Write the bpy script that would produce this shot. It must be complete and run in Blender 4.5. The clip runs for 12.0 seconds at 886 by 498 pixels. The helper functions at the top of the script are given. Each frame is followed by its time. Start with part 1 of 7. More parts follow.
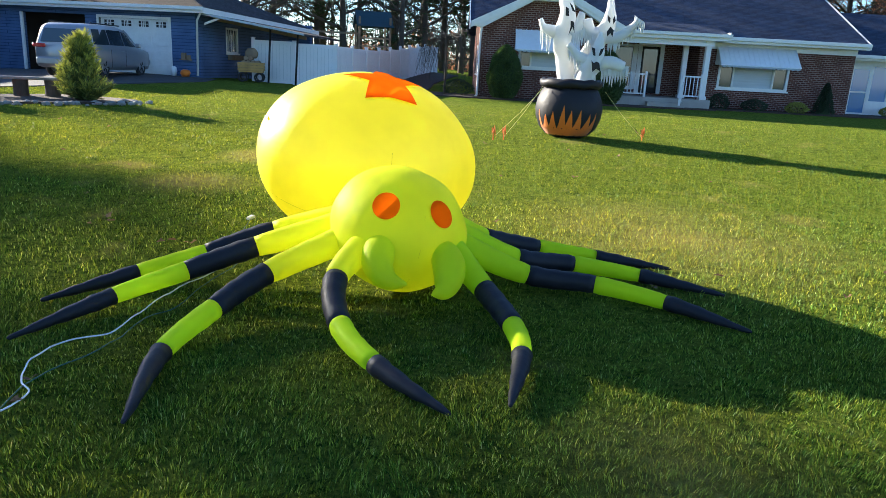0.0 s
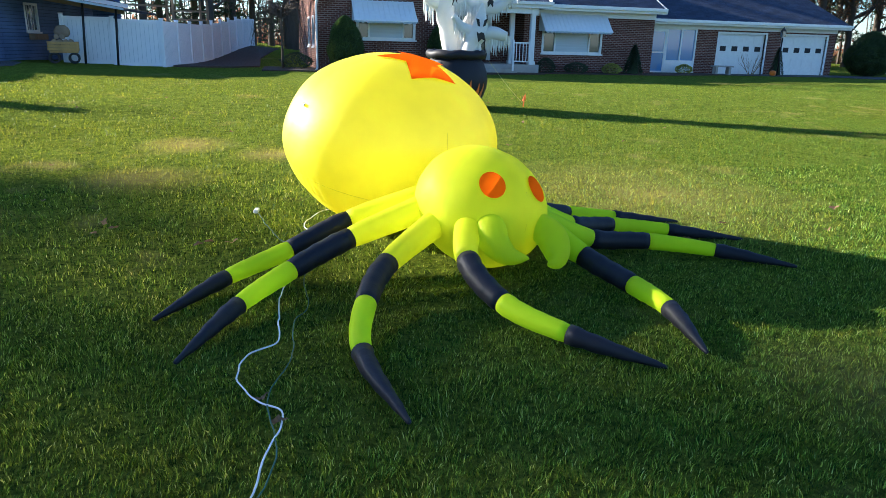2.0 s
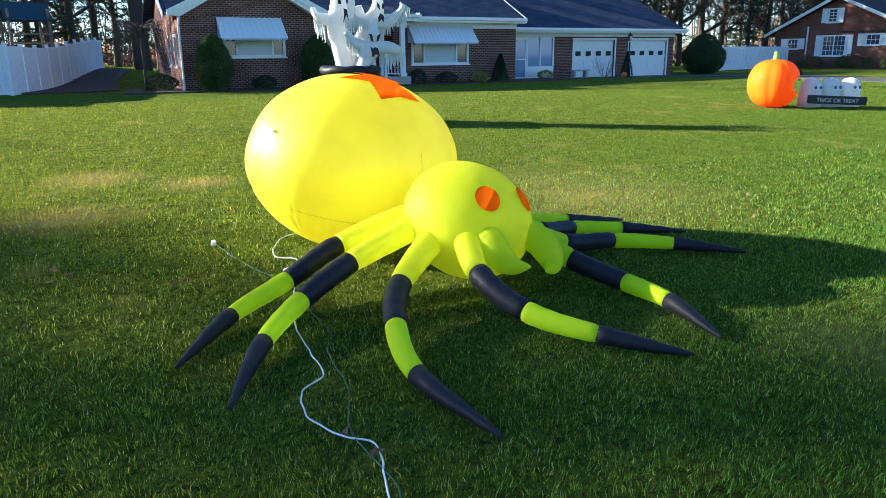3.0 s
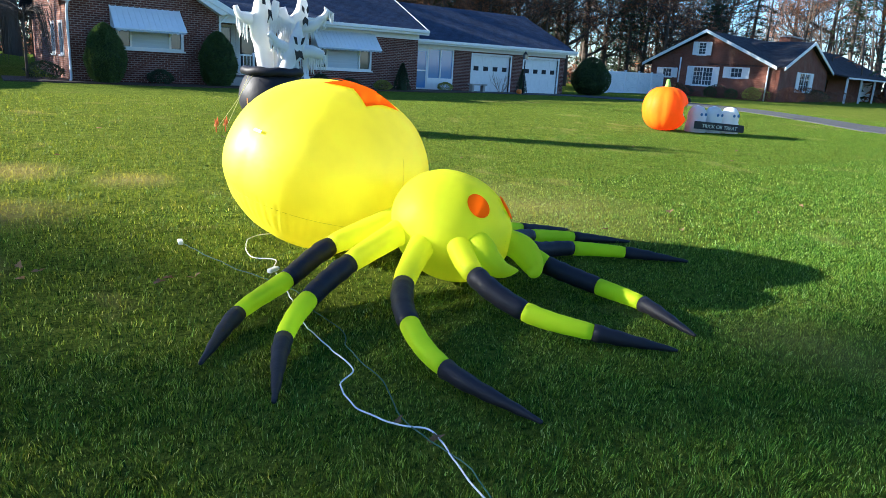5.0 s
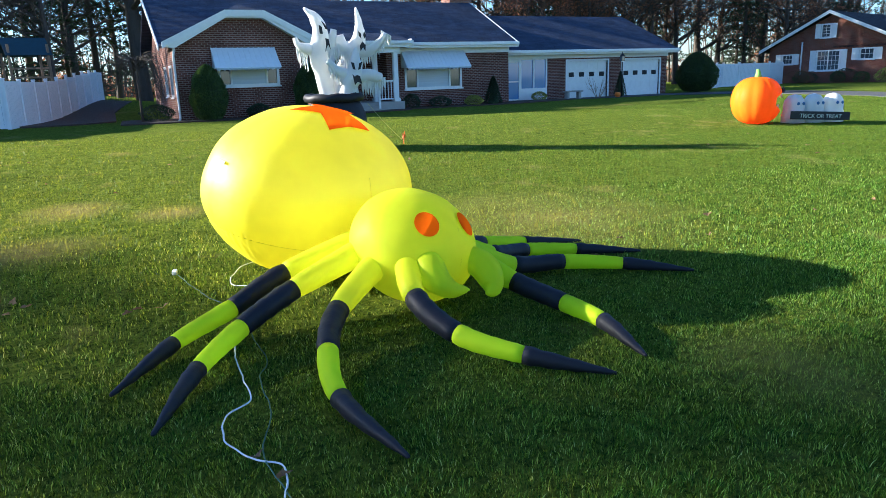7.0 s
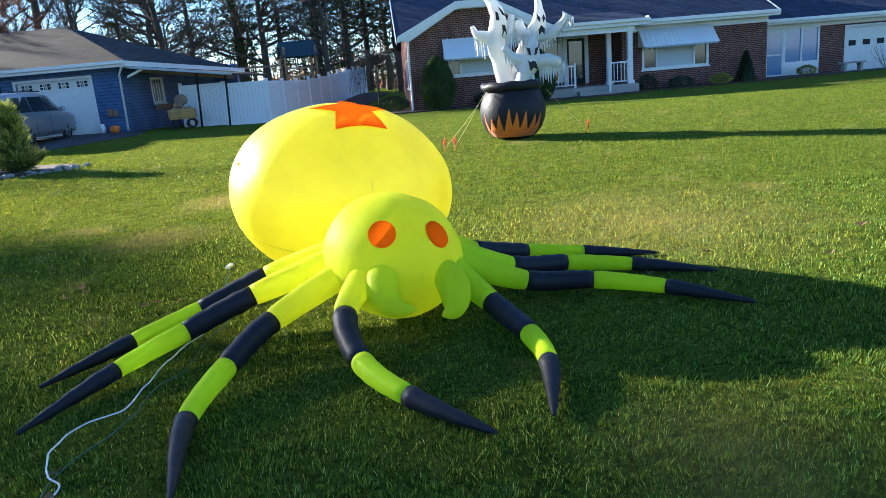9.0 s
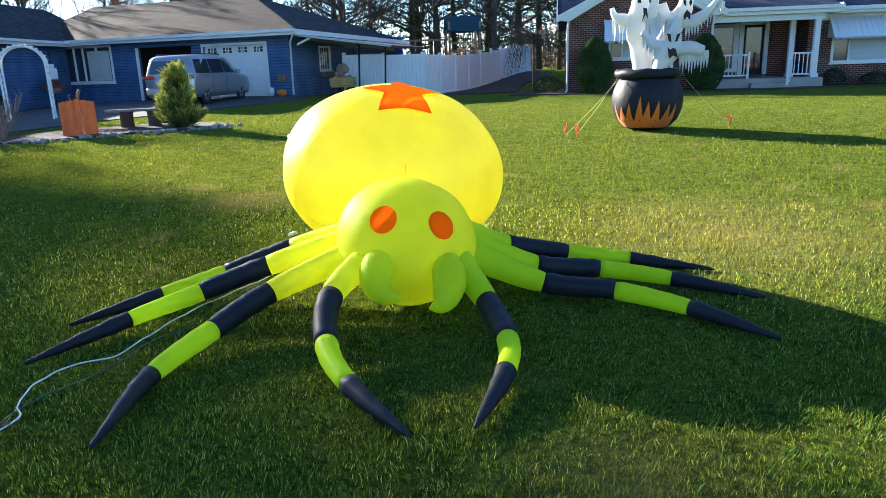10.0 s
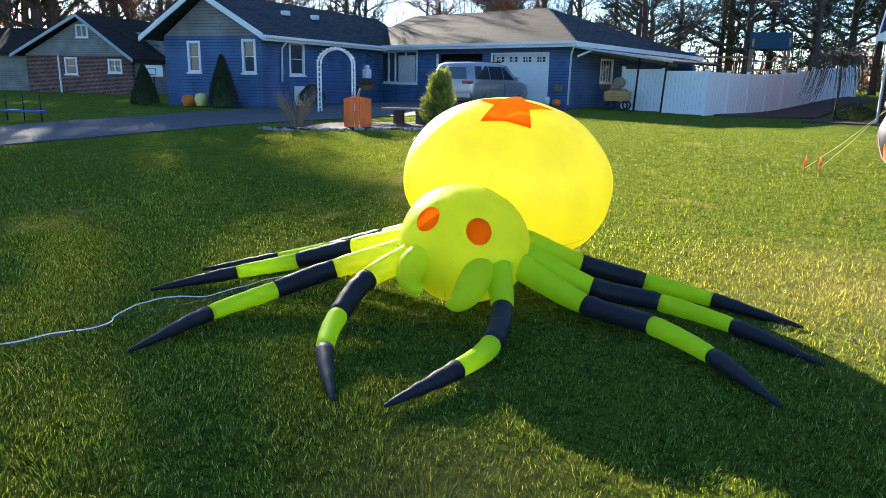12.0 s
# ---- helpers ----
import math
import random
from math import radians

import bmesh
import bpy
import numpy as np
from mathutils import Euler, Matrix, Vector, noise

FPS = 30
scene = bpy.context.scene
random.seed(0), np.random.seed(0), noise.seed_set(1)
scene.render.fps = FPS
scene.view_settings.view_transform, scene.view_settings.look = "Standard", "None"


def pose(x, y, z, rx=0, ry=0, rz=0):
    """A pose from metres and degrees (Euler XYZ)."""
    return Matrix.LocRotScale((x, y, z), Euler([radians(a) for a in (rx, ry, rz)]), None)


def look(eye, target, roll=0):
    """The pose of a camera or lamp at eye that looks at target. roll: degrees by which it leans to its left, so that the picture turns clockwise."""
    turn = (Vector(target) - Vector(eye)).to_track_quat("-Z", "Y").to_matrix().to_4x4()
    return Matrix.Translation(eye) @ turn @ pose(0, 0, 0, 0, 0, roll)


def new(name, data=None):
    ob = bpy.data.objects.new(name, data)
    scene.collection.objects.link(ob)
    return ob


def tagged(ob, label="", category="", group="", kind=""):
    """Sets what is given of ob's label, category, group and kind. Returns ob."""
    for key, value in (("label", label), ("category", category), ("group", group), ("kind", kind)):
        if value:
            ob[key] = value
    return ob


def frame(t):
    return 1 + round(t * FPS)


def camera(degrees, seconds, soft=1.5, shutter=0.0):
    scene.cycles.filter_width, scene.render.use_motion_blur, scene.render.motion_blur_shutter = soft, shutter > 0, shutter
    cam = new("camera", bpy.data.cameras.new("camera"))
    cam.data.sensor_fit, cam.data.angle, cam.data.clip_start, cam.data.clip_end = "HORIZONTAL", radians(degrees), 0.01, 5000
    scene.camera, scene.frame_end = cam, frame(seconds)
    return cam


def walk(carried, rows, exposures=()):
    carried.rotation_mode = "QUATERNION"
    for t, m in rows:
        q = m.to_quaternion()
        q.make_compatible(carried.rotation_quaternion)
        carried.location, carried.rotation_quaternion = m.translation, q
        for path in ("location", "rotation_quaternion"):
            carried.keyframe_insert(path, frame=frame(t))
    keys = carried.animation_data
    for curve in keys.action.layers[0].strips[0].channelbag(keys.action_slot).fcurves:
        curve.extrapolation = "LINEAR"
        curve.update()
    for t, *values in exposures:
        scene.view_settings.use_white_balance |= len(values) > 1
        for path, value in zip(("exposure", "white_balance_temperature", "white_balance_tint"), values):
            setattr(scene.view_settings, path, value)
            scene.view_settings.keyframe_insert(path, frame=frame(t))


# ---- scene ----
cam = camera(64.7, 12.0, soft=0.8)
PATH = [
    (0, (0.012, -0.109, 1.51), (0.008, 1.825, 1.0), 3.1),
    (0.5, (-0.464, -0.218, 1.522), (-0.343, 1.71, 1.002), 2.5),
    (1, (-0.908, -0.113, 1.509), (-0.693, 1.799, 0.963), 1.9),
    (1.5, (-1.346, -0.069, 1.512), (-0.943, 1.814, 0.972), 0.1),
    (2, (-1.818, 0.002, 1.51), (-1.297, 1.848, 0.942), 1.5),
    (2.5, (-2.239, 0.137, 1.524), (-1.585, 1.943, 0.966), 4.0),
    (2.7, (-2.403, 0.177, 1.541), (-1.619, 1.932, 0.989), 0.7),
    (4.3, (-3.221, 0.524, 1.574), (-2.12, 2.117, 1.073), 2.0),
    (4.5, (-3.282, 0.52, 1.572), (-2.153, 2.087, 1.051), 2.3),
    (5, (-3.363, 0.427, 1.574), (-2.206, 1.978, 1.068), 3.3),
    (5.5, (-3.247, 0.371, 1.604), (-2.163, 1.986, 1.14), 2.3),
    (6, (-2.961, 0.184, 1.617), (-2.083, 1.927, 1.181), 2.6),
    (6.5, (-2.614, 0.124, 1.606), (-1.694, 1.834, 1.127), 0.8),
    (7, (-2.282, -0.043, 1.597), (-1.42, 1.699, 1.122), -1.9),
    (7.5, (-1.832, -0.09, 1.573), (-1.306, 1.78, 1.098), -1.9),
    (7.7, (-1.647, -0.06, 1.571), (-1.133, 1.813, 1.096), -0.6),
    (9.3, (0.02, -0.064, 1.542), (-0.019, 1.879, 1.07), -4.0),
    (9.5, (0.209, -0.004, 1.556), (0.043, 1.93, 1.074), -2.4),
    (10, (0.684, 0.07, 1.549), (0.36, 1.977, 1.04), -1.9),
    (10.5, (1.08, 0.136, 1.568), (0.569, 2.012, 1.099), -2.8),
    (11, (1.569, 0.164, 1.575), (0.796, 1.941, 1.083), -0.8),
    (11.5, (1.902, 0.261, 1.552), (1.013, 1.987, 1.071), 0.5),
    (12, (2.257, 0.354, 1.568), (1.177, 1.969, 1.093), 1.1),
]
walk(cam, [(t, look(eye, target, roll)) for t, eye, target, roll in PATH], [(0, 2.14, 6050, 10), (2.7, 2.08, 5680, 9), (7.7, 2.06, 5560, 9), (9.5, 2.18, 5720, 10), (12, 2.34, 6000, 11)])

# ---- world and sun ----
SUN_ELEV, SUN_AZ = 18.5, 145.0     # degrees; the azimuth is counted from +x towards +y
world = bpy.data.worlds.new("sky")
scene.world = world
world.use_nodes = True
wn = world.node_tree
sky = wn.nodes.new("ShaderNodeTexSky")
sky.sky_type = "NISHITA"
sky.sun_disc = False
sky.sun_elevation = radians(SUN_ELEV)
sky.sun_rotation = radians(90 - SUN_AZ)
sky.air_density, sky.dust_density, sky.ozone_density = 1.0, 0.2, 5.0
wn.links.new(sky.outputs["Color"], wn.nodes["Background"].inputs["Color"])
wn.nodes["Background"].inputs["Strength"].default_value = 0.066
sun = new("sun", bpy.data.lights.new("sun", "SUN"))
sun.data.energy, sun.data.angle, sun.data.color = 5.0, radians(0.55), (1.0, 0.88, 0.70)
se, sa = radians(SUN_ELEV), radians(SUN_AZ)
SUN_DIR = Vector((math.cos(se) * math.cos(sa), math.cos(se) * math.sin(sa), math.sin(se)))
sun.matrix_world = look(tuple(SUN_DIR * 60), (0, 0, 0))

# ---- materials ----
def node(nt, kind, **kw):
    n = nt.nodes.new(kind)
    for k, v in kw.items():
        n.inputs[k.replace("_", " ")].default_value = v
    return n


def mat(name, base, rough=0.6, metal=0.0, vary=0.15, scale=6.0, bump=0.1, bump_scale=60.0, second=None, spec=0.5,
        per_object=0.0, per_island=0.0, stretch=(1, 1, 1), translucent=0.0):
    """A worn surface: the base colour varied at two scales, with fine relief."""
    m = bpy.data.materials.new(name)
    m.use_nodes = True
    nt = m.node_tree
    p = nt.nodes["Principled BSDF"]
    p.inputs["Roughness"].default_value = rough
    p.inputs["Metallic"].default_value = metal
    p.inputs["Specular IOR Level"].default_value = spec
    co = nt.nodes.new("ShaderNodeTexCoord")
    mp = nt.nodes.new("ShaderNodeMapping")
    mp.inputs["Scale"].default_value = stretch
    nt.links.new(co.outputs["Object"], mp.inputs["Vector"])
    big = node(nt, "ShaderNodeTexNoise", Scale=scale, Detail=5.0, Roughness=0.6)
    fine = node(nt, "ShaderNodeTexNoise", Scale=bump_scale, Detail=3.0)
    nt.links.new(mp.outputs[0], big.inputs["Vector"])
    nt.links.new(mp.outputs[0], fine.inputs["Vector"])
    add = nt.nodes.new("ShaderNodeMath")
    add.operation = "MULTIPLY_ADD"
    nt.links.new(fine.outputs["Fac"], add.inputs[0])
    add.inputs[1].default_value = 0.35
    nt.links.new(big.outputs["Fac"], add.inputs[2])
    ramp = nt.nodes.new("ShaderNodeValToRGB")
    nt.links.new(add.outputs[0], ramp.inputs[0])
    a = Vector(base[:3])
    b = Vector(second[:3]) if second else a * (1 + vary)
    lo = a * (1 - vary)
    ramp.color_ramp.elements[0].position, ramp.color_ramp.elements[0].color = 0.42, (*lo, 1)
    ramp.color_ramp.elements[1].position, ramp.color_ramp.elements[1].color = 0.92, (*b, 1)
    out = ramp.outputs["Color"]
    for amount, kind, sock in ((per_object, "ShaderNodeObjectInfo", "Random"), (per_island, "ShaderNodeNewGeometry", "Random Per Island")):
        if amount:
            src = nt.nodes.new(kind)
            mr = node(nt, "ShaderNodeMapRange", To_Min=1 - amount, To_Max=1 + amount)
            nt.links.new(src.outputs[sock], mr.inputs["Value"])
            hsv = nt.nodes.new("ShaderNodeHueSaturation")
            nt.links.new(mr.outputs["Result"], hsv.inputs["Value"])
            nt.links.new(out, hsv.inputs["Color"])
            out = hsv.outputs["Color"]
    nt.links.new(out, p.inputs["Base Color"])
    if bump:
        bp = node(nt, "ShaderNodeBump", Strength=bump, Distance=0.01)
        nt.links.new(fine.outputs["Fac"], bp.inputs["Height"])
        nt.links.new(bp.outputs["Normal"], p.inputs["Normal"])
    if translucent:
        tr = nt.nodes.new("ShaderNodeBsdfTranslucent")
        nt.links.new(out, tr.inputs["Color"])
        mx = node(nt, "ShaderNodeMixShader", Fac=translucent)
        nt.links.new(p.outputs[0], mx.inputs[1])
        nt.links.new(tr.outputs[0], mx.inputs[2])
        nt.links.new(mx.outputs[0], nt.nodes["Material Output"].inputs["Surface"])
    return m


def fabric(name, base, back=0.35, rough=0.55, sheen=0.2, wrinkle=0.5, spec=0.35, glow=None):
    """Thin inflatable nylon: light comes through it, dyed on its way to the colour glow, and it puckers along its seams."""
    m = bpy.data.materials.new(name)
    m.use_nodes = True
    nt = m.node_tree
    p = nt.nodes["Principled BSDF"]
    p.inputs["Roughness"].default_value = rough
    p.inputs["Specular IOR Level"].default_value = spec
    p.inputs["Sheen Weight"].default_value = sheen
    co = nt.nodes.new("ShaderNodeTexCoord")
    n1 = node(nt, "ShaderNodeTexNoise", Scale=2.2, Detail=3.0)
    n2 = node(nt, "ShaderNodeTexNoise", Scale=22.0, Detail=4.0, Distortion=0.6)
    for n in (n1, n2):
        nt.links.new(co.outputs["Object"], n.inputs["Vector"])
    hsv = nt.nodes.new("ShaderNodeHueSaturation")
    hsv.inputs["Color"].default_value = (*base, 1)
    mr = node(nt, "ShaderNodeMapRange", From_Min=0.3, From_Max=0.7, To_Min=0.9, To_Max=1.06)
    nt.links.new(n1.outputs["Fac"], mr.inputs["Value"])
    nt.links.new(mr.outputs["Result"], hsv.inputs["Value"])
    nt.links.new(hsv.outputs["Color"], p.inputs["Base Color"])
    b1 = node(nt, "ShaderNodeBump", Strength=wrinkle * 0.5, Distance=0.05)
    b2 = node(nt, "ShaderNodeBump", Strength=wrinkle * 0.35, Distance=0.008)
    nt.links.new(n1.outputs["Fac"], b1.inputs["Height"])
    nt.links.new(n2.outputs["Fac"], b2.inputs["Height"])
    nt.links.new(b1.outputs["Normal"], b2.inputs["Normal"])
    nt.links.new(b2.outputs["Normal"], p.inputs["Normal"])
    tr = nt.nodes.new("ShaderNodeBsdfTranslucent")
    if glow:
        dye = nt.nodes.new("ShaderNodeHueSaturation")
        dye.inputs["Color"].default_value = (*glow, 1)
        nt.links.new(mr.outputs["Result"], dye.inputs["Value"])
        nt.links.new(dye.outputs["Color"], tr.inputs["Color"])
    else:
        nt.links.new(hsv.outputs["Color"], tr.inputs["Color"])
    mx = node(nt, "ShaderNodeMixShader", Fac=back)
    nt.links.new(p.outputs[0], mx.inputs[1])
    nt.links.new(tr.outputs[0], mx.inputs[2])
    nt.links.new(mx.outputs[0], nt.nodes["Material Output"].inputs["Surface"])
    return m


def brick_mat(name, c1, c2, mortar, w=0.215, h=0.078, joint=0.009, relief=0.6, rough=0.85):
    """Running-bond brick with recessed joints; each wall lies in an upright plane, mapped along it."""
    m = bpy.data.materials.new(name)
    m.use_nodes = True
    nt = m.node_tree
    p = nt.nodes["Principled BSDF"]
    p.inputs["Roughness"].default_value = rough
    p.inputs["Specular IOR Level"].default_value = 0.12
    co = nt.nodes.new("ShaderNodeTexCoord")
    sep = nt.nodes.new("ShaderNodeSeparateXYZ")
    nt.links.new(co.outputs["Object"], sep.inputs[0])
    along = nt.nodes.new("ShaderNodeMath")
    nt.links.new(sep.outputs["X"], along.inputs[0])
    nt.links.new(sep.outputs["Y"], along.inputs[1])
    cmb = nt.nodes.new("ShaderNodeCombineXYZ")
    nt.links.new(along.outputs[0], cmb.inputs["X"])
    nt.links.new(sep.outputs["Z"], cmb.inputs["Y"])
    br = nt.nodes.new("ShaderNodeTexBrick")
    br.inputs["Scale"].default_value = 1.0
    br.inputs["Brick Width"].default_value = w
    br.inputs["Row Height"].default_value = h
    br.inputs["Mortar Size"].default_value = joint
    br.inputs["Bias"].default_value = 0.0
    br.inputs["Color1"].default_value = (*c1, 1)
    br.inputs["Color2"].default_value = (*c2, 1)
    br.inputs["Mortar"].default_value = (*mortar, 1)
    nt.links.new(cmb.outputs[0], br.inputs["Vector"])
    ns = node(nt, "ShaderNodeTexNoise", Scale=1.3, Detail=4.0)
    nt.links.new(co.outputs["Object"], ns.inputs["Vector"])
    mr = node(nt, "ShaderNodeMapRange", From_Min=0.3, From_Max=0.7, To_Min=0.8, To_Max=1.2)
    nt.links.new(ns.outputs["Fac"], mr.inputs["Value"])
    hsv = nt.nodes.new("ShaderNodeHueSaturation")
    nt.links.new(mr.outputs["Result"], hsv.inputs["Value"])
    nt.links.new(br.outputs["Color"], hsv.inputs["Color"])
    nt.links.new(hsv.outputs["Color"], p.inputs["Base Color"])
    bp = node(nt, "ShaderNodeBump", Strength=relief, Distance=0.012)
    bp.invert = True
    nt.links.new(br.outputs["Fac"], bp.inputs["Height"])
    nt.links.new(bp.outputs["Normal"], p.inputs["Normal"])
    return m


def straw_mask(nt, co):
    """Where the turf is thin and straw shows: the same patches on the ground and on the blades."""
    mid = node(nt, "ShaderNodeTexNoise", Scale=1.7, Detail=5.0, Roughness=0.65)
    big = node(nt, "ShaderNodeTexNoise", Scale=0.42, Detail=3.0, Roughness=0.6)
    for n in (mid, big):
        nt.links.new(co.outputs["Object"], n.inputs["Vector"])
    mul = nt.nodes.new("ShaderNodeMath")
    mul.operation = "MULTIPLY"
    nt.links.new(mid.outputs["Fac"], mul.inputs[0])
    nt.links.new(big.outputs["Fac"], mul.inputs[1])
    mr = node(nt, "ShaderNodeMapRange", From_Min=0.31, From_Max=0.44, To_Min=0.0, To_Max=0.38)
    nt.links.new(mul.outputs[0], mr.inputs["Value"])
    out = mr.outputs["Result"]
    # dry patches of their own: place, radius, strength
    for x, y, r, s in ((2.2, 6.4, 2.0, 1.0), (-2.6, 9.8, 0.75, 1.5), (-1.5, 9.0, 0.6, 1.4), (-2.9, 7.7, 0.8, 1.4), (1.0, 2.3, 0.7, 0.8)):
        d = nt.nodes.new("ShaderNodeVectorMath")
        d.operation = "DISTANCE"
        nt.links.new(co.outputs["Object"], d.inputs[0])
        d.inputs[1].default_value = (x, y, 0.1)
        f = node(nt, "ShaderNodeMapRange", From_Min=0.0, From_Max=r, To_Min=s, To_Max=0.0)
        nt.links.new(d.outputs["Value"], f.inputs["Value"])
        g = nt.nodes.new("ShaderNodeMath")
        g.operation = "MULTIPLY"
        nt.links.new(f.outputs["Result"], g.inputs[0])
        nt.links.new(mid.outputs["Fac"], g.inputs[1])
        h = nt.nodes.new("ShaderNodeMath")
        h.operation = "MAXIMUM"
        nt.links.new(out, h.inputs[0])
        nt.links.new(g.outputs[0], h.inputs[1])
        out = h.outputs[0]
    return out


def lawn_mat(name):
    """Mown turf: green with straw-coloured thin patches, and darker gaps between the tufts."""
    m = bpy.data.materials.new(name)
    m.use_nodes = True
    nt = m.node_tree
    p = nt.nodes["Principled BSDF"]
    p.inputs["Roughness"].default_value = 1.0
    p.inputs["Specular IOR Level"].default_value = 0.0
    co = nt.nodes.new("ShaderNodeTexCoord")
    fine = node(nt, "ShaderNodeTexNoise", Scale=30.0, Detail=7.0, Roughness=0.8)
    nt.links.new(co.outputs["Object"], fine.inputs["Vector"])
    tuft = node(nt, "ShaderNodeTexNoise", Scale=6.0, Detail=4.0, Roughness=0.7)
    nt.links.new(co.outputs["Object"], tuft.inputs["Vector"])
    mixf = nt.nodes.new("ShaderNodeMath")
    mixf.operation = "MULTIPLY_ADD"
    nt.links.new(tuft.outputs["Fac"], mixf.inputs[0])
    mixf.inputs[1].default_value = 0.45
    nt.links.new(fine.outputs["Fac"], mixf.inputs[2])
    r1 = nt.nodes.new("ShaderNodeValToRGB")
    nt.links.new(mixf.outputs[0], r1.inputs[0])
    r1.color_ramp.elements[0].position, r1.color_ramp.elements[0].color = 0.56, (0.026, 0.055, 0.010, 1)
    r1.color_ramp.elements[1].position, r1.color_ramp.elements[1].color = 0.90, (0.26, 0.31, 0.045, 1)
    mix = nt.nodes.new("ShaderNodeMixRGB")
    nt.links.new(straw_mask(nt, co), mix.inputs[0])
    nt.links.new(r1.outputs["Color"], mix.inputs[1])
    mix.inputs[2].default_value = (0.38, 0.30, 0.115, 1)
    nt.links.new(mix.outputs[0], p.inputs["Base Color"])
    bp = node(nt, "ShaderNodeBump", Strength=1.0, Distance=0.08)
    nt.links.new(mixf.outputs[0], bp.inputs["Height"])
    nt.links.new(bp.outputs["Normal"], p.inputs["Normal"])
    return m


def blade_mat(name, greens):
    """Grass blades: each its own green, some straw, cooler and warmer by the patch, light shining through."""
    m = bpy.data.materials.new(name)
    m.use_nodes = True
    nt = m.node_tree
    p = nt.nodes["Principled BSDF"]
    p.inputs["Roughness"].default_value = 0.42
    p.inputs["Specular IOR Level"].default_value = 0.10
    co = nt.nodes.new("ShaderNodeTexCoord")
    geo = nt.nodes.new("ShaderNodeNewGeometry")
    r1 = nt.nodes.new("ShaderNodeValToRGB")
    nt.links.new(geo.outputs["Random Per Island"], r1.inputs[0])
    e = r1.color_ramp.elements
    e[0].position, e[0].color = 0.0, (*greens[0], 1)
    e[1].position, e[1].color = 1.0, (*greens[4], 1)
    for pos, c in zip((0.35, 0.75, 0.95), greens[1:4]):
        x = e.new(pos)
        x.color = (*c, 1)
    patch = node(nt, "ShaderNodeTexNoise", Scale=2.6, Detail=4.0, Roughness=0.6)
    nt.links.new(co.outputs["Object"], patch.inputs["Vector"])
    warm = node(nt, "ShaderNodeMapRange", From_Min=0.3, From_Max=0.7, To_Min=0.508, To_Max=0.468)
    nt.links.new(patch.outputs["Fac"], warm.inputs["Value"])
    hue = nt.nodes.new("ShaderNodeHueSaturation")
    nt.links.new(warm.outputs["Result"], hue.inputs["Hue"])
    nt.links.new(r1.outputs["Color"], hue.inputs["Color"])
    mix = nt.nodes.new("ShaderNodeMixRGB")
    nt.links.new(straw_mask(nt, co), mix.inputs[0])
    nt.links.new(hue.outputs["Color"], mix.inputs[1])
    mix.inputs[2].default_value = (0.44, 0.36, 0.13, 1)
    for factor, socket in (((0.56, 1.0, 0.80, 1), p.inputs["Base Color"]), ((1.34, 1.10, 0.50, 1), None)):
        tint = nt.nodes.new("ShaderNodeMixRGB")
        tint.blend_type = "MULTIPLY"
        tint.inputs[0].default_value = 1.0
        tint.inputs[2].default_value = factor
        nt.links.new(mix.outputs[0], tint.inputs[1])
        if socket:
            nt.links.new(tint.outputs[0], socket)
    tr = nt.nodes.new("ShaderNodeBsdfTranslucent")
    nt.links.new(tint.outputs[0], tr.inputs["Color"])
    mx = node(nt, "ShaderNodeMixShader", Fac=0.5)
    nt.links.new(p.outputs[0], mx.inputs[1])
    nt.links.new(tr.outputs[0], mx.inputs[2])
    nt.links.new(mx.outputs[0], nt.nodes["Material Output"].inputs["Surface"])
    return m


def glass_mat(name, tint=(0.05, 0.07, 0.09)):
    m = bpy.data.materials.new(name)
    m.use_nodes = True
    p = m.node_tree.nodes["Principled BSDF"]
    p.inputs["Base Color"].default_value = (*tint, 1)
    p.inputs["Roughness"].default_value = 0.06
    p.inputs["Specular IOR Level"].default_value = 0.9
    return m


M_LAWN = lawn_mat("lawn")
M_BLADE = blade_mat("grass_blades", ((0.010, 0.034, 0.008), (0.060, 0.124, 0.018), (0.200, 0.285, 0.040), (0.440, 0.540, 0.110), (0.72, 0.68, 0.32)))
M_TURF = blade_mat("distant_grass_blades", ((0.055, 0.095, 0.014), (0.110, 0.165, 0.022), (0.180, 0.240, 0.034), (0.230, 0.290, 0.050), (0.33, 0.33, 0.10)))
M_YELLOW = fabric("yellow_nylon", (1.0, 0.97, 0.04), back=0.50, rough=0.52, spec=0.9, sheen=0.0, glow=(1.0, 0.90, 0.001))
M_HEAD = fabric("lime_yellow_nylon", (0.97, 1.0, 0.02), back=0.54, rough=0.56, spec=0.3, sheen=0.0, glow=(1.0, 1.0, 0.001))
M_SEAM = fabric("yellow_seam", (0.66, 0.66, 0.012), back=0.4)
M_LIME = fabric("lime_nylon", (0.84, 1.0, 0.02), back=0.5, spec=0.12, sheen=0.0, glow=(0.84, 1.0, 0.002))
M_FANG = fabric("yellow_green_nylon", (0.92, 1.0, 0.02), back=0.58, spec=0.2, sheen=0.0, glow=(0.94, 1.0, 0.001))
M_BLACK = fabric("black_nylon", (0.016, 0.016, 0.022), back=0.03, rough=0.55, wrinkle=0.9, spec=0.25, sheen=0.0)
M_ORANGE = fabric("orange_nylon", (1.0, 0.15, 0.004), back=0.88, spec=0.05, sheen=0.0, glow=(1.0, 0.15, 0.001))
M_PUMPKIN = fabric("pumpkin_nylon", (1.0, 0.27, 0.008), back=0.45, spec=0.15, sheen=0.0, glow=(1.0, 0.20, 0.002))
M_WHITE_NYLON = fabric("white_nylon", (0.86, 0.86, 0.84), back=0.35)
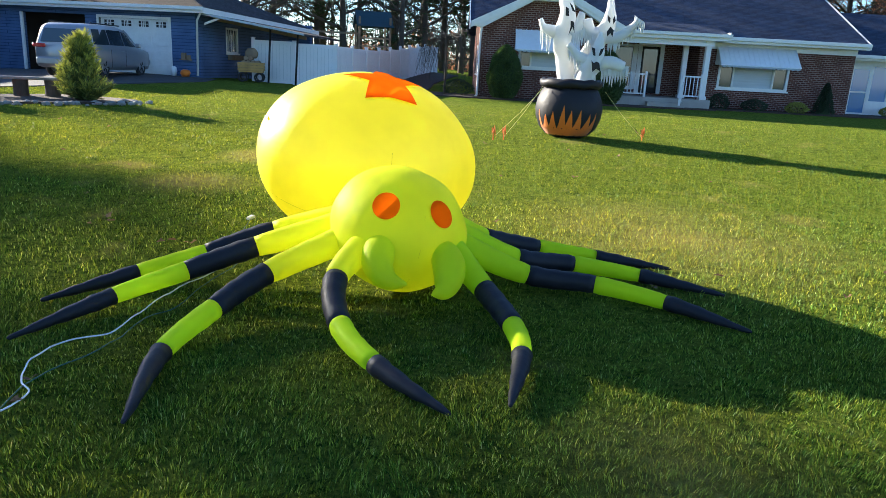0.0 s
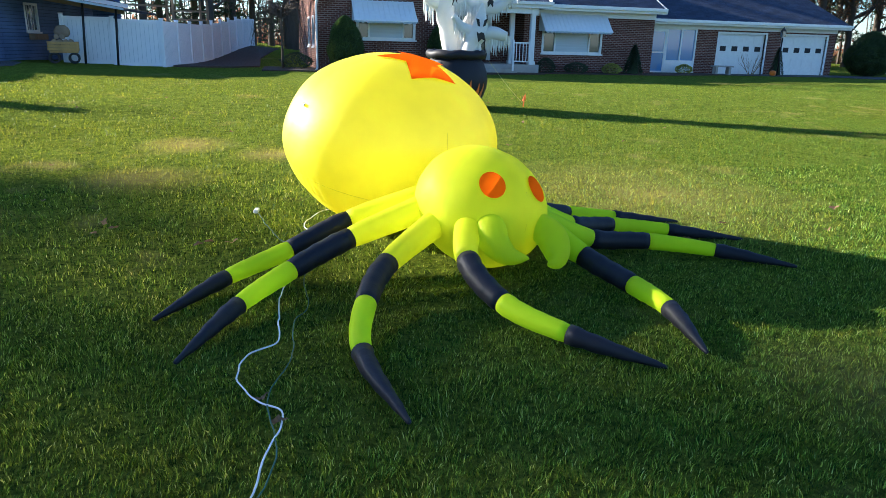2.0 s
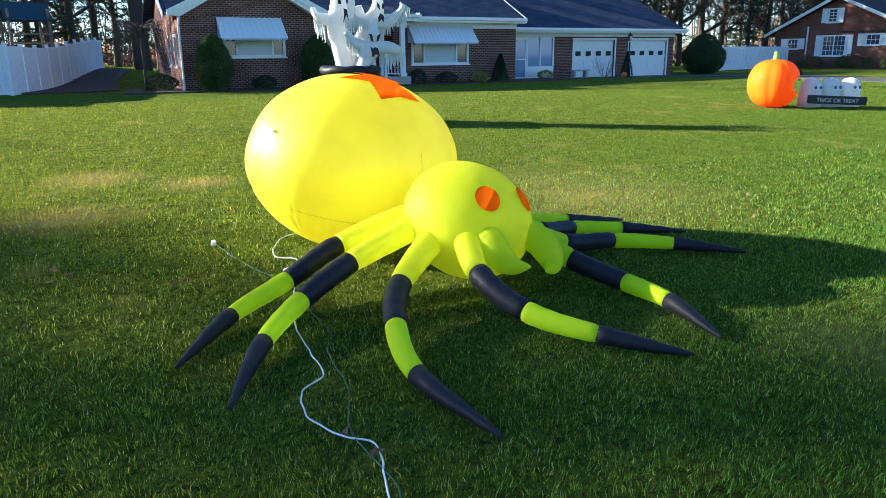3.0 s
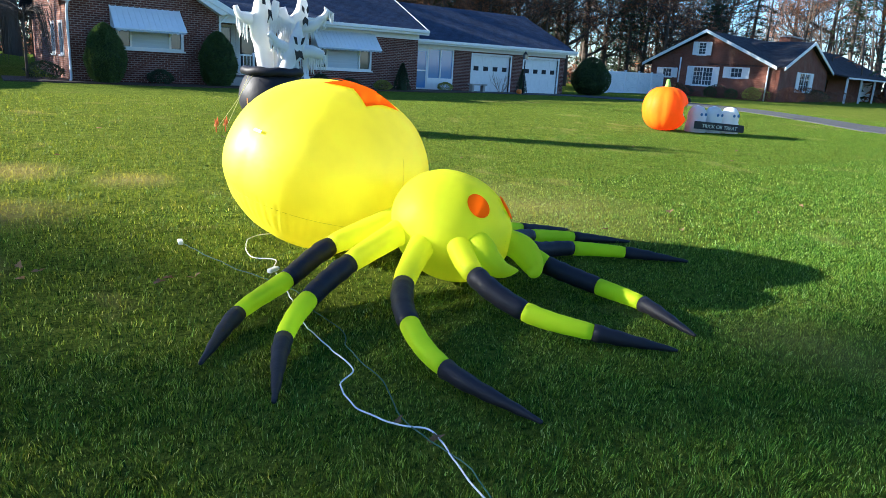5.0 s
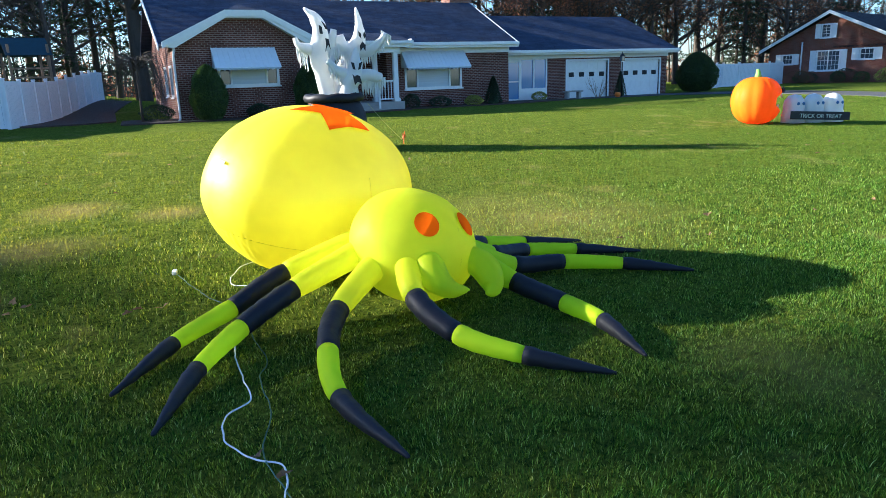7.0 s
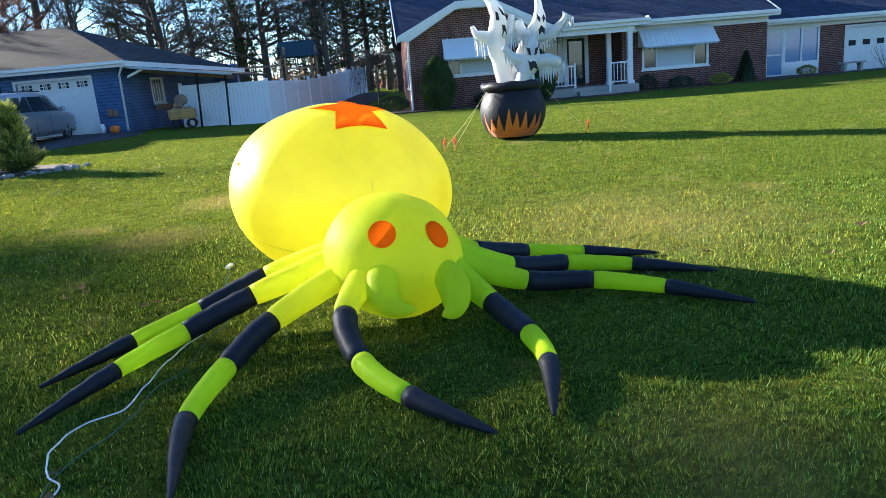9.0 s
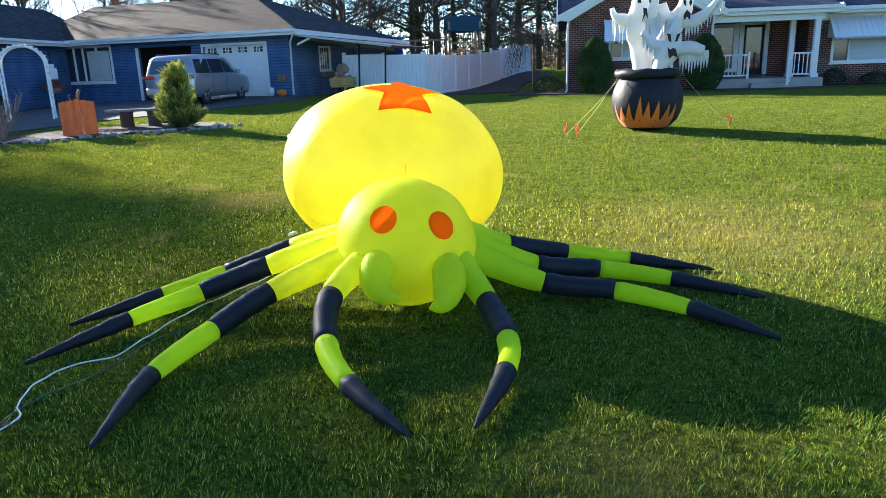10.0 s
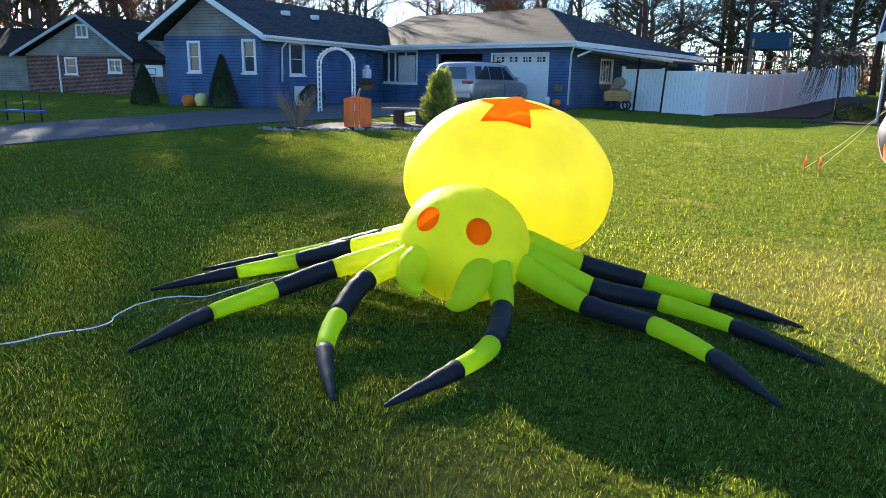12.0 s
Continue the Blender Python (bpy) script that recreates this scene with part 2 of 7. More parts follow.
M_FLAME = fabric("flame_print", (0.78, 0.20, 0.02), back=0.15)
M_INK = mat("black_print", (0.012, 0.012, 0.014), rough=0.6, bump=0.05)
M_BRICK = brick_mat("brown_brick", (0.078, 0.026, 0.020), (0.130, 0.047, 0.035), (0.30, 0.22, 0.19), joint=0.011)
# red brick, colour raised to imitate sun on the brick house's west wall
M_BRICK_SUNLIT = brick_mat("red_brick", (0.20, 0.085, 0.060), (0.29, 0.130, 0.092), (0.32, 0.24, 0.20))
M_BRICK3 = brick_mat("dark_red_brick", (0.150, 0.050, 0.034), (0.215, 0.078, 0.052), (0.20, 0.135, 0.105))
M_ROOF = brick_mat("blue_grey_shingle", (0.038, 0.050, 0.082), (0.056, 0.072, 0.112), (0.022, 0.027, 0.042), 0.32, 0.062, 0.006, 0.5, 0.9)
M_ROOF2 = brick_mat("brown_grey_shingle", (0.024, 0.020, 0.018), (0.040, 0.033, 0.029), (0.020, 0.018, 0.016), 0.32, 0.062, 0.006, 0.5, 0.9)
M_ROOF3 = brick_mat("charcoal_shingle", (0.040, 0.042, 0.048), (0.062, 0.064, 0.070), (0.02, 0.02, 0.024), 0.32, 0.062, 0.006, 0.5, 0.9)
M_WHITE = mat("white_paint", (0.78, 0.78, 0.77), rough=0.45, vary=0.06, bump=0.05)
M_WHITE_METAL = mat("white_metal", (0.74, 0.77, 0.80), rough=0.4, vary=0.05, bump=0.03)
M_VINYL = mat("white_vinyl", (0.76, 0.77, 0.80), rough=0.5, vary=0.05, bump=0.04, scale=1.5)
M_BLUE = brick_mat("blue_siding", (0.078, 0.138, 0.27), (0.086, 0.148, 0.29), (0.02, 0.045, 0.12), 3.6, 0.12, 0.008, 0.8, 0.55)
M_TAN = brick_mat("grey_siding", (0.24, 0.23, 0.22), (0.27, 0.26, 0.25), (0.12, 0.11, 0.11), 3.6, 0.12, 0.008, 0.8, 0.6)
M_GLASS = glass_mat("window_glass")
M_CURTAIN = mat("curtain", (0.55, 0.55, 0.52), rough=0.9, vary=0.2, scale=8)
M_ASPHALT = mat("asphalt", (0.055, 0.055, 0.058), rough=0.9, vary=0.25, scale=1.2, bump=0.5, bump_scale=120)
M_CONCRETE = mat("concrete", (0.36, 0.34, 0.31), rough=0.85, vary=0.15, scale=2.0, bump=0.2, bump_scale=80)
M_BARK = mat("bark", (0.075, 0.058, 0.045), rough=0.95, vary=0.4, scale=4.0, bump=0.8, bump_scale=30, stretch=(1, 1, 0.25))
M_NEEDLE = mat("conifer_needles", (0.030, 0.052, 0.020), rough=0.8, vary=0.35, scale=1.2, bump=0, per_island=0.35, translucent=0.2)
M_RUST = mat("dry_leaves", (0.25, 0.105, 0.052), rough=0.8, vary=0.35, scale=1.2, bump=0, per_island=0.4, translucent=0.42)
M_SHRUB = mat("shrub_leaves", (0.060, 0.10, 0.022), rough=0.7, vary=0.35, scale=2.0, bump=0, per_island=0.4, translucent=0.25)
M_CYPRESS = mat("cypress_green", (0.13, 0.17, 0.04), rough=0.7, vary=0.4, scale=2.5, bump=0, per_island=0.4, translucent=0.3)
M_GOLD_SHRUB = mat("golden_cypress", (0.32, 0.32, 0.05), rough=0.7, vary=0.4, scale=2.5, bump=0, per_island=0.4, translucent=0.3)
M_MULCH = mat("mulch", (0.055, 0.035, 0.025), rough=0.95, vary=0.5, scale=12, bump=1.0, bump_scale=40)
M_DARK = mat("dark_interior", (0.02, 0.02, 0.022), rough=0.8, bump=0)
M_STEEL_PAINT = mat("silver_car_paint", (0.36, 0.36, 0.38), rough=0.28, metal=0.6, vary=0.04, bump=0)
M_RUBBER = mat("tyre_rubber", (0.02, 0.02, 0.02), rough=0.8, bump=0.2)
M_RED_LENS = mat("tail_light", (0.45, 0.015, 0.015), rough=0.2, bump=0)
M_ALLOY = mat("alloy_rim", (0.5, 0.5, 0.52), rough=0.35, metal=0.9, bump=0)
# the sky's blue reflection is painted into this glass colour
M_PANE_BLUE = glass_mat("sky_reflection_pane", (0.13, 0.26, 0.50))
M_ORANGE_WOOD = mat("orange_painted_wood", (0.82, 0.16, 0.03), rough=0.7, vary=0.25, scale=5, bump=0.4, stretch=(1, 1, 0.2))
M_WOOD = mat("weathered_wood", (0.23, 0.16, 0.10), rough=0.85, vary=0.3, scale=5, bump=0.4, stretch=(1, 1, 0.2))
M_GOLD_WOOD = mat("yellow_varnished_wood", (0.42, 0.24, 0.07), rough=0.6, vary=0.25, scale=5, bump=0.3, stretch=(1, 1, 0.2))
M_BLIND = mat("window_blind", (0.50, 0.55, 0.60), rough=0.35, vary=0.12, scale=3, bump=0.15, bump_scale=40, stretch=(0.2, 1, 6))
M_STONE = mat("grey_stone", (0.21, 0.20, 0.18), rough=0.9, vary=0.3, scale=9, bump=0.5, per_object=0.3, per_island=0.3)
M_IRON = mat("black_iron", (0.015, 0.015, 0.016), rough=0.5, metal=0.4, bump=0.1)
M_CORD = mat("white_cord", (0.72, 0.73, 0.72), rough=0.5, vary=0.08, bump=0.05)
M_GREEN_CORD = mat("green_cord", (0.018, 0.09, 0.05), rough=0.5, vary=0.1, bump=0.05)
M_ROPE = mat("yellow_tether", (0.70, 0.62, 0.22), rough=0.7, bump=0.1)
M_STEM = fabric("green_nylon", (0.30, 0.55, 0.12), back=0.3)
M_BLUE_PAINT = mat("blue_plastic", (0.03, 0.09, 0.42), rough=0.4, bump=0.05)
M_TEAL = mat("dark_teal_canvas", (0.012, 0.045, 0.06), rough=0.7, bump=0.1)
M_LEAF = mat("fallen_leaf", (0.27, 0.155, 0.075), rough=0.8, vary=0.3, per_object=0.35, translucent=0.25)
M_LETTER = mat("pale_lettering", (0.55, 0.58, 0.50), rough=0.6, bump=0)
M_BLUE_EYE = mat("blue_print", (0.05, 0.16, 0.36), rough=0.5, bump=0)
M_TARP = mat("grey_awning", (0.34, 0.40, 0.46), rough=0.45, vary=0.05, bump=0.03)

# ---- building tools ----
def part(name, bm, material, parent=None, label="", smooth=False, m=None):
    """Links a bmesh as one mesh object under a thing or a part."""
    me = bpy.data.meshes.new(name)
    if m is not None:
        bm.transform(m)
    bm.normal_update()
    bm.to_mesh(me)
    bm.free()
    for m in material if isinstance(material, (list, tuple)) else [material]:
        me.materials.append(m)
    if smooth:
        me.polygons.foreach_set("use_smooth", [True] * len(me.polygons))
    ob = new(name, me)
    if parent:
        ob.parent = parent
    if label:
        ob["label"] = label
    return ob


def thing(name, label, category, at=(0, 0, 0), rz=0.0, group="", kind=""):
    ob = new(name)
    ob.matrix_basis = pose(*at, 0, 0, rz)
    return tagged(ob, label, category, group, kind)


def box(bm, x0, x1, y0, y1, z0, z1, bevel=0.0, m=None):
    r = bmesh.ops.create_cube(bm, size=1.0, matrix=Matrix.Translation(((x0 + x1) / 2, (y0 + y1) / 2, (z0 + z1) / 2)) @ Matrix.Diagonal((x1 - x0, y1 - y0, z1 - z0, 1)))
    vs = r["verts"]
    if bevel:
        es = list({e for v in vs for e in v.link_edges})
        vs = bmesh.ops.bevel(bm, geom=es, offset=bevel, segments=1, affect="EDGES")["verts"]
    if m is not None:
        bmesh.ops.transform(bm, matrix=m, verts=list(set(vs)))
    return bm


def boxes(*rows, bevel=0.0):
    bm = bmesh.new()
    for r in rows:
        box(bm, *r, bevel=bevel)
    return bm


def poly(bm, pts):
    return bm.faces.new([bm.verts.new(p) for p in pts])


def slab(pts, thick, up=None):
    """A flat piece of even thickness: the outline pts, thickened along its normal (or up)."""
    bm = bmesh.new()
    n = Vector(up) if up else (Vector(pts[1]) - Vector(pts[0])).cross(Vector(pts[2]) - Vector(pts[0])).normalized()
    a = [bm.verts.new(p) for p in pts]
    b = [bm.verts.new(Vector(p) + n * thick) for p in pts]
    bm.faces.new(a[::-1])
    bm.faces.new(b)
    for i in range(len(pts)):
        j = (i + 1) % len(pts)
        bm.faces.new((a[i], a[j], b[j], b[i]))
    bmesh.ops.recalc_face_normals(bm, faces=bm.faces)
    return bm


def spline(pts, n):
    """Catmull-Rom through pts, n steps a stretch."""
    P = [Vector(p) for p in pts]
    P = [P[0] * 2 - P[1]] + P + [P[-1] * 2 - P[-2]]
    out = []
    for i in range(1, len(P) - 2):
        for k in range(n):
            t = k / n
            a, b, c, d = P[i - 1:i + 3]
            out.append(0.5 * ((2 * b) + (c - a) * t + (2 * a - 5 * b + 4 * c - d) * t * t + (3 * b - a - 3 * c + d) * t ** 3))
    return out + [P[-2]]


def tube(bm, pts, radii, seg=12, cap=True, squash=1.0):
    """A round tube along pts, with a radius at each."""
    rings = []
    pts = [Vector(p) for p in pts]
    side = None
    for i, p in enumerate(pts):
        d = (pts[min(i + 1, len(pts) - 1)] - pts[max(i - 1, 0)]).normalized()
        if side is None:
            side = d.cross(Vector((0, 0, 1)) if abs(d.z) < 0.95 else Vector((1, 0, 0))).normalized()
        side = (side - d * side.dot(d)).normalized()
        up = side.cross(d)
        r = radii[i] if hasattr(radii, "__len__") else radii
        rings.append([bm.verts.new(p + side * r * math.cos(2 * math.pi * k / seg) + up * r * squash * math.sin(2 * math.pi * k / seg)) for k in range(seg)])
    for a, b in zip(rings, rings[1:]):
        for k in range(seg):
            bm.faces.new((a[k], a[(k + 1) % seg], b[(k + 1) % seg], b[k]))
    if cap:
        bm.faces.new(rings[0][::-1])
        bm.faces.new(rings[-1])
    return rings


def lathe(bm, profile, seg=32, m=None):
    """A turned body from (radius, z) pairs."""
    rings = []
    for r, z in profile:
        rings.append([bm.verts.new((r * math.cos(2 * math.pi * k / seg), r * math.sin(2 * math.pi * k / seg), z)) for k in range(seg)])
    for a, b in zip(rings, rings[1:]):
        for k in range(seg):
            bm.faces.new((a[k], a[(k + 1) % seg], b[(k + 1) % seg], b[k]))
    bm.faces.new(rings[0][::-1])
    bm.faces.new(rings[-1])
    if m is not None:
        bmesh.ops.transform(bm, matrix=m, verts=[v for r in rings for v in r])
    return rings


def blob(bm, centre, size, seg=32, rings=20, m=None):
    mm = Matrix.Translation(centre) @ (m or Matrix()) @ Matrix.Diagonal((*size, 1))
    return bmesh.ops.create_uvsphere(bm, u_segments=seg, v_segments=rings, radius=1.0, matrix=mm)["verts"]


def smoothstep(a, b, v):
    t = min(1.0, max(0.0, (v - a) / (b - a)))
    return t * t * (3 - 2 * t)


def ground_z(x, y):
    """The lawn rises a little towards the houses, most by the blue garage."""
    bank = 0.75 * smoothstep(31, 48, y) * math.exp(-((x + 3) / 6) ** 2)
    return 0.28 * smoothstep(3, 18, y) + 0.28 * math.exp(-((x + 12) ** 2 + (y - 28) ** 2) / 50) + bank


def facade(parent, m, u0, u1, z0, z1, material, openings=(), thick=0.25, name="wall", label=""):
    """An upright wall whose outer face is the local plane y = 0, with openings (u0, u1, z0, z1) right through it."""
    us = sorted({u0, u1, *[v for o in openings for v in o[:2]]})
    zs = sorted({z0, z1, *[v for o in openings for v in o[2:4]]})
    bm = bmesh.new()
    for a, b in zip(us, us[1:]):
        run = None
        for c, d in zip(zs, zs[1:]):
            hole = any(o[0] <= (a + b) / 2 <= o[1] and o[2] <= (c + d) / 2 <= o[3] for o in openings)
            if hole:
                if run:
                    box(bm, a, b, 0, thick, *run)
                run = None
            else:
                run = (run[0], d) if run else (c, d)
        if run:
            box(bm, a, b, 0, thick, *run)
    bmesh.ops.remove_doubles(bm, verts=bm.verts, dist=0.0005)
    return part(name, bm, material, parent, label, m=m)


def window(parent, m, u0, u1, z0, z1, cols=(1.0,), bars=0, rows=0, frame_w=0.07, blind=-1, sill=True, material=None, shutters=0.0, label="", out=0.02):
    """A window in an opening: frame, sill, panes (cols gives their shares of the width), glazing bars and a blind behind."""
    fm = material or M_WHITE
    w = part("window", boxes((u0 - 0.03, u1 + 0.03, -out, 0.07, z1 - frame_w, z1 + 0.03), (u0 - 0.03, u1 + 0.03, -out, 0.07, z0 - 0.03, z0 + frame_w),
                             (u0 - 0.03, u0 + frame_w, -out, 0.07, z0 + frame_w, z1 - frame_w), (u1 - frame_w, u1 + 0.03, -out, 0.07, z0 + frame_w, z1 - frame_w)), fm, parent, label, m=m)
    if sill:
        part("sill", boxes((u0 - 0.08, u1 + 0.08, -0.07, -out - 0.003, z0 - 0.07, z0 - 0.01)), fm, w, m=m)
    total, x = sum(cols), u0 + frame_w
    for i, c in enumerate(cols):
        wd = (u1 - u0 - 2 * frame_w) * c / total
        part("pane", boxes((x + 0.015, x + wd - 0.015, 0.045, 0.055, z0 + frame_w, z1 - frame_w)), M_BLIND if i == blind else M_GLASS, w, "pale blind behind the glass" if i == blind else "", m=m)
        if i:
            part("mullion", boxes((x - 0.035, x + 0.035, -out + 0.005, 0.065, z0 + frame_w, z1 - frame_w)), fm, w, m=m)
        for k in range(1, bars + 1):
            bx = x + wd * k / (bars + 1)
            part("glazing_bar", boxes((bx - 0.012, bx + 0.012, 0.03, 0.044, z0 + frame_w, z1 - frame_w)), fm, w, m=m)
        for k in range(1, rows + 1):
            bz = z0 + frame_w + (z1 - z0 - 2 * frame_w) * k / (rows + 1)
            part("glazing_bar", boxes((x + 0.015, x + wd - 0.015, 0.026, 0.042, bz - 0.014, bz + 0.014)), fm, w, m=m)
        x += wd
    for s in ((-1, 1) if shutters else ()):
        a = u0 - 0.04 - shutters if s < 0 else u1 + 0.04
        part("shutter", boxes((a, a + shutters, -0.030, -0.004, z0 - 0.03, z1 + 0.03), (a, a + 0.05, -0.052, -0.030, z0 - 0.03, z1 + 0.03), (a + shutters - 0.05, a + shutters, -0.052, -0.030, z0 - 0.03, z1 + 0.03),
                              *[(a + 0.05, a + shutters - 0.05, -0.050, -0.030, z - 0.03, z + 0.03) for z in (z0, (z0 + z1) / 2, z1)]), M_WHITE, w, m=m)
    return w


def awning(parent, m, u0, u1, z_top, z_bot, out):
    """A sloped aluminium awning with ribs, closed cheeks and a scalloped drop at its front."""
    aw = part("awning", slab([(u0, 0, z_top), (u0 - 0.04, -out, z_bot), (u1 + 0.04, -out, z_bot), (u1, 0, z_top)], 0.025, (0, 0, 1)), M_WHITE_METAL, parent, "white ribbed metal window awning", m=m)
    n = int((u1 - u0) / 0.19)
    bm = bmesh.new()
    for i in range(n + 1):
        u = u0 + (u1 - u0) * i / n
        d = slab([(u - 0.018, -0.01, z_top + 0.026), (u - 0.018, -out, z_bot + 0.026), (u + 0.018, -out, z_bot + 0.026), (u + 0.018, -0.01, z_top + 0.026)], 0.018, (0, 0, 1))
        me = bpy.data.meshes.new("t")
        d.to_mesh(me)
        d.free()
        bm.from_mesh(me)
        bpy.data.meshes.remove(me)
    part("rib", bm, M_WHITE_METAL, aw, m=m)
    bm = bmesh.new()
    for i in range(n):
        a, b = u0 + (u1 - u0) * i / n, u0 + (u1 - u0) * (i + 1) / n
        c = (a + b) / 2
        poly(bm, [(a, -out - 0.003, z_bot), (a, -out - 0.003, z_bot - 0.05), (c, -out - 0.003, z_bot - 0.09), (b, -out - 0.003, z_bot - 0.05), (b, -out - 0.003, z_bot)])
    bmesh.ops.remove_doubles(bm, verts=bm.verts, dist=0.0005)
    part("valance", bm, M_TARP, aw, m=m)
    for u in (u0, u1):
        part("cheek", slab([(u, -0.002, z_top - 0.02), (u, -0.002, z_bot), (u, -out, z_bot)], 0.01, (1, 0, 0)), M_WHITE_METAL, aw, m=m)
    return aw


def garage_door(parent, m, u0, u1, z0, z1, lights=4, ornate=False):
    d = part("garage_door", boxes((u0, u1, 0.10, 0.14, z0, z1)), M_WHITE, parent, "white panelled overhead garage door", m=m)
    n = 4
    h = (z1 - z0) / n
    for i in range(n):
        for k in range(4):
            a = u0 + (u1 - u0) * k / 4
            b = a + (u1 - u0) / 4
            if i == 2 and not ornate or i == 3 and ornate:
                c, hw, hh = (a + b) / 2, (0.17 if not ornate else 0.20), (0.12 if not ornate else 0.10)
                zc = z0 + h * (i + 0.5) + (0.08 if ornate else 0.1)
                part("light", boxes((c - hw, c + hw, 0.085, 0.098, zc - hh, zc + hh)), M_DARK, d, "dark garage door light", m=m)
                if ornate:
                    part("light_grille", boxes((c - hw, c + hw, 0.075, 0.084, zc - 0.012, zc + 0.012), (c - 0.012, c + 0.012, 0.074, 0.083, zc - hh, zc + hh), (c - 0.09, c - 0.05, 0.073, 0.082, zc - hh, zc + hh), (c + 0.05, c + 0.09, 0.073, 0.082, zc - hh, zc + hh)), M_WHITE, d, m=m)
            else:
                part("panel", boxes((a + 0.06, b - 0.06, 0.088, 0.099, z0 + h * i + 0.07, z0 + h * (i + 1) - 0.07), bevel=0.008), M_WHITE, d, m=m)
    part("door_frame", boxes((u0 - 0.1, u0, -0.02, 0.1, z0, z1 + 0.1), (u1, u1 + 0.1, -0.02, 0.1, z0, z1 + 0.1), (u0, u1, -0.02, 0.1, z1, z1 + 0.1)), M_WHITE, d, m=m)
    return d


def pipe(name, parent, pts, r, material, m=None, seg=8):
    bm = bmesh.new()
    tube(bm, pts, r, seg)
    return part(name, bm, material, parent, smooth=True, m=m)

# ---- ground ----
def build_ground():
    bm = bmesh.new()
    xs = [-900, -400, -200, -120, -80] + [-60 + 1.25 * i for i in range(113)] + [100, 140, 220, 400, 900]
    ys = [-700, -300, -120, -60, -30] + [-20 + 1.25 * i for i in range(73)] + [80, 100, 140, 220, 400, 900]
    grid = [[bm.verts.new((x, y, ground_z(x, y) + (0.012 * noise.noise((x * 0.35, y * 0.35, 0)) if abs(x) < 60 and abs(y) < 70 else 0))) for x in xs] for y in ys]
    for j in range(len(ys) - 1):
        for i in range(len(xs) - 1):
            bm.faces.new((grid[j][i], grid[j][i + 1], grid[j + 1][i + 1], grid[j + 1][i]))
    return tagged(part("ground", bm, M_LAWN, smooth=True), "mown green lawn with straw-coloured patches", "lawn", kind="structure")


ground = build_ground()


def sheet(name, pts, material, label, category, lift=0.02, step=1.0):
    """A flat sheet that follows the ground inside the outline pts."""
    bm = bmesh.new()
    poly(bm, [(x, y, 0) for x, y in pts])
    bmesh.ops.triangulate(bm, faces=bm.faces)
    for _ in range(4):
        long = [e for e in bm.edges if e.calc_length() > step * 2]
        if long:
            bmesh.ops.subdivide_edges(bm, edges=long, cuts=1)
            bmesh.ops.triangulate(bm, faces=[f for f in bm.faces if len(f.verts) > 3])
    for v in bm.verts:
        v.co.z = ground_z(v.co.x, v.co.y) + lift
    bmesh.ops.recalc_face_normals(bm, faces=bm.faces)
    for f in bm.faces:
        if f.normal.z < 0:
            f.normal_flip()
    # the rim goes down into the ground
    for e in [e for e in bm.edges if e.is_boundary]:
        a, b = e.verts
        low = [bm.verts.new(v.co - Vector((0, 0, 0.3))) for v in (b, a)]
        bm.faces.new((a, b, *low))
    return tagged(part(name, bm, material), label, category, kind="structure")


sheet("driveway", [(-17.6, -60), (-13.0, -60), (-13.1, 2), (-13.2, 7.2), (-13.2, 12.9), (-12.0, 18), (-9.9, 22.5), (-8.7, 25), (-8.9, 26.7), (-13.6, 27.6), (-19.6, 28.4), (-18.6, 20), (-18.0, 14), (-17.6, 8)], M_ASPHALT, "grey asphalt driveway leading to the blue garage", "driveway", lift=0.03)
sheet("driveway", [(21.5, -60), (24.6, -60), (26.6, 13.3), (31, 20), (33, 26), (30.5, 31), (28.3, 31.6), (20.6, 31.6), (20.6, 30.4), (26.5, 29.6), (29.4, 25.5), (27.4, 19), (22.9, 11.8)], M_ASPHALT, "grey asphalt driveway curving to the double garage", "driveway", lift=0.03)
sheet("planting_bed", [(-1.2, 27.6), (1.0, 27.9), (6.6, 27.4), (10.5, 28.4), (10.5, 28.95), (16.6, 29.0), (20.4, 30.2), (20.4, 31.6), (16.7, 31.6), (16.7, 30.1), (10.6, 30.1), (10.4, 29.0), (6.4, 28.9), (0.9, 28.9), (0.9, 31), (-1.0, 31)], M_MULCH, "dark mulch bed along the brick house", "flower bed", lift=0.05, step=0.5)
sheet("garden_bed", [(-11.6, 13.2), (-10.6, 13.3), (-8.6, 15.0), (-7.4, 15.6), (-7.4, 16.6), (-9.2, 17.2), (-11.0, 15.6), (-12.2, 13.9)], M_MULCH, "mulch bed edged with pale stones", "flower bed", lift=0.04, step=0.5)
sheet("mulch_bank", [(-4.3, 28.4), (-2.4, 29.6), (-1.2, 31), (-1.0, 37), (0.3, 46), (-1.3, 46), (-3.2, 35), (-4.4, 29)], M_MULCH, "dark mulched bank below the white fence", "flower bed", lift=0.05)

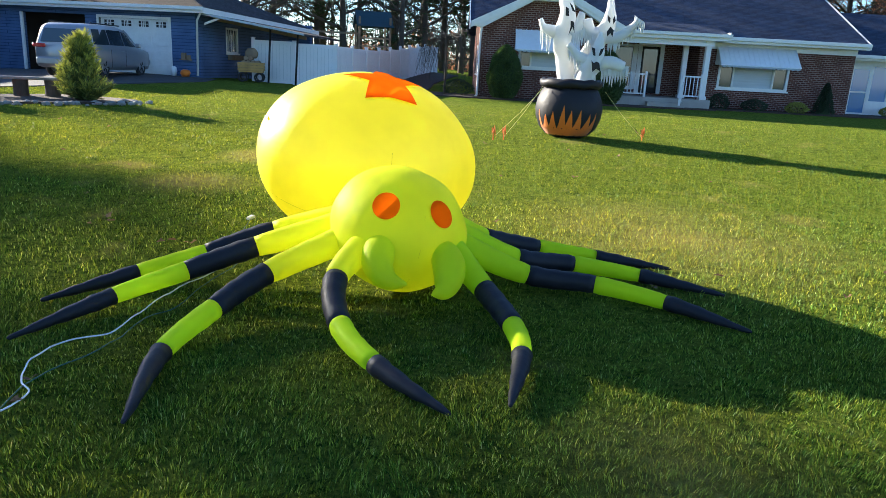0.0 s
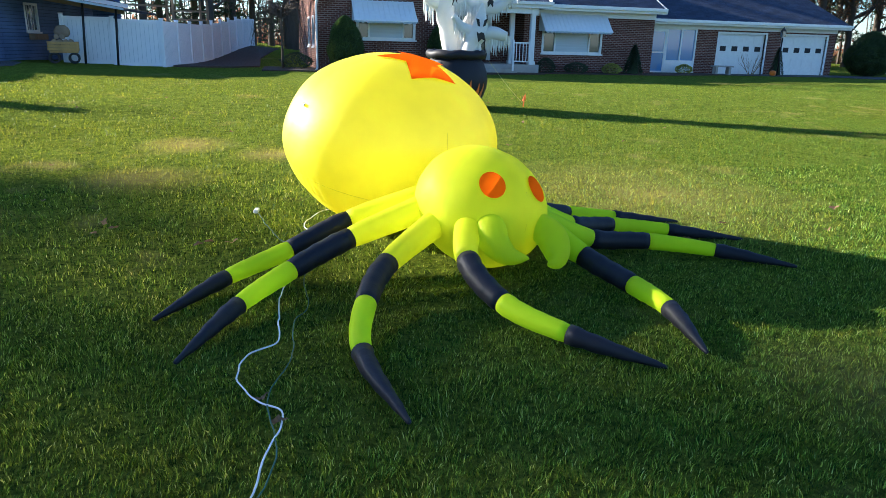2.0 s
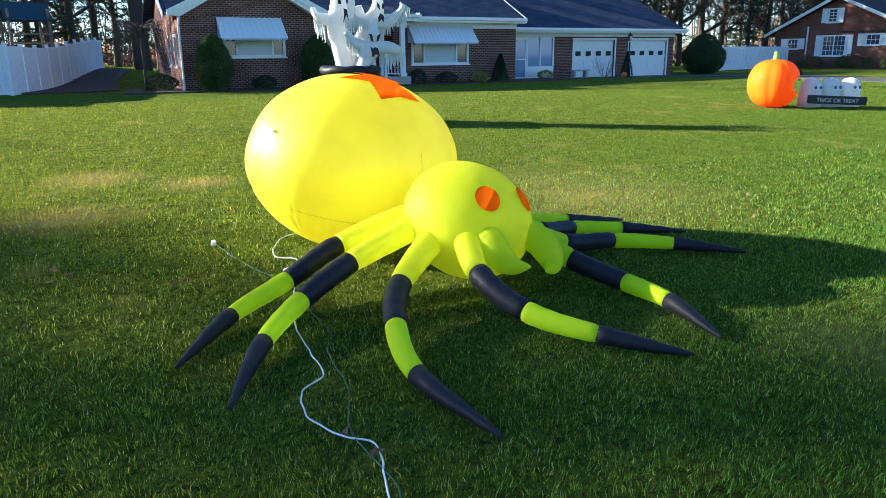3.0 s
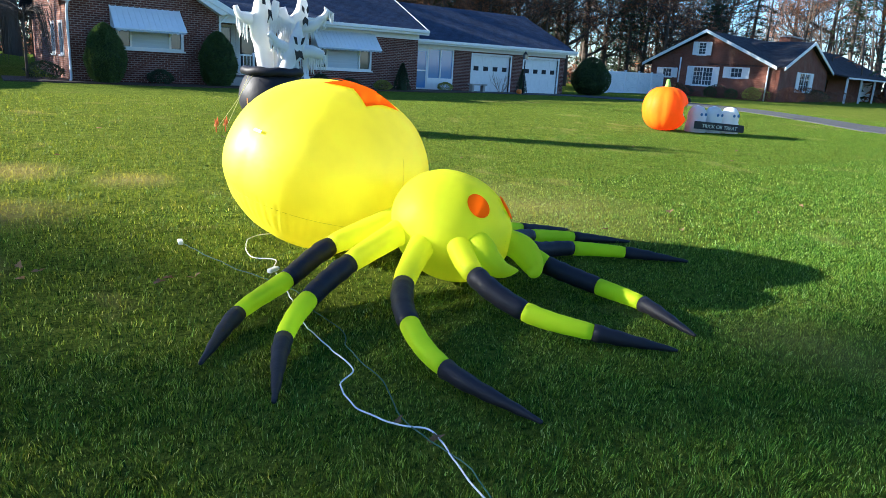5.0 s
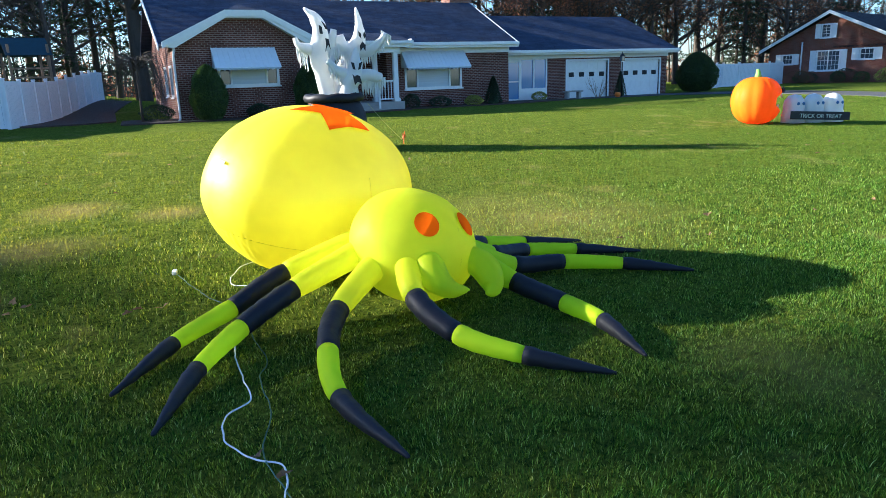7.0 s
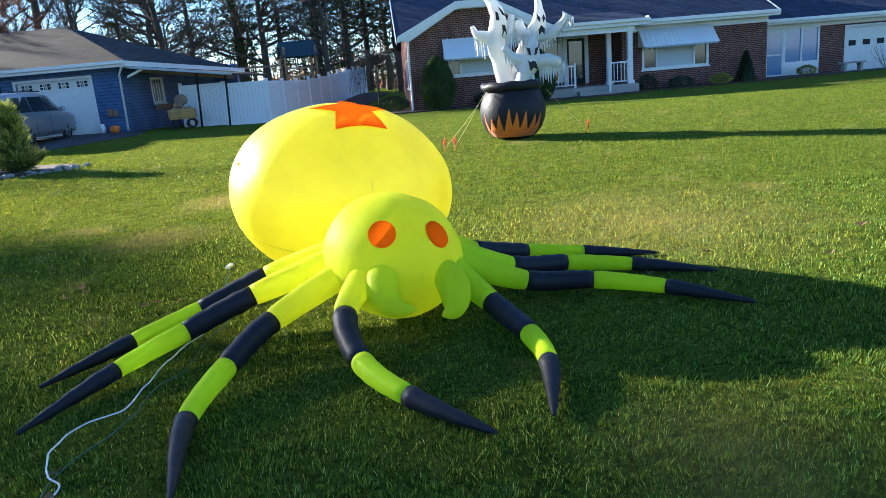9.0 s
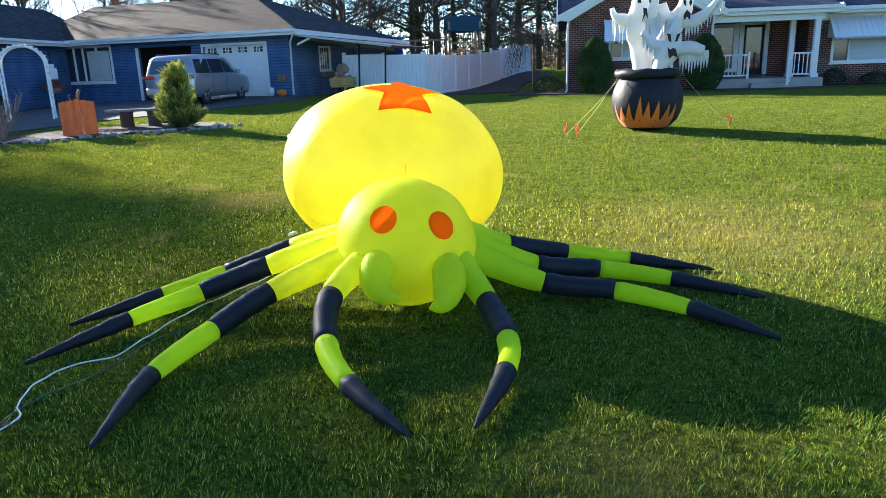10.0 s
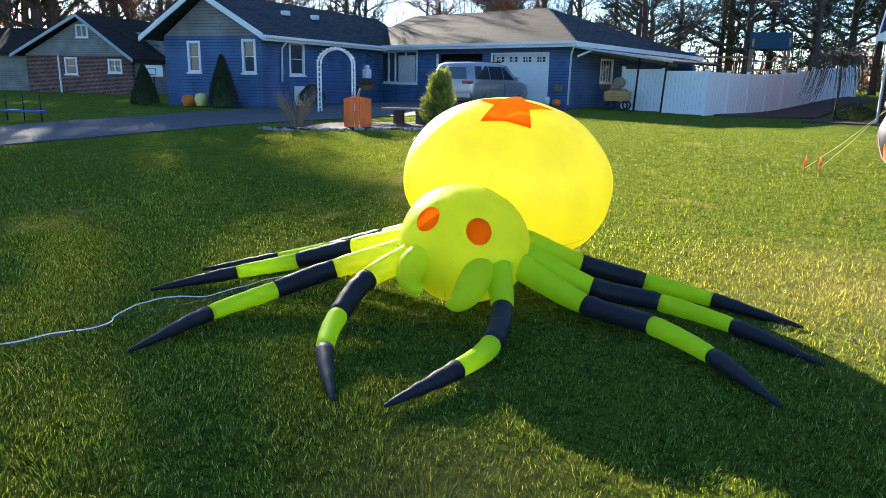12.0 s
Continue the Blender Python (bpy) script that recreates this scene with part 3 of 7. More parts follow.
# ---- inflatable spider ----
def build_spider():
    sp = thing("inflatable_spider", "yellow inflatable spider with black and lime banded legs on the lawn", "inflatable")
    turn = Matrix.Rotation(radians(17), 4, "Z")
    AB = Matrix.Translation((-0.659, 5.689, 0.712)) @ turn @ Matrix.Rotation(radians(13.4), 4, "X") @ Matrix.Rotation(radians(6.6), 4, "Y") @ Matrix.Diagonal((0.906, 0.786, 0.703, 1))
    HD = Matrix.Translation((-0.298, 4.446, 0.436)) @ turn @ Matrix.Rotation(radians(21.4), 4, "X") @ Matrix.Rotation(radians(13.6), 4, "Y") @ Matrix.Diagonal((0.462, 0.465, 0.396, 1))

    def frame_at(M, centre):
        c = Vector(on(M, centre, 1.0))
        n = (c - M.translation).normalized()
        side = Vector((math.cos(radians(17)), math.sin(radians(17)), 0))
        side = (side - n * side.dot(n)).normalized()
        return c, side, n.cross(side), n

    def on(M, p, lift):
        q = M.inverted() @ Vector(p)
        return M @ (q.normalized() * lift)

    def inside(M, centre, outline, p):
        """Whether p lies behind the patch: there the skin is cut away and the patch sewn in."""
        c, side, up, n = frame_at(M, centre)
        if (p - c).length > 0.55:
            return False
        o = M.translation
        d = o + (p - o) * ((c - o).dot(n) / max((p - o).dot(n), 0.05)) - c
        x, y, odd = d.dot(side) / 0.82, d.dot(up) / 0.82, False
        for (x0, y0), (x1, y1) in zip(outline, outline[1:] + outline[:1]):
            if (y0 > y) != (y1 > y) and x < (x1 - x0) * (y - y0) / (y1 - y0) + x0:
                odd = not odd
        return odd

    def body(M, name, gores, seg, rows, skin, patches, label=""):
        bm = bmesh.new()
        grid = []
        for j in range(rows + 1):
            th = math.pi * j / rows
            row = []
            for i in range(seg):
                a = 2 * math.pi * i / seg
                # panels bulge between their seams; small puckers gather at the waist seam
                k = 1 + 0.012 * abs(math.sin(a * gores / 2)) * math.sin(th) - 0.008
                waist = math.exp(-((th - 1.95) / 0.06) ** 2)
                k -= waist * (0.006 + 0.006 * math.sin(a * 90)) + 0.004 * math.sin(a * 64) * math.exp(-((th - 2.12) / 0.16) ** 2)
                v = Vector((math.sin(th) * math.cos(a), math.sin(th) * math.sin(a), math.cos(th)))
                k += 0.012 * noise.noise(v * 2.3)
                row.append(bm.verts.new(M @ (v * k)))
            grid.append(row)
        for p, q in zip(grid, grid[1:]):
            for i in range(seg):
                bm.faces.new((p[i], q[i], q[(i + 1) % seg], p[(i + 1) % seg]))
        bmesh.ops.remove_doubles(bm, verts=bm.verts, dist=0.0005)
        bm.normal_update()
        gone = [f for f in bm.faces if any(inside(M, c, outline, f.calc_center_median()) for c, outline in patches)]
        bmesh.ops.delete(bm, geom=gone, context="FACES")
        return part(name, bm, skin, sp, label, smooth=True)

    def decal(M, centre, outline, name, material, parent, lift, rings=8, label=""):
        """A sewn-on patch: the outline round centre, laid on the body's skin."""
        c, side, up, n = frame_at(M, centre)
        bm = bmesh.new()
        rr = []
        for k in range(1, rings + 1):
            rr.append([bm.verts.new(on(M, c + (side * u + up * v) * (k / rings), lift)) for u, v in outline])
        mid = bm.verts.new(on(M, c, lift))
        m = len(outline)
        for i in range(m):
            bm.faces.new((mid, rr[0][i], rr[0][(i + 1) % m]))
            for a, b in zip(rr, rr[1:]):
                bm.faces.new((a[i], b[i], b[(i + 1) % m], a[(i + 1) % m]))
        bmesh.ops.recalc_face_normals(bm, faces=bm.faces)
        return part(name, bm, material, parent, label, smooth=True)

    # five-pointed star over the top of the abdomen, two points towards the head
    star = []
    for i in range(10):
        for s in range(5):
            a0, a1 = radians(-90 + 36 + 36 * i), radians(-90 + 36 + 36 * (i + 1))
            inner = 0.27 if i >= 8 else 0.150      # the edge between the two front points is nearly straight
            r0, r1 = (0.37, inner) if i % 2 == 0 else (inner, 0.37)
            t = s / 5
            star.append((r0 * math.cos(a0) * (1 - t) + r1 * math.cos(a1) * t, r0 * math.sin(a0) * (1 - t) + r1 * math.sin(a1) * t))
    eyes = ((-0.355, 4.082, 0.659), (-0.024, 4.178, 0.604))
    ring = [(0.084 * math.cos(2 * math.pi * i / 40), 0.092 * math.sin(2 * math.pi * i / 40)) for i in range(40)]
    ab = body(AB, "abdomen", 8, 240, 120, M_YELLOW, [((-0.515, 5.480, 1.340), star)], "translucent yellow nylon abdomen with sewn seams")
    hd = body(HD, "head", 6, 160, 80, M_HEAD, [(c, ring) for c in eyes], "rounded lime-yellow nylon head")
    decal(AB, (-0.515, 5.480, 1.340), star, "star", M_ORANGE, ab, 1.012, 10, "orange star patch")
    for c in eyes:
        decal(HD, c, ring, "eye", M_ORANGE, hd, 1.026, 4, "round orange eye patch")

    def seam(M, pts, parent, r=0.0028):
        bm = bmesh.new()
        tube(bm, [M @ (Vector(p).normalized() * 1.000) for p in pts], r, 5)
        part("seam", bm, M_SEAM, parent, smooth=True)

    for a in (-90,):
        seam(AB, [(math.sin(radians(t)) * math.cos(radians(a)), math.sin(radians(t)) * math.sin(radians(a)), math.cos(radians(t))) for t in range(62, 150, 3)], ab, 0.0014)
        seam(HD, [(math.sin(radians(t)) * math.cos(radians(a)), math.sin(radians(t)) * math.sin(radians(a)), math.cos(radians(t))) for t in range(40, 150, 3)], hd, 0.0010)
    w = 1.95
    seam(AB, [(math.sin(w) * math.cos(radians(a)), math.sin(w) * math.sin(radians(a)), math.cos(w)) for a in range(-240, 30, 3)], ab, 0.0016)
    t0 = on(AB, (-1.449, 5.351, 1.057), 1.006)
    n0 = (AB.to_3x3().inverted().transposed() @ (AB.inverted() @ t0)).normalized()
    along = Vector((0.45, -0.85, -0.25))
    along = (along - n0 * along.dot(n0)).normalized()
    place = Matrix((along, n0.cross(along), n0)).transposed().to_4x4()
    place.translation = t0
    part("fabric_tag", boxes((-0.040, 0.040, -0.011, 0.011, 0.0, 0.006), bevel=0.002), M_TARP, ab, "small grey sewn-in label", m=place)
    # curved fangs
    for pts in ([(-0.35, 4.14, 0.42), (-0.385, 4.00, 0.385), (-0.378, 3.91, 0.32), (-0.31, 3.84, 0.262), (-0.195, 3.80, 0.25)], [(-0.005, 4.20, 0.36), (0.04, 4.05, 0.325), (0.048, 3.95, 0.262), (0.018, 3.87, 0.205), (-0.05, 3.84, 0.182)]):
        c = spline(pts, 7)
        n = len(c) - 1
        bm = bmesh.new()
        tube(bm, c, [0.098 * (math.sin(math.pi * (0.30 + 0.70 * i / n)) ** 0.8) + 0.004 for i in range(n + 1)], 18)
        part("fang", bm, M_FANG, sp, "curved yellow-green fang", smooth=True)
    legs = [
        ((-0.46, 4.20, 0.42), (-0.605, 3.76, 0.28), (-0.517, 3.364, 0.148), (-0.292, 3.01, 0.095), (0.068, 2.679, 0.03)),
        ((0.04, 4.32, 0.36), (0.272, 3.997, 0.182), (0.421, 3.605, 0.105), (0.438, 3.226, 0.09), (0.346, 2.751, 0.05)),
        ((-0.58, 4.36, 0.40), (-1.053, 3.917, 0.235), (-1.25, 3.532, 0.133), (-1.344, 3.048, 0.076), (-1.254, 2.445, 0.04)),
        ((-0.64, 4.52, 0.44), (-1.221, 4.314, 0.291), (-1.61, 4.105, 0.166), (-1.919, 3.76, 0.094), (-2.198, 3.225, 0.035)),
        ((-0.62, 4.70, 0.46), (-1.183, 4.657, 0.321), (-1.597, 4.454, 0.191), (-1.988, 4.258, 0.092), (-2.353, 3.799, 0.035)),
        ((0.08, 4.50, 0.34), (0.591, 4.525, 0.140), (1.055, 4.487, 0.105), (1.478, 4.254, 0.08), (1.89, 3.904, 0.04)),
        ((0.06, 4.66, 0.38), (0.535, 4.775, 0.187), (0.975, 4.915, 0.125), (1.46, 4.857, 0.08), (2.0, 4.628, 0.035)),
        ((0.0, 4.80, 0.42), (0.311, 5.105, 0.25), (0.751, 5.269, 0.15), (1.225, 5.327, 0.085), (1.807, 5.246, 0.035)),
    ]
    for n, pts in enumerate(legs):
        curve = spline(pts, 10)
        root = None
        for k, (m, name, label) in enumerate(((M_HEAD if n in (0, 2, 3, 4) else M_LIME, "leg", ""), (M_BLACK, "black_band", "black nylon band"), (M_LIME, "lime_band", "lime nylon band"), (M_BLACK, "leg_tip", "tapered black tip"))):
            seg = curve[k * 10:k * 10 + 11]
            r0, r1 = ((0.098, 0.070), (0.072, 0.064), (0.064, 0.051), (0.053, 0.012))[k]
            rr = []
            for i in range(11):
                t = i / 10
                e = 0.004 * math.sin(t * 23 + n) * (0.4 if k in (0, 2) else 1.0)
                rr.append(max(0.008, r0 + (r1 - r0) * (t if k < 3 else t ** 1.4) + e * (1 - t * 0.6) - (0.004 if i in (0, 10) and k < 3 else 0)))
            if k == 3:
                end, last = (seg[-1] - seg[-2]).normalized(), rr[-1]
                for q in (30, 55, 75, 88):
                    seg = seg + [curve[-1] + end * (last * 1.3 * math.sin(radians(q)))]
                    rr.append(last * math.cos(radians(q)))
            bm = bmesh.new()
            tube(bm, seg, rr, 18)
            ob = part(name, bm, m, sp if root is None else root, label, smooth=True)
            root = root or ob
    return sp


build_spider()

# ---- brick house ----
def build_brick_house():
    h = thing("brick_house", "brown brick ranch house with blue-grey roof and white trim", "house")
    g = 0.0
    A = pose(1.03, 29.0, 0)
    # front gable: its outer face stands at y = 29
    facade(h, A, 0, 5.27, g, 3.05, M_BRICK, [(1.55, 3.9, 1.55, 2.45)])
    bm = slab([(1.03, 29.0, 3.05), (6.3, 29.0, 3.05), (4.45, 29.0, 4.12), (2.98, 29.0, 4.12)], 0.25, (0, 1, 0))
    part("gable_wall", bm, M_BRICK, h)
    window(h, A, 1.55, 3.9, 1.55, 2.45, cols=(0.55, 1.9, 0.55), blind=1, label="wide white-framed window with a pale blind")
    awning(h, A, 1.35, 3.8, 2.98, 2.22, 0.85)
    facade(h, pose(6.3, 29.0, 0, 0, 0, 90), 0.25, 2.6, g, 3.05, M_BRICK)
    # west side of the house; sunshine is put into its lighter brick colour
    W = pose(1.03, 38.8, 0, 0, 0, -90)
    facade(h, W, 0, 9.54, g, 3.05, M_BRICK_SUNLIT, [(5.6, 6.4, 1.2, 2.4), (7.6, 8.5, 1.2, 2.4)])
    for u in (5.6, 7.6):
        window(h, W, u, u + 0.85, 1.2, 2.4, rows=1)
    part("gable_wall", slab([(1.05, 38.8, 3.05), (1.05, 29.9, 3.05), (1.05, 34.5, 5.2)], 0.2, (1, 0, 0)), M_BRICK_SUNLIT, h)
    part("gable_wall", slab([(16.35, 38.8, 3.05), (16.35, 30.2, 3.05), (16.35, 34.5, 5.2)], 0.2, (1, 0, 0)), M_BRICK_SUNLIT, h)
    # main front and the recessed porch
    facade(h, pose(10.4, 30.2, 0), 0, 6.2, g, 3.05, M_BRICK, [(0.65, 3.55, 1.15, 2.3)])
    B = pose(10.4, 30.2, 0)
    window(h, B, 0.65, 3.55, 1.15, 2.3, cols=(0.55, 1.7, 0.55), blind=1, label="white picture window below an awning")
    awning(h, B, 0.45, 3.65, 2.88, 2.08, 0.8)
    P = pose(6.3, 31.6, 0)
    facade(h, P, 0, 4.1, g, 3.05, M_BRICK, [(0.55, 1.5, 0.95, 2.75), (1.75, 2.7, 0.75, 2.8)])
    window(h, P, 0.55, 1.5, 0.95, 2.75, rows=1, label="tall porch window")
    d = part("front_door", boxes((1.83, 2.62, 0.06, 0.10, 0.76, 2.72)), M_DARK, h, "dark front door behind a storm door", m=P)
    part("door_frame", boxes((1.66, 1.83, -0.03, 0.1, 0.75, 2.85), (2.62, 2.79, -0.03, 0.1, 0.75, 2.85), (1.83, 2.62, -0.03, 0.1, 2.72, 2.85)), M_WHITE, d, m=P)
    part("door_glass", boxes((1.93, 2.52, 0.05, 0.058, 1.0, 2.62)), M_GLASS, d, m=P)
    part("shutter", boxes((1.5, 1.64, -0.03, 0.0, 0.9, 2.8)), M_WHITE, h, m=P)
    part("wall", boxes((10.15, 10.4, 30.2, 31.6, g, 3.05)), M_BRICK, h)
    part("porch_floor", boxes((6.32, 10.42, 28.95, 31.58, 0.3, 0.66), (7.8, 9.3, 28.55, 28.95, 0.2, 0.50)), M_CONCRETE, h)
    part("porch_ceiling", boxes((6.32, 10.75, 28.95, 31.58, 3.0, 3.05)), M_WHITE, h)
    for x, y in ((10.1, 29.1), (9.5, 30.0)):
        c = part("porch_column", boxes((x - 0.1, x + 0.1, y - 0.1, y + 0.1, 0.66, 2.98), bevel=0.012), M_WHITE, h)
        part("column_cap", boxes((x - 0.15, x + 0.15, y - 0.15, y + 0.15, 2.86, 2.995)), M_WHITE, c)
        part("column_base", boxes((x - 0.14, x + 0.14, y - 0.14, y + 0.14, 0.662, 0.80)), M_WHITE, c)

    def rail(x0, y0, x1, y1, z):
        L = math.hypot(x1 - x0, y1 - y0)
        m = pose(x0, y0, z, 0, 0, math.degrees(math.atan2(y1 - y0, x1 - x0)))
        r = part("porch_rail", boxes((0, L, -0.03, 0.03, 0.86, 0.92), (0, L, -0.025, 0.025, 0.1, 0.15), (-0.04, 0.04, -0.04, 0.04, 0, 1.0), (L - 0.04, L + 0.04, -0.04, 0.04, 0, 1.0)), M_WHITE, h, m=m)
        for k in range(1, int(L / 0.13)):
            u = L * k / int(L / 0.13)
            part("baluster", boxes((u - 0.014, u + 0.014, -0.014, 0.014, 0.15, 0.86)), M_WHITE, r, m=m)

    rail(6.5, 29.05, 7.75, 29.05, 0.66)
    rail(9.25, 29.05, 10.0, 29.05, 0.66)
    rail(9.25, 29.0, 8.95, 28.2, 0.42)
    # garage wing
    G = pose(16.6, 31.7, 0)
    d1, d2 = 4.65, 8.45
    facade(h, G, 0, 11.75, g, 2.75, M_BRICK, [(0.1, 3.35, 0.2, 2.45), (d1, d1 + 2.75, 0.05, 2.25), (d2, d2 + 2.75, 0.05, 2.25)])
    for u in (d1, d2):
        garage_door(h, G, u, u + 2.75, 0.1, 2.25)
    # glazed breezeway: white panels, four tall panes and a storm door
    br = part("breezeway", boxes((0.1, 3.35, 0.0, 0.1, 2.38, 2.45), (0.1, 0.75, 0.0, 0.1, 0.2, 0.92), (1.72, 3.35, 0.0, 0.1, 0.2, 0.92)), M_WHITE, h, "white glazed breezeway front", m=G)
    for u in (0.1, 0.7, 1.64, 2.45, 3.27):
        part("mullion", boxes((u, u + 0.08, -0.01, 0.1, 0.92 if u not in (0.7, 1.64) else 0.2, 2.38)), M_WHITE, br, m=G)
    for a, b in ((0.18, 0.7), (1.72, 2.45), (2.53, 3.27)):
        part("pane", boxes((a, b, 0.04, 0.05, 0.92, 2.38)), M_PANE_BLUE, br, m=G)
    sd = part("storm_door", boxes((0.78, 0.86, 0.0, 0.05, 0.2, 2.38), (1.56, 1.64, 0.0, 0.05, 0.2, 2.38), (0.86, 1.56, 0.0, 0.05, 2.26, 2.38), (0.86, 1.56, 0.0, 0.05, 1.25, 1.32), (0.86, 1.56, 0.0, 0.05, 0.2, 0.4)), M_WHITE, br, m=G)
    part("pane", boxes((0.86, 1.56, 0.02, 0.03, 0.4, 1.25), (0.86, 1.56, 0.02, 0.03, 1.32, 2.26)), M_PANE_BLUE, sd, m=G)
    facade(h, pose(28.35, 31.7, 0, 0, 0, 90), 0.25, 8.6, g, 2.75, M_BRICK)
    part("gable_wall", slab([(28.1, 31.9, 2.75), (28.1, 40.2, 2.75), (28.1, 36, 4.7)], 0.2, (1, 0, 0)), M_BRICK, h)
    part("rear_wall", boxes((1.3, 16.6, 38.55, 38.8, g, 3.05), (16.6, 28.35, 40.3, 40.5, g, 2.75)), M_BRICK, h)
    part("inner_wall", boxes((1.3, 16.3, 32.6, 32.7, g, 3.0), (16.7, 28.0, 33.4, 33.5, g, 2.7), (1.3, 6.2, 30.9, 31.0, g, 3.0), (10.5, 16.3, 31.3, 31.4, g, 3.0)), M_CURTAIN, h, "pale curtain and inner wall")
    # roofs
    part("roof", slab([(0.6, 29.75, 3.08), (16.8, 29.75, 3.08), (16.8, 34.5, 5.35), (0.6, 34.5, 5.35)], 0.10), M_ROOF, h)
    part("roof", slab([(16.8, 39.2, 3.08), (0.6, 39.2, 3.08), (0.6, 34.5, 5.35), (16.8, 34.5, 5.35)], 0.10), M_ROOF, h)
    part("roof", slab([(16.85, 31.25, 2.73), (28.75, 31.25, 2.73), (28.6, 36, 4.85), (16.85, 36, 4.85)], 0.10), M_ROOF, h)
    part("roof", slab([(28.75, 40.8, 2.73), (16.85, 40.8, 2.73), (16.85, 36, 4.85), (28.6, 36, 4.85)], 0.10), M_ROOF, h)
    part("porch_roof", slab([(6.4, 28.85, 3.10), (10.8, 28.85, 3.10), (10.8, 30.6, 3.56), (6.4, 30.6, 3.56)], 0.10), M_ROOF, h)
    part("gable_roof", slab([(0.62, 28.6, 3.10), (2.98, 28.6, 4.26), (3.7, 29.7, 4.62), (3.7, 34, 4.62), (0.62, 31, 3.10)], 0.09, (0, 0, 1)), M_ROOF, h)
    part("gable_roof", slab([(6.75, 28.6, 3.10), (6.75, 31, 3.10), (3.7, 34, 4.62), (3.7, 29.7, 4.62), (4.45, 28.6, 4.26)], 0.09, (0, 0, 1)), M_ROOF, h)
    part("gable_roof", slab([(2.98, 28.6, 4.26), (4.45, 28.6, 4.26), (3.7, 29.7, 4.62)], 0.09, (0, 0, 1)), M_ROOF, h)
    # white trim: rakes, fascias, frieze and gutters
    for pts in ([(0.58, 28.56, 2.98), (0.58, 28.56, 3.22), (2.97, 28.56, 4.38), (2.97, 28.56, 4.14)], [(6.79, 28.56, 2.98), (4.46, 28.56, 4.14), (4.46, 28.56, 4.38), (6.79, 28.56, 3.22)], [(2.97, 28.56, 4.14), (2.97, 28.56, 4.38), (4.46, 28.56, 4.38), (4.46, 28.56, 4.14)]):
        part("rake_board", slab(pts, 0.04, (0, 1, 0)), M_WHITE, h)
    part("soffit", slab([(0.62, 28.6, 3.06), (2.98, 28.6, 4.22), (4.45, 28.6, 4.22), (6.75, 28.6, 3.06), (6.3, 28.6, 3.0), (4.4, 28.6, 4.1), (3.0, 28.6, 4.1), (1.03, 28.6, 3.0)], 0.39, (0, 1, 0)), M_WHITE, h)
    part("fascia", boxes((10.8, 16.85, 29.70, 29.74, 2.95, 3.2), (10.8, 16.85, 29.58, 29.70, 3.06, 3.18), (10.4, 16.6, 30.12, 30.19, 2.72, 3.0)), M_WHITE, h)
    part("fascia", boxes((6.4, 10.85, 28.80, 28.84, 2.96, 3.22), (6.4, 10.85, 28.68, 28.80, 3.1, 3.22), (10.81, 10.85, 28.84, 30.3, 2.96, 3.3)), M_WHITE, h)
    part("porch_beam", boxes((6.35, 10.3, 28.98, 29.2, 2.74, 2.995)), M_WHITE, h)
    part("fascia", boxes((16.85, 28.8, 31.19, 31.24, 2.6, 2.84), (16.85, 28.8, 31.07, 31.19, 2.70, 2.82), (16.6, 28.35, 31.62, 31.69, 2.42, 2.70)), M_WHITE, h)
    part("rake_board", slab([(16.86, 29.7, 2.96), (16.86, 29.7, 3.18), (16.86, 34.5, 5.47), (16.86, 34.5, 5.25)], 0.04, (1, 0, 0)), M_WHITE, h)
    part("rake_board", slab([(0.54, 29.7, 2.96), (0.54, 29.7, 3.18), (0.54, 34.5, 5.47), (0.54, 34.5, 5.25)], 0.04, (1, 0, 0)), M_WHITE, h)
    ch = part("chimney", boxes((15.75, 17.05, 34.6, 35.6, 4.4, 6.9)), M_BRICK_SUNLIT, h, "red brick chimney")
    part("chimney_cap", boxes((15.7, 17.1, 34.55, 35.65, 6.9, 7.0)), M_CONCRETE, ch)
    pipe("downspout", h, [(1.0, 28.75, 3.0), (0.98, 28.93, 2.7), (0.98, 28.93, 0.4), (0.9, 28.7, 0.32)], 0.045, M_WHITE)
    pipe("downspout", h, [(6.62, 28.75, 3.0), (6.36, 28.93, 2.7), (6.36, 28.93, 0.4)], 0.045, M_WHITE)
    return h


build_brick_house()


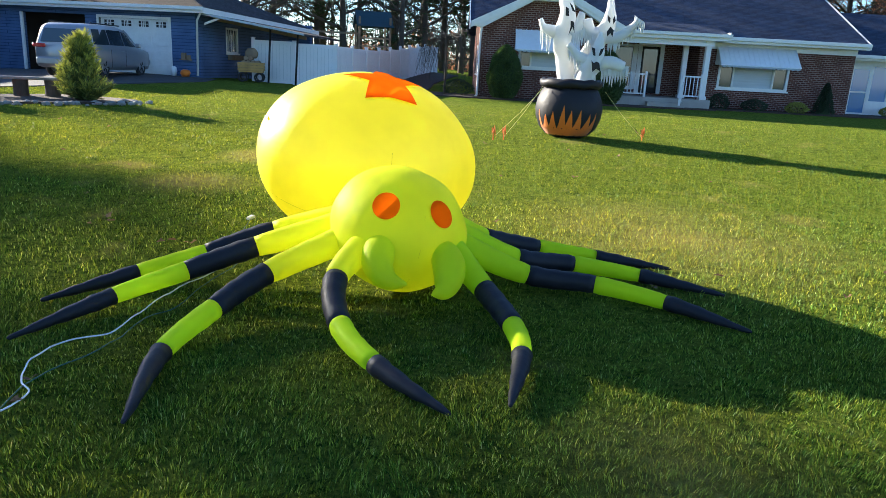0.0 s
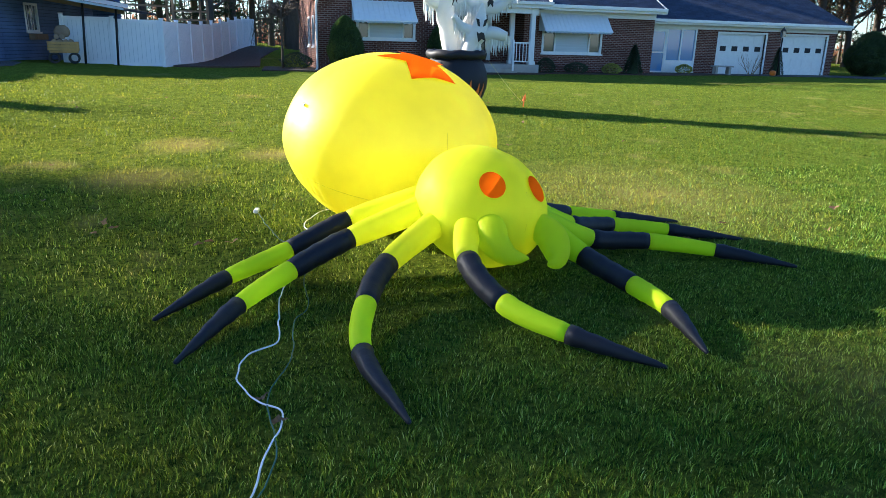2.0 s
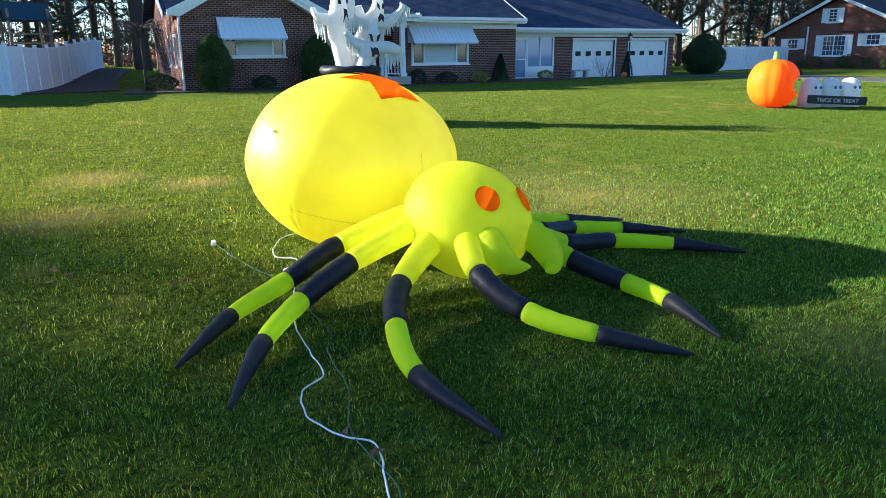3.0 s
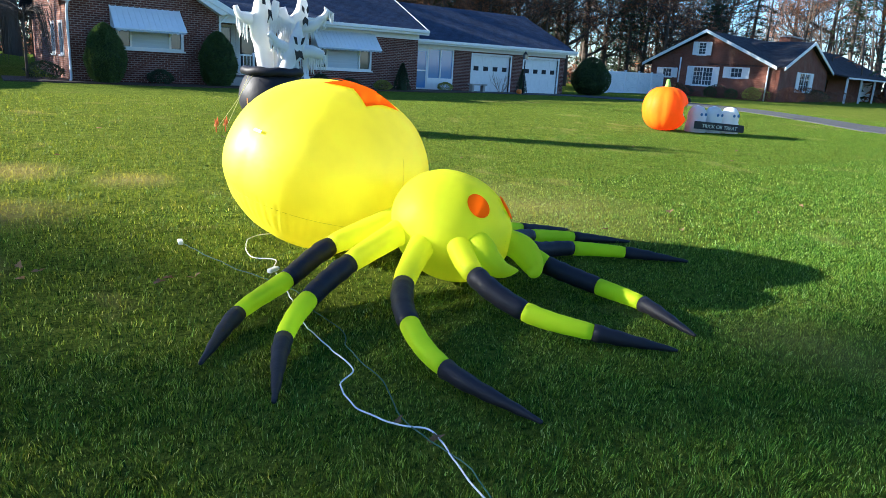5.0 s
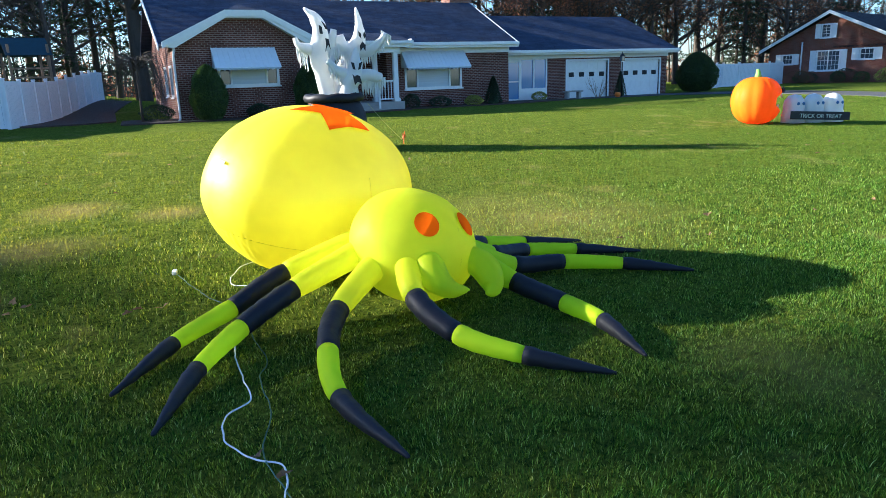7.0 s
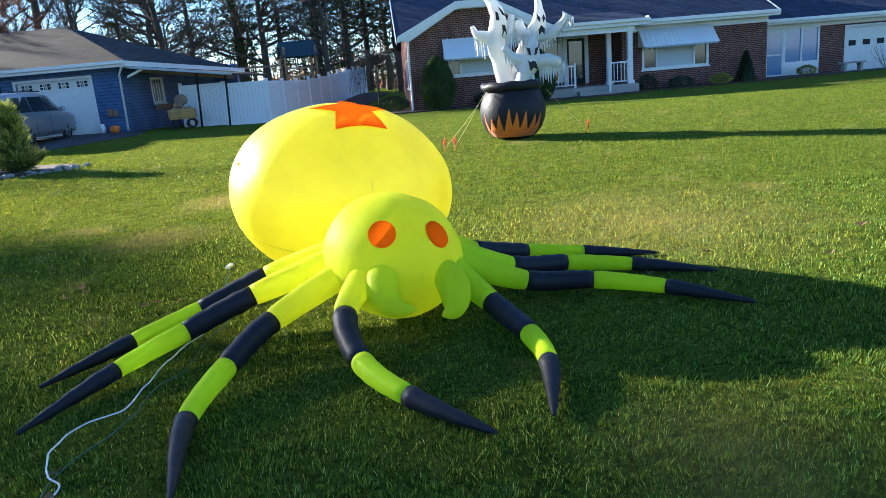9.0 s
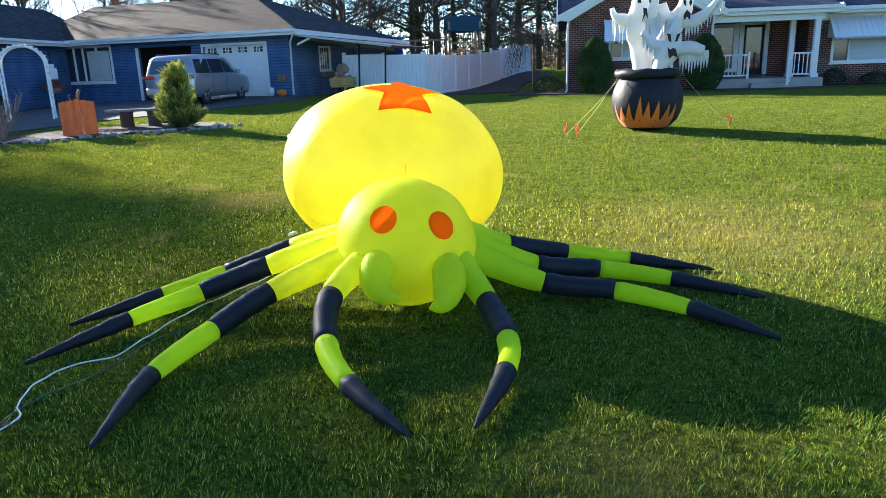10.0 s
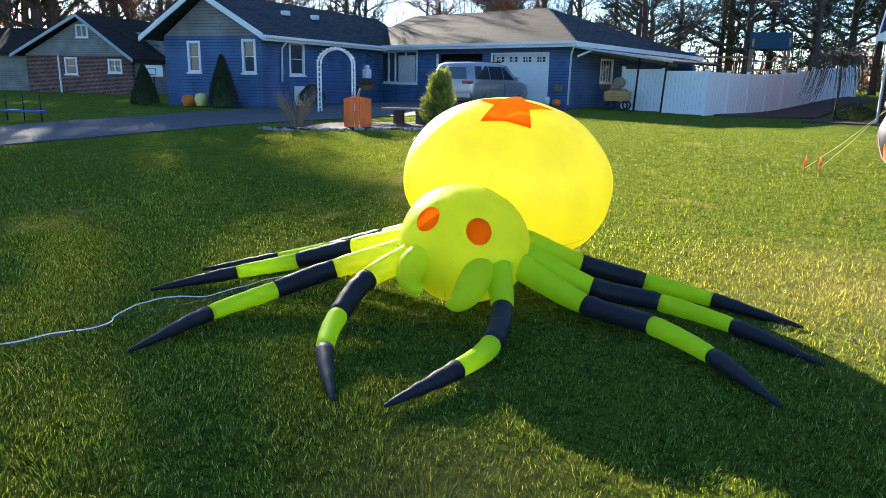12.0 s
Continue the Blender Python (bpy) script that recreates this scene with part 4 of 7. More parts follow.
# ---- blue house ----
def build_blue_house():
    h = thing("blue_house", "blue-sided ranch house with brown-grey shingle roof", "house")
    W = pose(-9.7, 27.05, 0, 0, 0, -10)        # garage wing, its outer face along local y = 0
    facade(h, W, -12.4, 0, 0.1, 2.95, M_BLUE, [(-11.9, -8.75, 1.28, 2.82), (-7.4, -4.6, 0.4, 2.65), (-4.0, -1.1, 0.55, 2.57)])
    window(h, W, -11.9, -8.75, 1.28, 2.82, cols=(0.6, 0.6, 0.6, 0.9, 0.9), label="five-panel front window in white frames")
    part("poster", boxes((-10.05, -8.85, -0.03, -0.025, 1.36, 2.6)), M_CURTAIN, h, "pale paper banner hung in the window", m=W)
    garage_door(h, W, -4.0, -1.1, 0.5, 2.57, ornate=True)
    part("porch_back", boxes((-7.5, -4.5, 1.3, 1.4, 0.3, 2.9)), M_DARK, h, "dark recessed entry", m=W)
    part("entry_post", boxes((-7.42, -7.32, -0.05, 0.05, 0.4, 2.65), bevel=0.01), M_WHITE, h, m=W)
    E = W @ pose(0, 0, 0, 0, 0, 88)              # east side of the wing
    facade(h, E, 0, 8, 0.1, 2.95, M_BLUE, [(2.2, 3.1, 1.5, 2.45)])
    window(h, E, 2.2, 3.1, 1.5, 2.45, bars=3, frame_w=0.05)
    part("window_box", boxes((2.15, 3.15, -0.28, -0.08, 1.22, 1.42)), M_WOOD, h, m=E)
    part("rear_wall", boxes((-12.4, 1.4, 8.0, 8.2, 0.1, 2.95)), M_BLUE, h, m=W)
    part("inner_wall", boxes((-12.3, -0.3, 2.0, 2.1, 0.1, 2.9)), M_DARK, h, m=W)
    # hipped roof of the wing
    ov = -0.55
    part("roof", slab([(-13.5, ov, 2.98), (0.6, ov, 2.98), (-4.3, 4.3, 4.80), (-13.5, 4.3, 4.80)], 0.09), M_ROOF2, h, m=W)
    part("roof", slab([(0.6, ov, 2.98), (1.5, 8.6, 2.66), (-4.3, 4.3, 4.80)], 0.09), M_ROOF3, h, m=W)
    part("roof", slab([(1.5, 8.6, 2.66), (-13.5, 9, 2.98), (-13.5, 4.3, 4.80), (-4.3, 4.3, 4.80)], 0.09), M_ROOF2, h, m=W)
    part("fascia", boxes((-13.4, 0.65, ov - 0.04, ov, 2.84, 3.06), (-13.4, 0.65, ov - 0.15, ov - 0.04, 2.95, 3.06)), M_WHITE, h, m=W)
    part("fascia", slab([(0.64, ov - 0.1, 2.84), (0.64, ov - 0.1, 3.04), (1.56, 8.6, 2.74), (1.56, 8.6, 2.54)], 0.04, (1, -0.1, 0)), M_WHITE, h, m=W)
    part("soffit", boxes((-12.4, 0.5, ov, -0.004, 2.86, 2.9)), M_WHITE, h, m=W)
    pipe("downspout", h, [(0.55, ov, 2.9), (0.1, -0.06, 2.6), (0.06, -0.06, 0.6)], 0.04, M_WHITE, m=W)
    # low shed roof over the patio on the east side, on thin dark posts
    ca = part("patio_roof", slab([(-9.35, 26.70, 2.80), (-5.75, 27.45, 2.26), (-5.30, 33.2, 2.26), (-8.3, 34.0, 2.74)], 0.09, (0, 0, 1)), M_ROOF3, h, "dark low-pitched patio roof")
    part("fascia", slab([(-9.35, 26.66, 2.80), (-9.35, 26.66, 2.89), (-5.72, 27.41, 2.35), (-5.72, 27.41, 2.27)], 0.035, (0.2, -0.98, 0)), M_TARP, ca)
    part("rafter", slab([(-9.2, 27.6, 2.66), (-9.2, 27.6, 2.79), (-5.8, 28.2, 2.27), (-5.8, 28.2, 2.14)], 0.05, (0, 1, 0)), M_WOOD, ca)
    part("brace", slab([(-9.30, 26.85, 2.45), (-9.30, 26.85, 2.53), (-8.75, 26.9, 2.76), (-8.75, 26.9, 2.68)], 0.04, (0, 1, 0)), M_WHITE, ca)
    for x, y, top in ((-7.02, 27.5, 2.46), (-6.0, 27.62, 2.31)):
        pipe("patio_post", h, [(x - 0.10, y, 0.28), (x, y, top)], 0.04, M_IRON)
    # gabled bedroom block
    G = pose(-19.0, 19.5, 0, 0, 0, 10)
    facade(h, G, -4.95, -0.05, -0.1, 3.0, M_BLUE, [(-3.72, -3.1, 1.62, 2.8), (-0.98, -0.36, 1.62, 2.86)])
    window(h, G, -3.72, -3.1, 1.62, 2.8, rows=1)
    window(h, G, -0.98, -0.36, 1.62, 2.86, rows=1)
    part("gable_wall", slab([(-4.95, 0, 3.0), (-0.05, 0, 3.0), (-2.6, 0, 4.55)], 0.2, (0, 1, 0)), M_TAN, h, "weathered grey gable boarding", m=G)
    S = G @ pose(-0.05, 0, 0, 0, 0, 90)
    facade(h, S, 0.25, 9.6, -0.1, 2.98, M_BLUE, [(1.75, 2.75, 1.57, 2.84)])
    window(h, S, 1.75, 2.75, 1.57, 2.84, rows=1)
    part("side_door", boxes((2.0, 2.7, -0.04, -0.004, 0.15, 1.12)), M_WHITE, h, "low white trellis panel", m=S)
    part("rear_wall", boxes((-4.95, -4.7, 0.2, 10, -0.1, 3.0), (-4.7, -0.3, 9.7, 9.9, -0.1, 3.0), (-4.6, -0.4, 2.0, 2.1, 0, 2.9)), M_BLUE, h, m=G)
    part("roof", slab([(-5.6, -0.6, 2.85), (-2.6, -0.6, 4.62), (-2.6, 13.5, 4.62), (-5.6, 13.5, 2.85)], 0.09, (0, 0, 1)), M_ROOF3, h, m=G)
    part("roof", slab([(0.45, -0.6, 2.9), (0.45, 13.5, 2.9), (-2.6, 13.5, 4.62), (-2.6, -0.6, 4.62)], 0.09, (0, 0, 1)), M_ROOF3, h, m=G)
    part("rake_board", slab([(-5.66, -0.66, 2.78), (-5.66, -0.66, 2.98), (-2.6, -0.66, 4.76), (-2.6, -0.66, 4.54)], 0.05, (0, 1, 0)), M_WHITE, h, m=G)
    part("rake_board", slab([(0.52, -0.66, 2.82), (-2.6, -0.66, 4.54), (-2.6, -0.66, 4.76), (0.52, -0.66, 3.04)], 0.05, (0, 1, 0)), M_WHITE, h, m=G)
    part("fascia", boxes((0.46, 0.52, -0.6, 9.0, 2.8, 3.0), (0.52, 0.64, -0.6, 9.0, 2.9, 3.0)), M_WHITE, h, m=G)
    pipe("downspout", h, [(0.5, 0.9, 2.85), (0.08, 1.1, 2.6), (0.04, 1.1, 1.3)], 0.04, M_WHITE, m=G)
    for y in (3.2, 5.4):
        part("roof_vent", boxes((-1.5, -1.2, y, y + 0.3, 4.03, 4.22), bevel=0.02), M_WHITE, h, "white roof vent", m=G)
    return h


build_blue_house()


# ---- neighbours ----
def build_red_house():
    h = thing("red_brick_house", "red brick house with white shutters and charcoal roof", "house")
    # the gable end faces the lawn; the front then runs on towards +x
    ang = math.degrees(math.atan2(31.08 - 40.8, 50.24 - 48.25))
    G = pose(48.25, 40.8, 0, 0, 0, ang)
    L = math.hypot(1.99, 9.72)
    facade(h, G, 0, L, 0, 3.0, M_BRICK3, [(1.05, 1.92, 1.75, 2.5), (3.75, 5.48, 1.2, 2.7), (6.85, 7.85, 1.95, 2.75)])
    window(h, G, 1.05, 1.92, 1.75, 2.5, bars=2, rows=1, shutters=0.45)
    window(h, G, 3.75, 5.48, 1.2, 2.7, cols=(1, 1), bars=2, rows=3, shutters=0.45)
    window(h, G, 6.85, 7.85, 1.95, 2.75, bars=2, rows=1, shutters=0.5)
    part("gable_wall", slab([(0, 0, 3.0), (L, 0, 3.0), (L * 0.47, 0, 5.3)], 0.25, (0, 1, 0)), M_BRICK3, h, m=G)
    window(h, G @ pose(0, -0.06, 0), 3.98, 4.68, 3.65, 4.65, bars=1, rows=3, shutters=0.4)
    part("roof", slab([(-0.6, -0.5, 2.75), (L * 0.47, -0.5, 5.45), (L * 0.47, 40, 5.45), (-0.6, 40, 2.75)], 0.12, (0, 0, 1)), M_ROOF3, h, m=G)
    part("roof", slab([(L + 0.6, -0.5, 2.85), (L + 0.6, 40, 2.85), (L * 0.47, 40, 5.45), (L * 0.47, -0.5, 5.45)], 0.12, (0, 0, 1)), M_ROOF3, h, m=G)
    for a, b in (((-0.65, 2.62), (L * 0.47, 5.4)), ((L + 0.65, 2.7), (L * 0.47, 5.4))):
        part("rake_board", slab([(a[0], -0.56, a[1]), (a[0], -0.56, a[1] + 0.24), (b[0], -0.56, b[1] + 0.24), (b[0], -0.56, b[1])], 0.06, (0, 1, 0)), M_WHITE, h, m=G)
    pipe("downspout", h, [(L - 0.1, -0.06, 2.9), (L - 0.1, -0.06, 0.2)], 0.06, M_WHITE, m=G)
    pipe("downspout", h, [(2.6, -0.06, 3.4), (2.6, -0.06, 0.9)], 0.06, M_WHITE, m=G)
    F = G @ pose(L, 0, 0, 0, 0, 90)
    # a bay under the second gable stands out before the long front
    B = F @ pose(0, -0.75, 0)
    facade(h, B, 0.1, 13.0, 0, 2.9, M_BRICK3, [(5.2, 8.0, 1.1, 2.65)])
    part("bay_side", boxes((0.1, 0.35, 0.27, 0.74, 0, 2.9), (12.75, 13.0, 0.27, 0.74, 0, 2.9)), M_BRICK3, h, m=B)
    facade(h, F, 0.25, 40, 0, 2.9, M_BRICK3, [(5.2, 8.0, 1.1, 2.65), (15.2, 16.6, 0.1, 2.3), (30.0, 35.0, 0.1, 2.35)])
    window(h, B, 5.2, 8.0, 1.1, 2.65, cols=(1, 1), bars=1, rows=2, shutters=0.85)
    part("front_door", boxes((15.2, 16.6, 0.1, 0.15, 0.1, 2.3)), M_DARK, h, m=F)
    gd = part("garage_door", boxes((30.0, 35.0, 0.08, 0.14, 0.1, 2.35)), M_WHITE, h, "white panelled garage door", m=F)
    for k in range(4):
        for z in (0.25, 0.78, 1.31, 1.84):
            part("door_panel", boxes((30.12 + k * 1.22, 31.22 + k * 1.22, 0.06, 0.08, z, z + 0.40)), M_WHITE, gd, m=F)
    part("gable_wall", slab([(0.1, 0, 2.9), (13.0, 0, 2.9), (6.6, 0, 4.95)], 0.3, (0, 1, 0)), M_BRICK3, h, m=B)
    part("roof", slab([(0.0, -1.1, 2.88), (6.6, -1.1, 5.05), (6.6, 5.0, 5.05), (0.0, 5.0, 2.88)], 0.12, (0, 0, 1)), M_ROOF3, h, m=F)
    part("roof", slab([(13.6, -1.1, 2.75), (13.6, 5.0, 2.75), (6.6, 5.0, 5.05), (6.6, -1.1, 5.05)], 0.12, (0, 0, 1)), M_ROOF3, h, m=F)
    for a in (-0.1, 13.65):
        part("rake_board", slab([(a, -1.16, 2.66), (a, -1.16, 2.90), (6.6, -1.16, 5.2), (6.6, -1.16, 4.95)], 0.06, (0, 1, 0)), M_WHITE, h, m=F)
    # porch roof and posts beyond the second gable
    part("porch_roof", slab([(13.7, -2.4, 2.55), (40.6, -2.4, 2.55), (40.6, 0.3, 3.05), (13.7, 0.3, 3.05)], 0.12, (0, 0, 1)), M_ROOF3, h, m=F)
    part("gutter", boxes((13.7, 40.6, -2.48, -2.40, 2.45, 2.60)), M_WHITE, h, "white gutter", m=F)
    for u in (14.2, 19.5, 25.0):
        part("porch_post", boxes((u, u + 0.16, -2.3, -2.14, 0.0, 2.5)), M_WHITE, h, m=F)
    part("inner_wall", boxes((0.3, L - 0.3, 3, 3.1, 0, 2.9)), M_DARK, h, m=G)
    part("rear_wall", boxes((0, 0.25, 0.3, 40, 0, 3.0), (0.25, L, 39.8, 40, 0, 3.0)), M_BRICK3, h, m=G)
    ch = part("chimney", boxes((14.0, 17.6, 3.2, 4.2, 3.0, 6.0)), M_BRICK3, h, m=F)
    part("chimney_cap", boxes((13.9, 17.7, 3.1, 4.3, 6.0, 6.14)), M_CONCRETE, ch, m=F)
    return h


build_red_house()


def build_grey_house():
    h = thing("grey_house", "far grey house with a steep gable and white windows", "house")
    G = pose(-49.5, 20.5, 0, 0, 0, 20)
    facade(h, G, 6.4, 13.8, -0.2, 2.45, M_BRICK, [(9.19, 10.02, 1.37, 2.34), (12.21, 13.10, 1.51, 2.27)])
    window(h, G, 9.19, 10.02, 1.37, 2.34, rows=1)
    window(h, G, 12.21, 13.10, 1.51, 2.27, rows=1, cols=(1, 1))
    part("gable_wall", slab([(6.4, -0.1, 2.45), (13.8, -0.1, 2.45), (10.76, -0.1, 4.6)], 0.3, (0, 1, 0)), M_TAN, h, m=G)
    window(h, G @ pose(0, -0.13, 0), 10.3, 11.08, 3.5, 4.2, cols=(1, 1))
    part("downspout", boxes((8.75, 8.83, -0.09, -0.01, 0.0, 2.6)), M_WHITE, h, m=G)
    part("roof", slab([(5.9, -0.6, 2.4), (10.76, -0.6, 4.72), (10.76, 12, 4.72), (5.9, 12, 2.4)], 0.12, (0, 0, 1)), M_ROOF2, h, m=G)
    part("roof", slab([(14.3, -0.6, 2.2), (14.3, 12, 2.2), (10.76, 12, 4.72), (10.76, -0.6, 4.72)], 0.12, (0, 0, 1)), M_ROOF2, h, m=G)
    for a, z in ((5.85, 2.3), (14.35, 2.1)):
        part("rake_board", slab([(a, -0.66, z), (a, -0.66, z + 0.18), (10.76, -0.66, 4.80), (10.76, -0.66, 4.62)], 0.06, (0, 1, 0)), M_TARP, h, m=G)
    part("wall", boxes((-8, 6.4, 1.5, 11, -0.2, 2.6), (13.55, 13.8, 0.3, 11, -0.2, 2.45)), M_TAN, h, m=G)
    part("roof", slab([(-8, 0.9, 2.5), (6.9, 0.9, 2.5), (8.6, 6, 4.3), (-8, 6, 4.3)], 0.12, (0, 0, 1)), M_ROOF2, h, m=G)
    part("dormer", boxes((11.6, 13.9, 3.0, 9.0, 2.6, 4.0)), M_TAN, h, "low grey side dormer", m=G)
    part("chimney", boxes((6.9, 7.8, 4.0, 4.9, 3.0, 5.3)), M_BRICK, h, m=G)
    return h


build_grey_house()


# ---- white fence ----
def build_fence(name, runs, label):
    f = thing(name, label, "fence")
    for x0, y0, x1, y1, h in runs:
        L = math.hypot(x1 - x0, y1 - y0)
        n = max(1, round(L / 2.0))
        a = math.degrees(math.atan2(y1 - y0, x1 - x0))
        for i in range(n):
            s, e = i / n, (i + 1) / n
            xm, ym = x0 + (x1 - x0) * s, y0 + (y1 - y0) * s
            z = ground_z(x0 + (x1 - x0) * (s + e) / 2, y0 + (y1 - y0) * (s + e) / 2)
            m = pose(xm, ym, z - 0.05, 0, 0, a)
            w = L / n
            p = part("panel", boxes((0.06, w - 0.06, -0.018, 0.018, 0.1, h - 0.08)), M_VINYL, f, m=m)
            part("rail", boxes((0.06, w - 0.06, -0.03, 0.03, h - 0.12, h)), M_VINYL, p, m=m)
            part("rail", boxes((0.06, w - 0.06, -0.03, 0.03, 0.05, 0.17)), M_VINYL, p, m=m)
            for u in np.arange(0.2, w - 0.1, 0.145):
                part("groove", boxes((u - 0.004, u + 0.004, -0.0195, -0.0182, 0.18, h - 0.13)), M_TARP, p, m=m)
            q = part("post", boxes((-0.06, 0.06, -0.06, 0.06, 0, h + 0.06), bevel=0.008), M_VINYL, f, m=m)
            part("post_cap", boxes((-0.075, 0.075, -0.075, 0.075, h + 0.06, h + 0.1), bevel=0.015), M_VINYL, q, m=m)
    return f


build_fence("vinyl_fence", [(-7.9, 28.3, -4.6, 28.0, 1.65), (-4.6, 28.0, -1.1, 47.5, 1.65)], "white vinyl privacy fence running up the bank")
build_fence("vinyl_fence", [(36.5, 36.0, 40.5, 38.5, 1.7), (40.5, 38.5, 47.5, 38.8, 1.7)], "white vinyl fence beside the red brick house")

# ---- inflatable cauldron with ghosts ----
def tatters(a, b, n, length, seed):
    """A torn hem along the line a-b: one ragged curtain of cloth ending in n uneven points."""
    rnd = random.Random(seed)
    bm = bmesh.new()
    a, b = Vector(a), Vector(b)
    per = 6
    peak = [rnd.uniform(0.6, 1.2) for _ in range(n + 1)]
    front, back = [], []
    for i in range(n * per + 1):
        f = (i % per) / per
        w = 1 - abs(2 * f - 1)
        l = length * (0.30 + 0.85 * w ** 0.8 * peak[i // per]) * rnd.uniform(0.88, 1.1)
        top = a.lerp(b, i / (n * per)) + Vector((0, 0, 0.06))
        curl = rnd.uniform(-0.05, 0.02)
        sway = 0.025 * math.sin(i * 1.1)
        col = [top + Vector((rnd.uniform(-0.006, 0.006), sway * k / 4 + curl * (k / 4) ** 2, -(l + 0.06) * k / 4)) for k in range(5)]
        front.append([bm.verts.new(v) for v in col])
        back.append([bm.verts.new(v + Vector((0, 0.012, 0))) for v in col])
    for u, v in zip(front, front[1:]):
        for k in range(4):
            bm.faces.new((u[k], u[k + 1], v[k + 1], v[k]))
    for u, v in zip(back, back[1:]):
        for k in range(4):
            bm.faces.new((v[k], v[k + 1], u[k + 1], u[k]))
    for u, v in zip(list(zip(front, back)), list(zip(front[1:], back[1:]))):
        bm.faces.new((u[0][4], u[1][4], v[1][4], v[0][4]))
        bm.faces.new((u[0][0], v[0][0], v[1][0], u[1][0]))
    for u, w in ((front[0], back[0]), (front[-1], back[-1])):
        for k in range(4):
            bm.faces.new((u[k], u[k + 1], w[k + 1], w[k]))
    return bm


def ghost(parent, body, radii, arms, shreds, face, squash=0.8):
    bm = bmesh.new()
    c = spline(body, 6)
    n = len(c)
    k = len(radii) - 1
    tube(bm, c, [radii[min(k, int(i / (n - 1) * k))] + (radii[min(k, int(i / (n - 1) * k) + 1)] - radii[min(k, int(i / (n - 1) * k))]) * ((i / (n - 1) * k) % 1) for i in range(n)], 16)
    for pts, rr in arms:
        c = spline(pts, 5)
        tube(bm, c, [rr[0] + (rr[1] - rr[0]) * i / (len(c) - 1) for i in range(len(c))], 10)
    bm.normal_update()
    for v in bm.verts:
        v.co += Vector((noise.noise(v.co * 6), noise.noise(v.co * 6 + Vector((9, 2, 5))), noise.noise(v.co * 5 + Vector((3, 7, 1))))) * 0.022
    g = part("ghost", bm, M_WHITE_NYLON, parent, "white ghost with torn sleeves", smooth=True)
    for i, (a, b, num, l) in enumerate(shreds):
        part("torn_hem", tatters(a, b, num, l, i + 3), M_WHITE_NYLON, g, smooth=False)
    for name, pts, y in face:
        part(name, slab([(x, y, z) for x, z in pts], 0.012, (0, -1, 0)), M_INK, g)
    return g


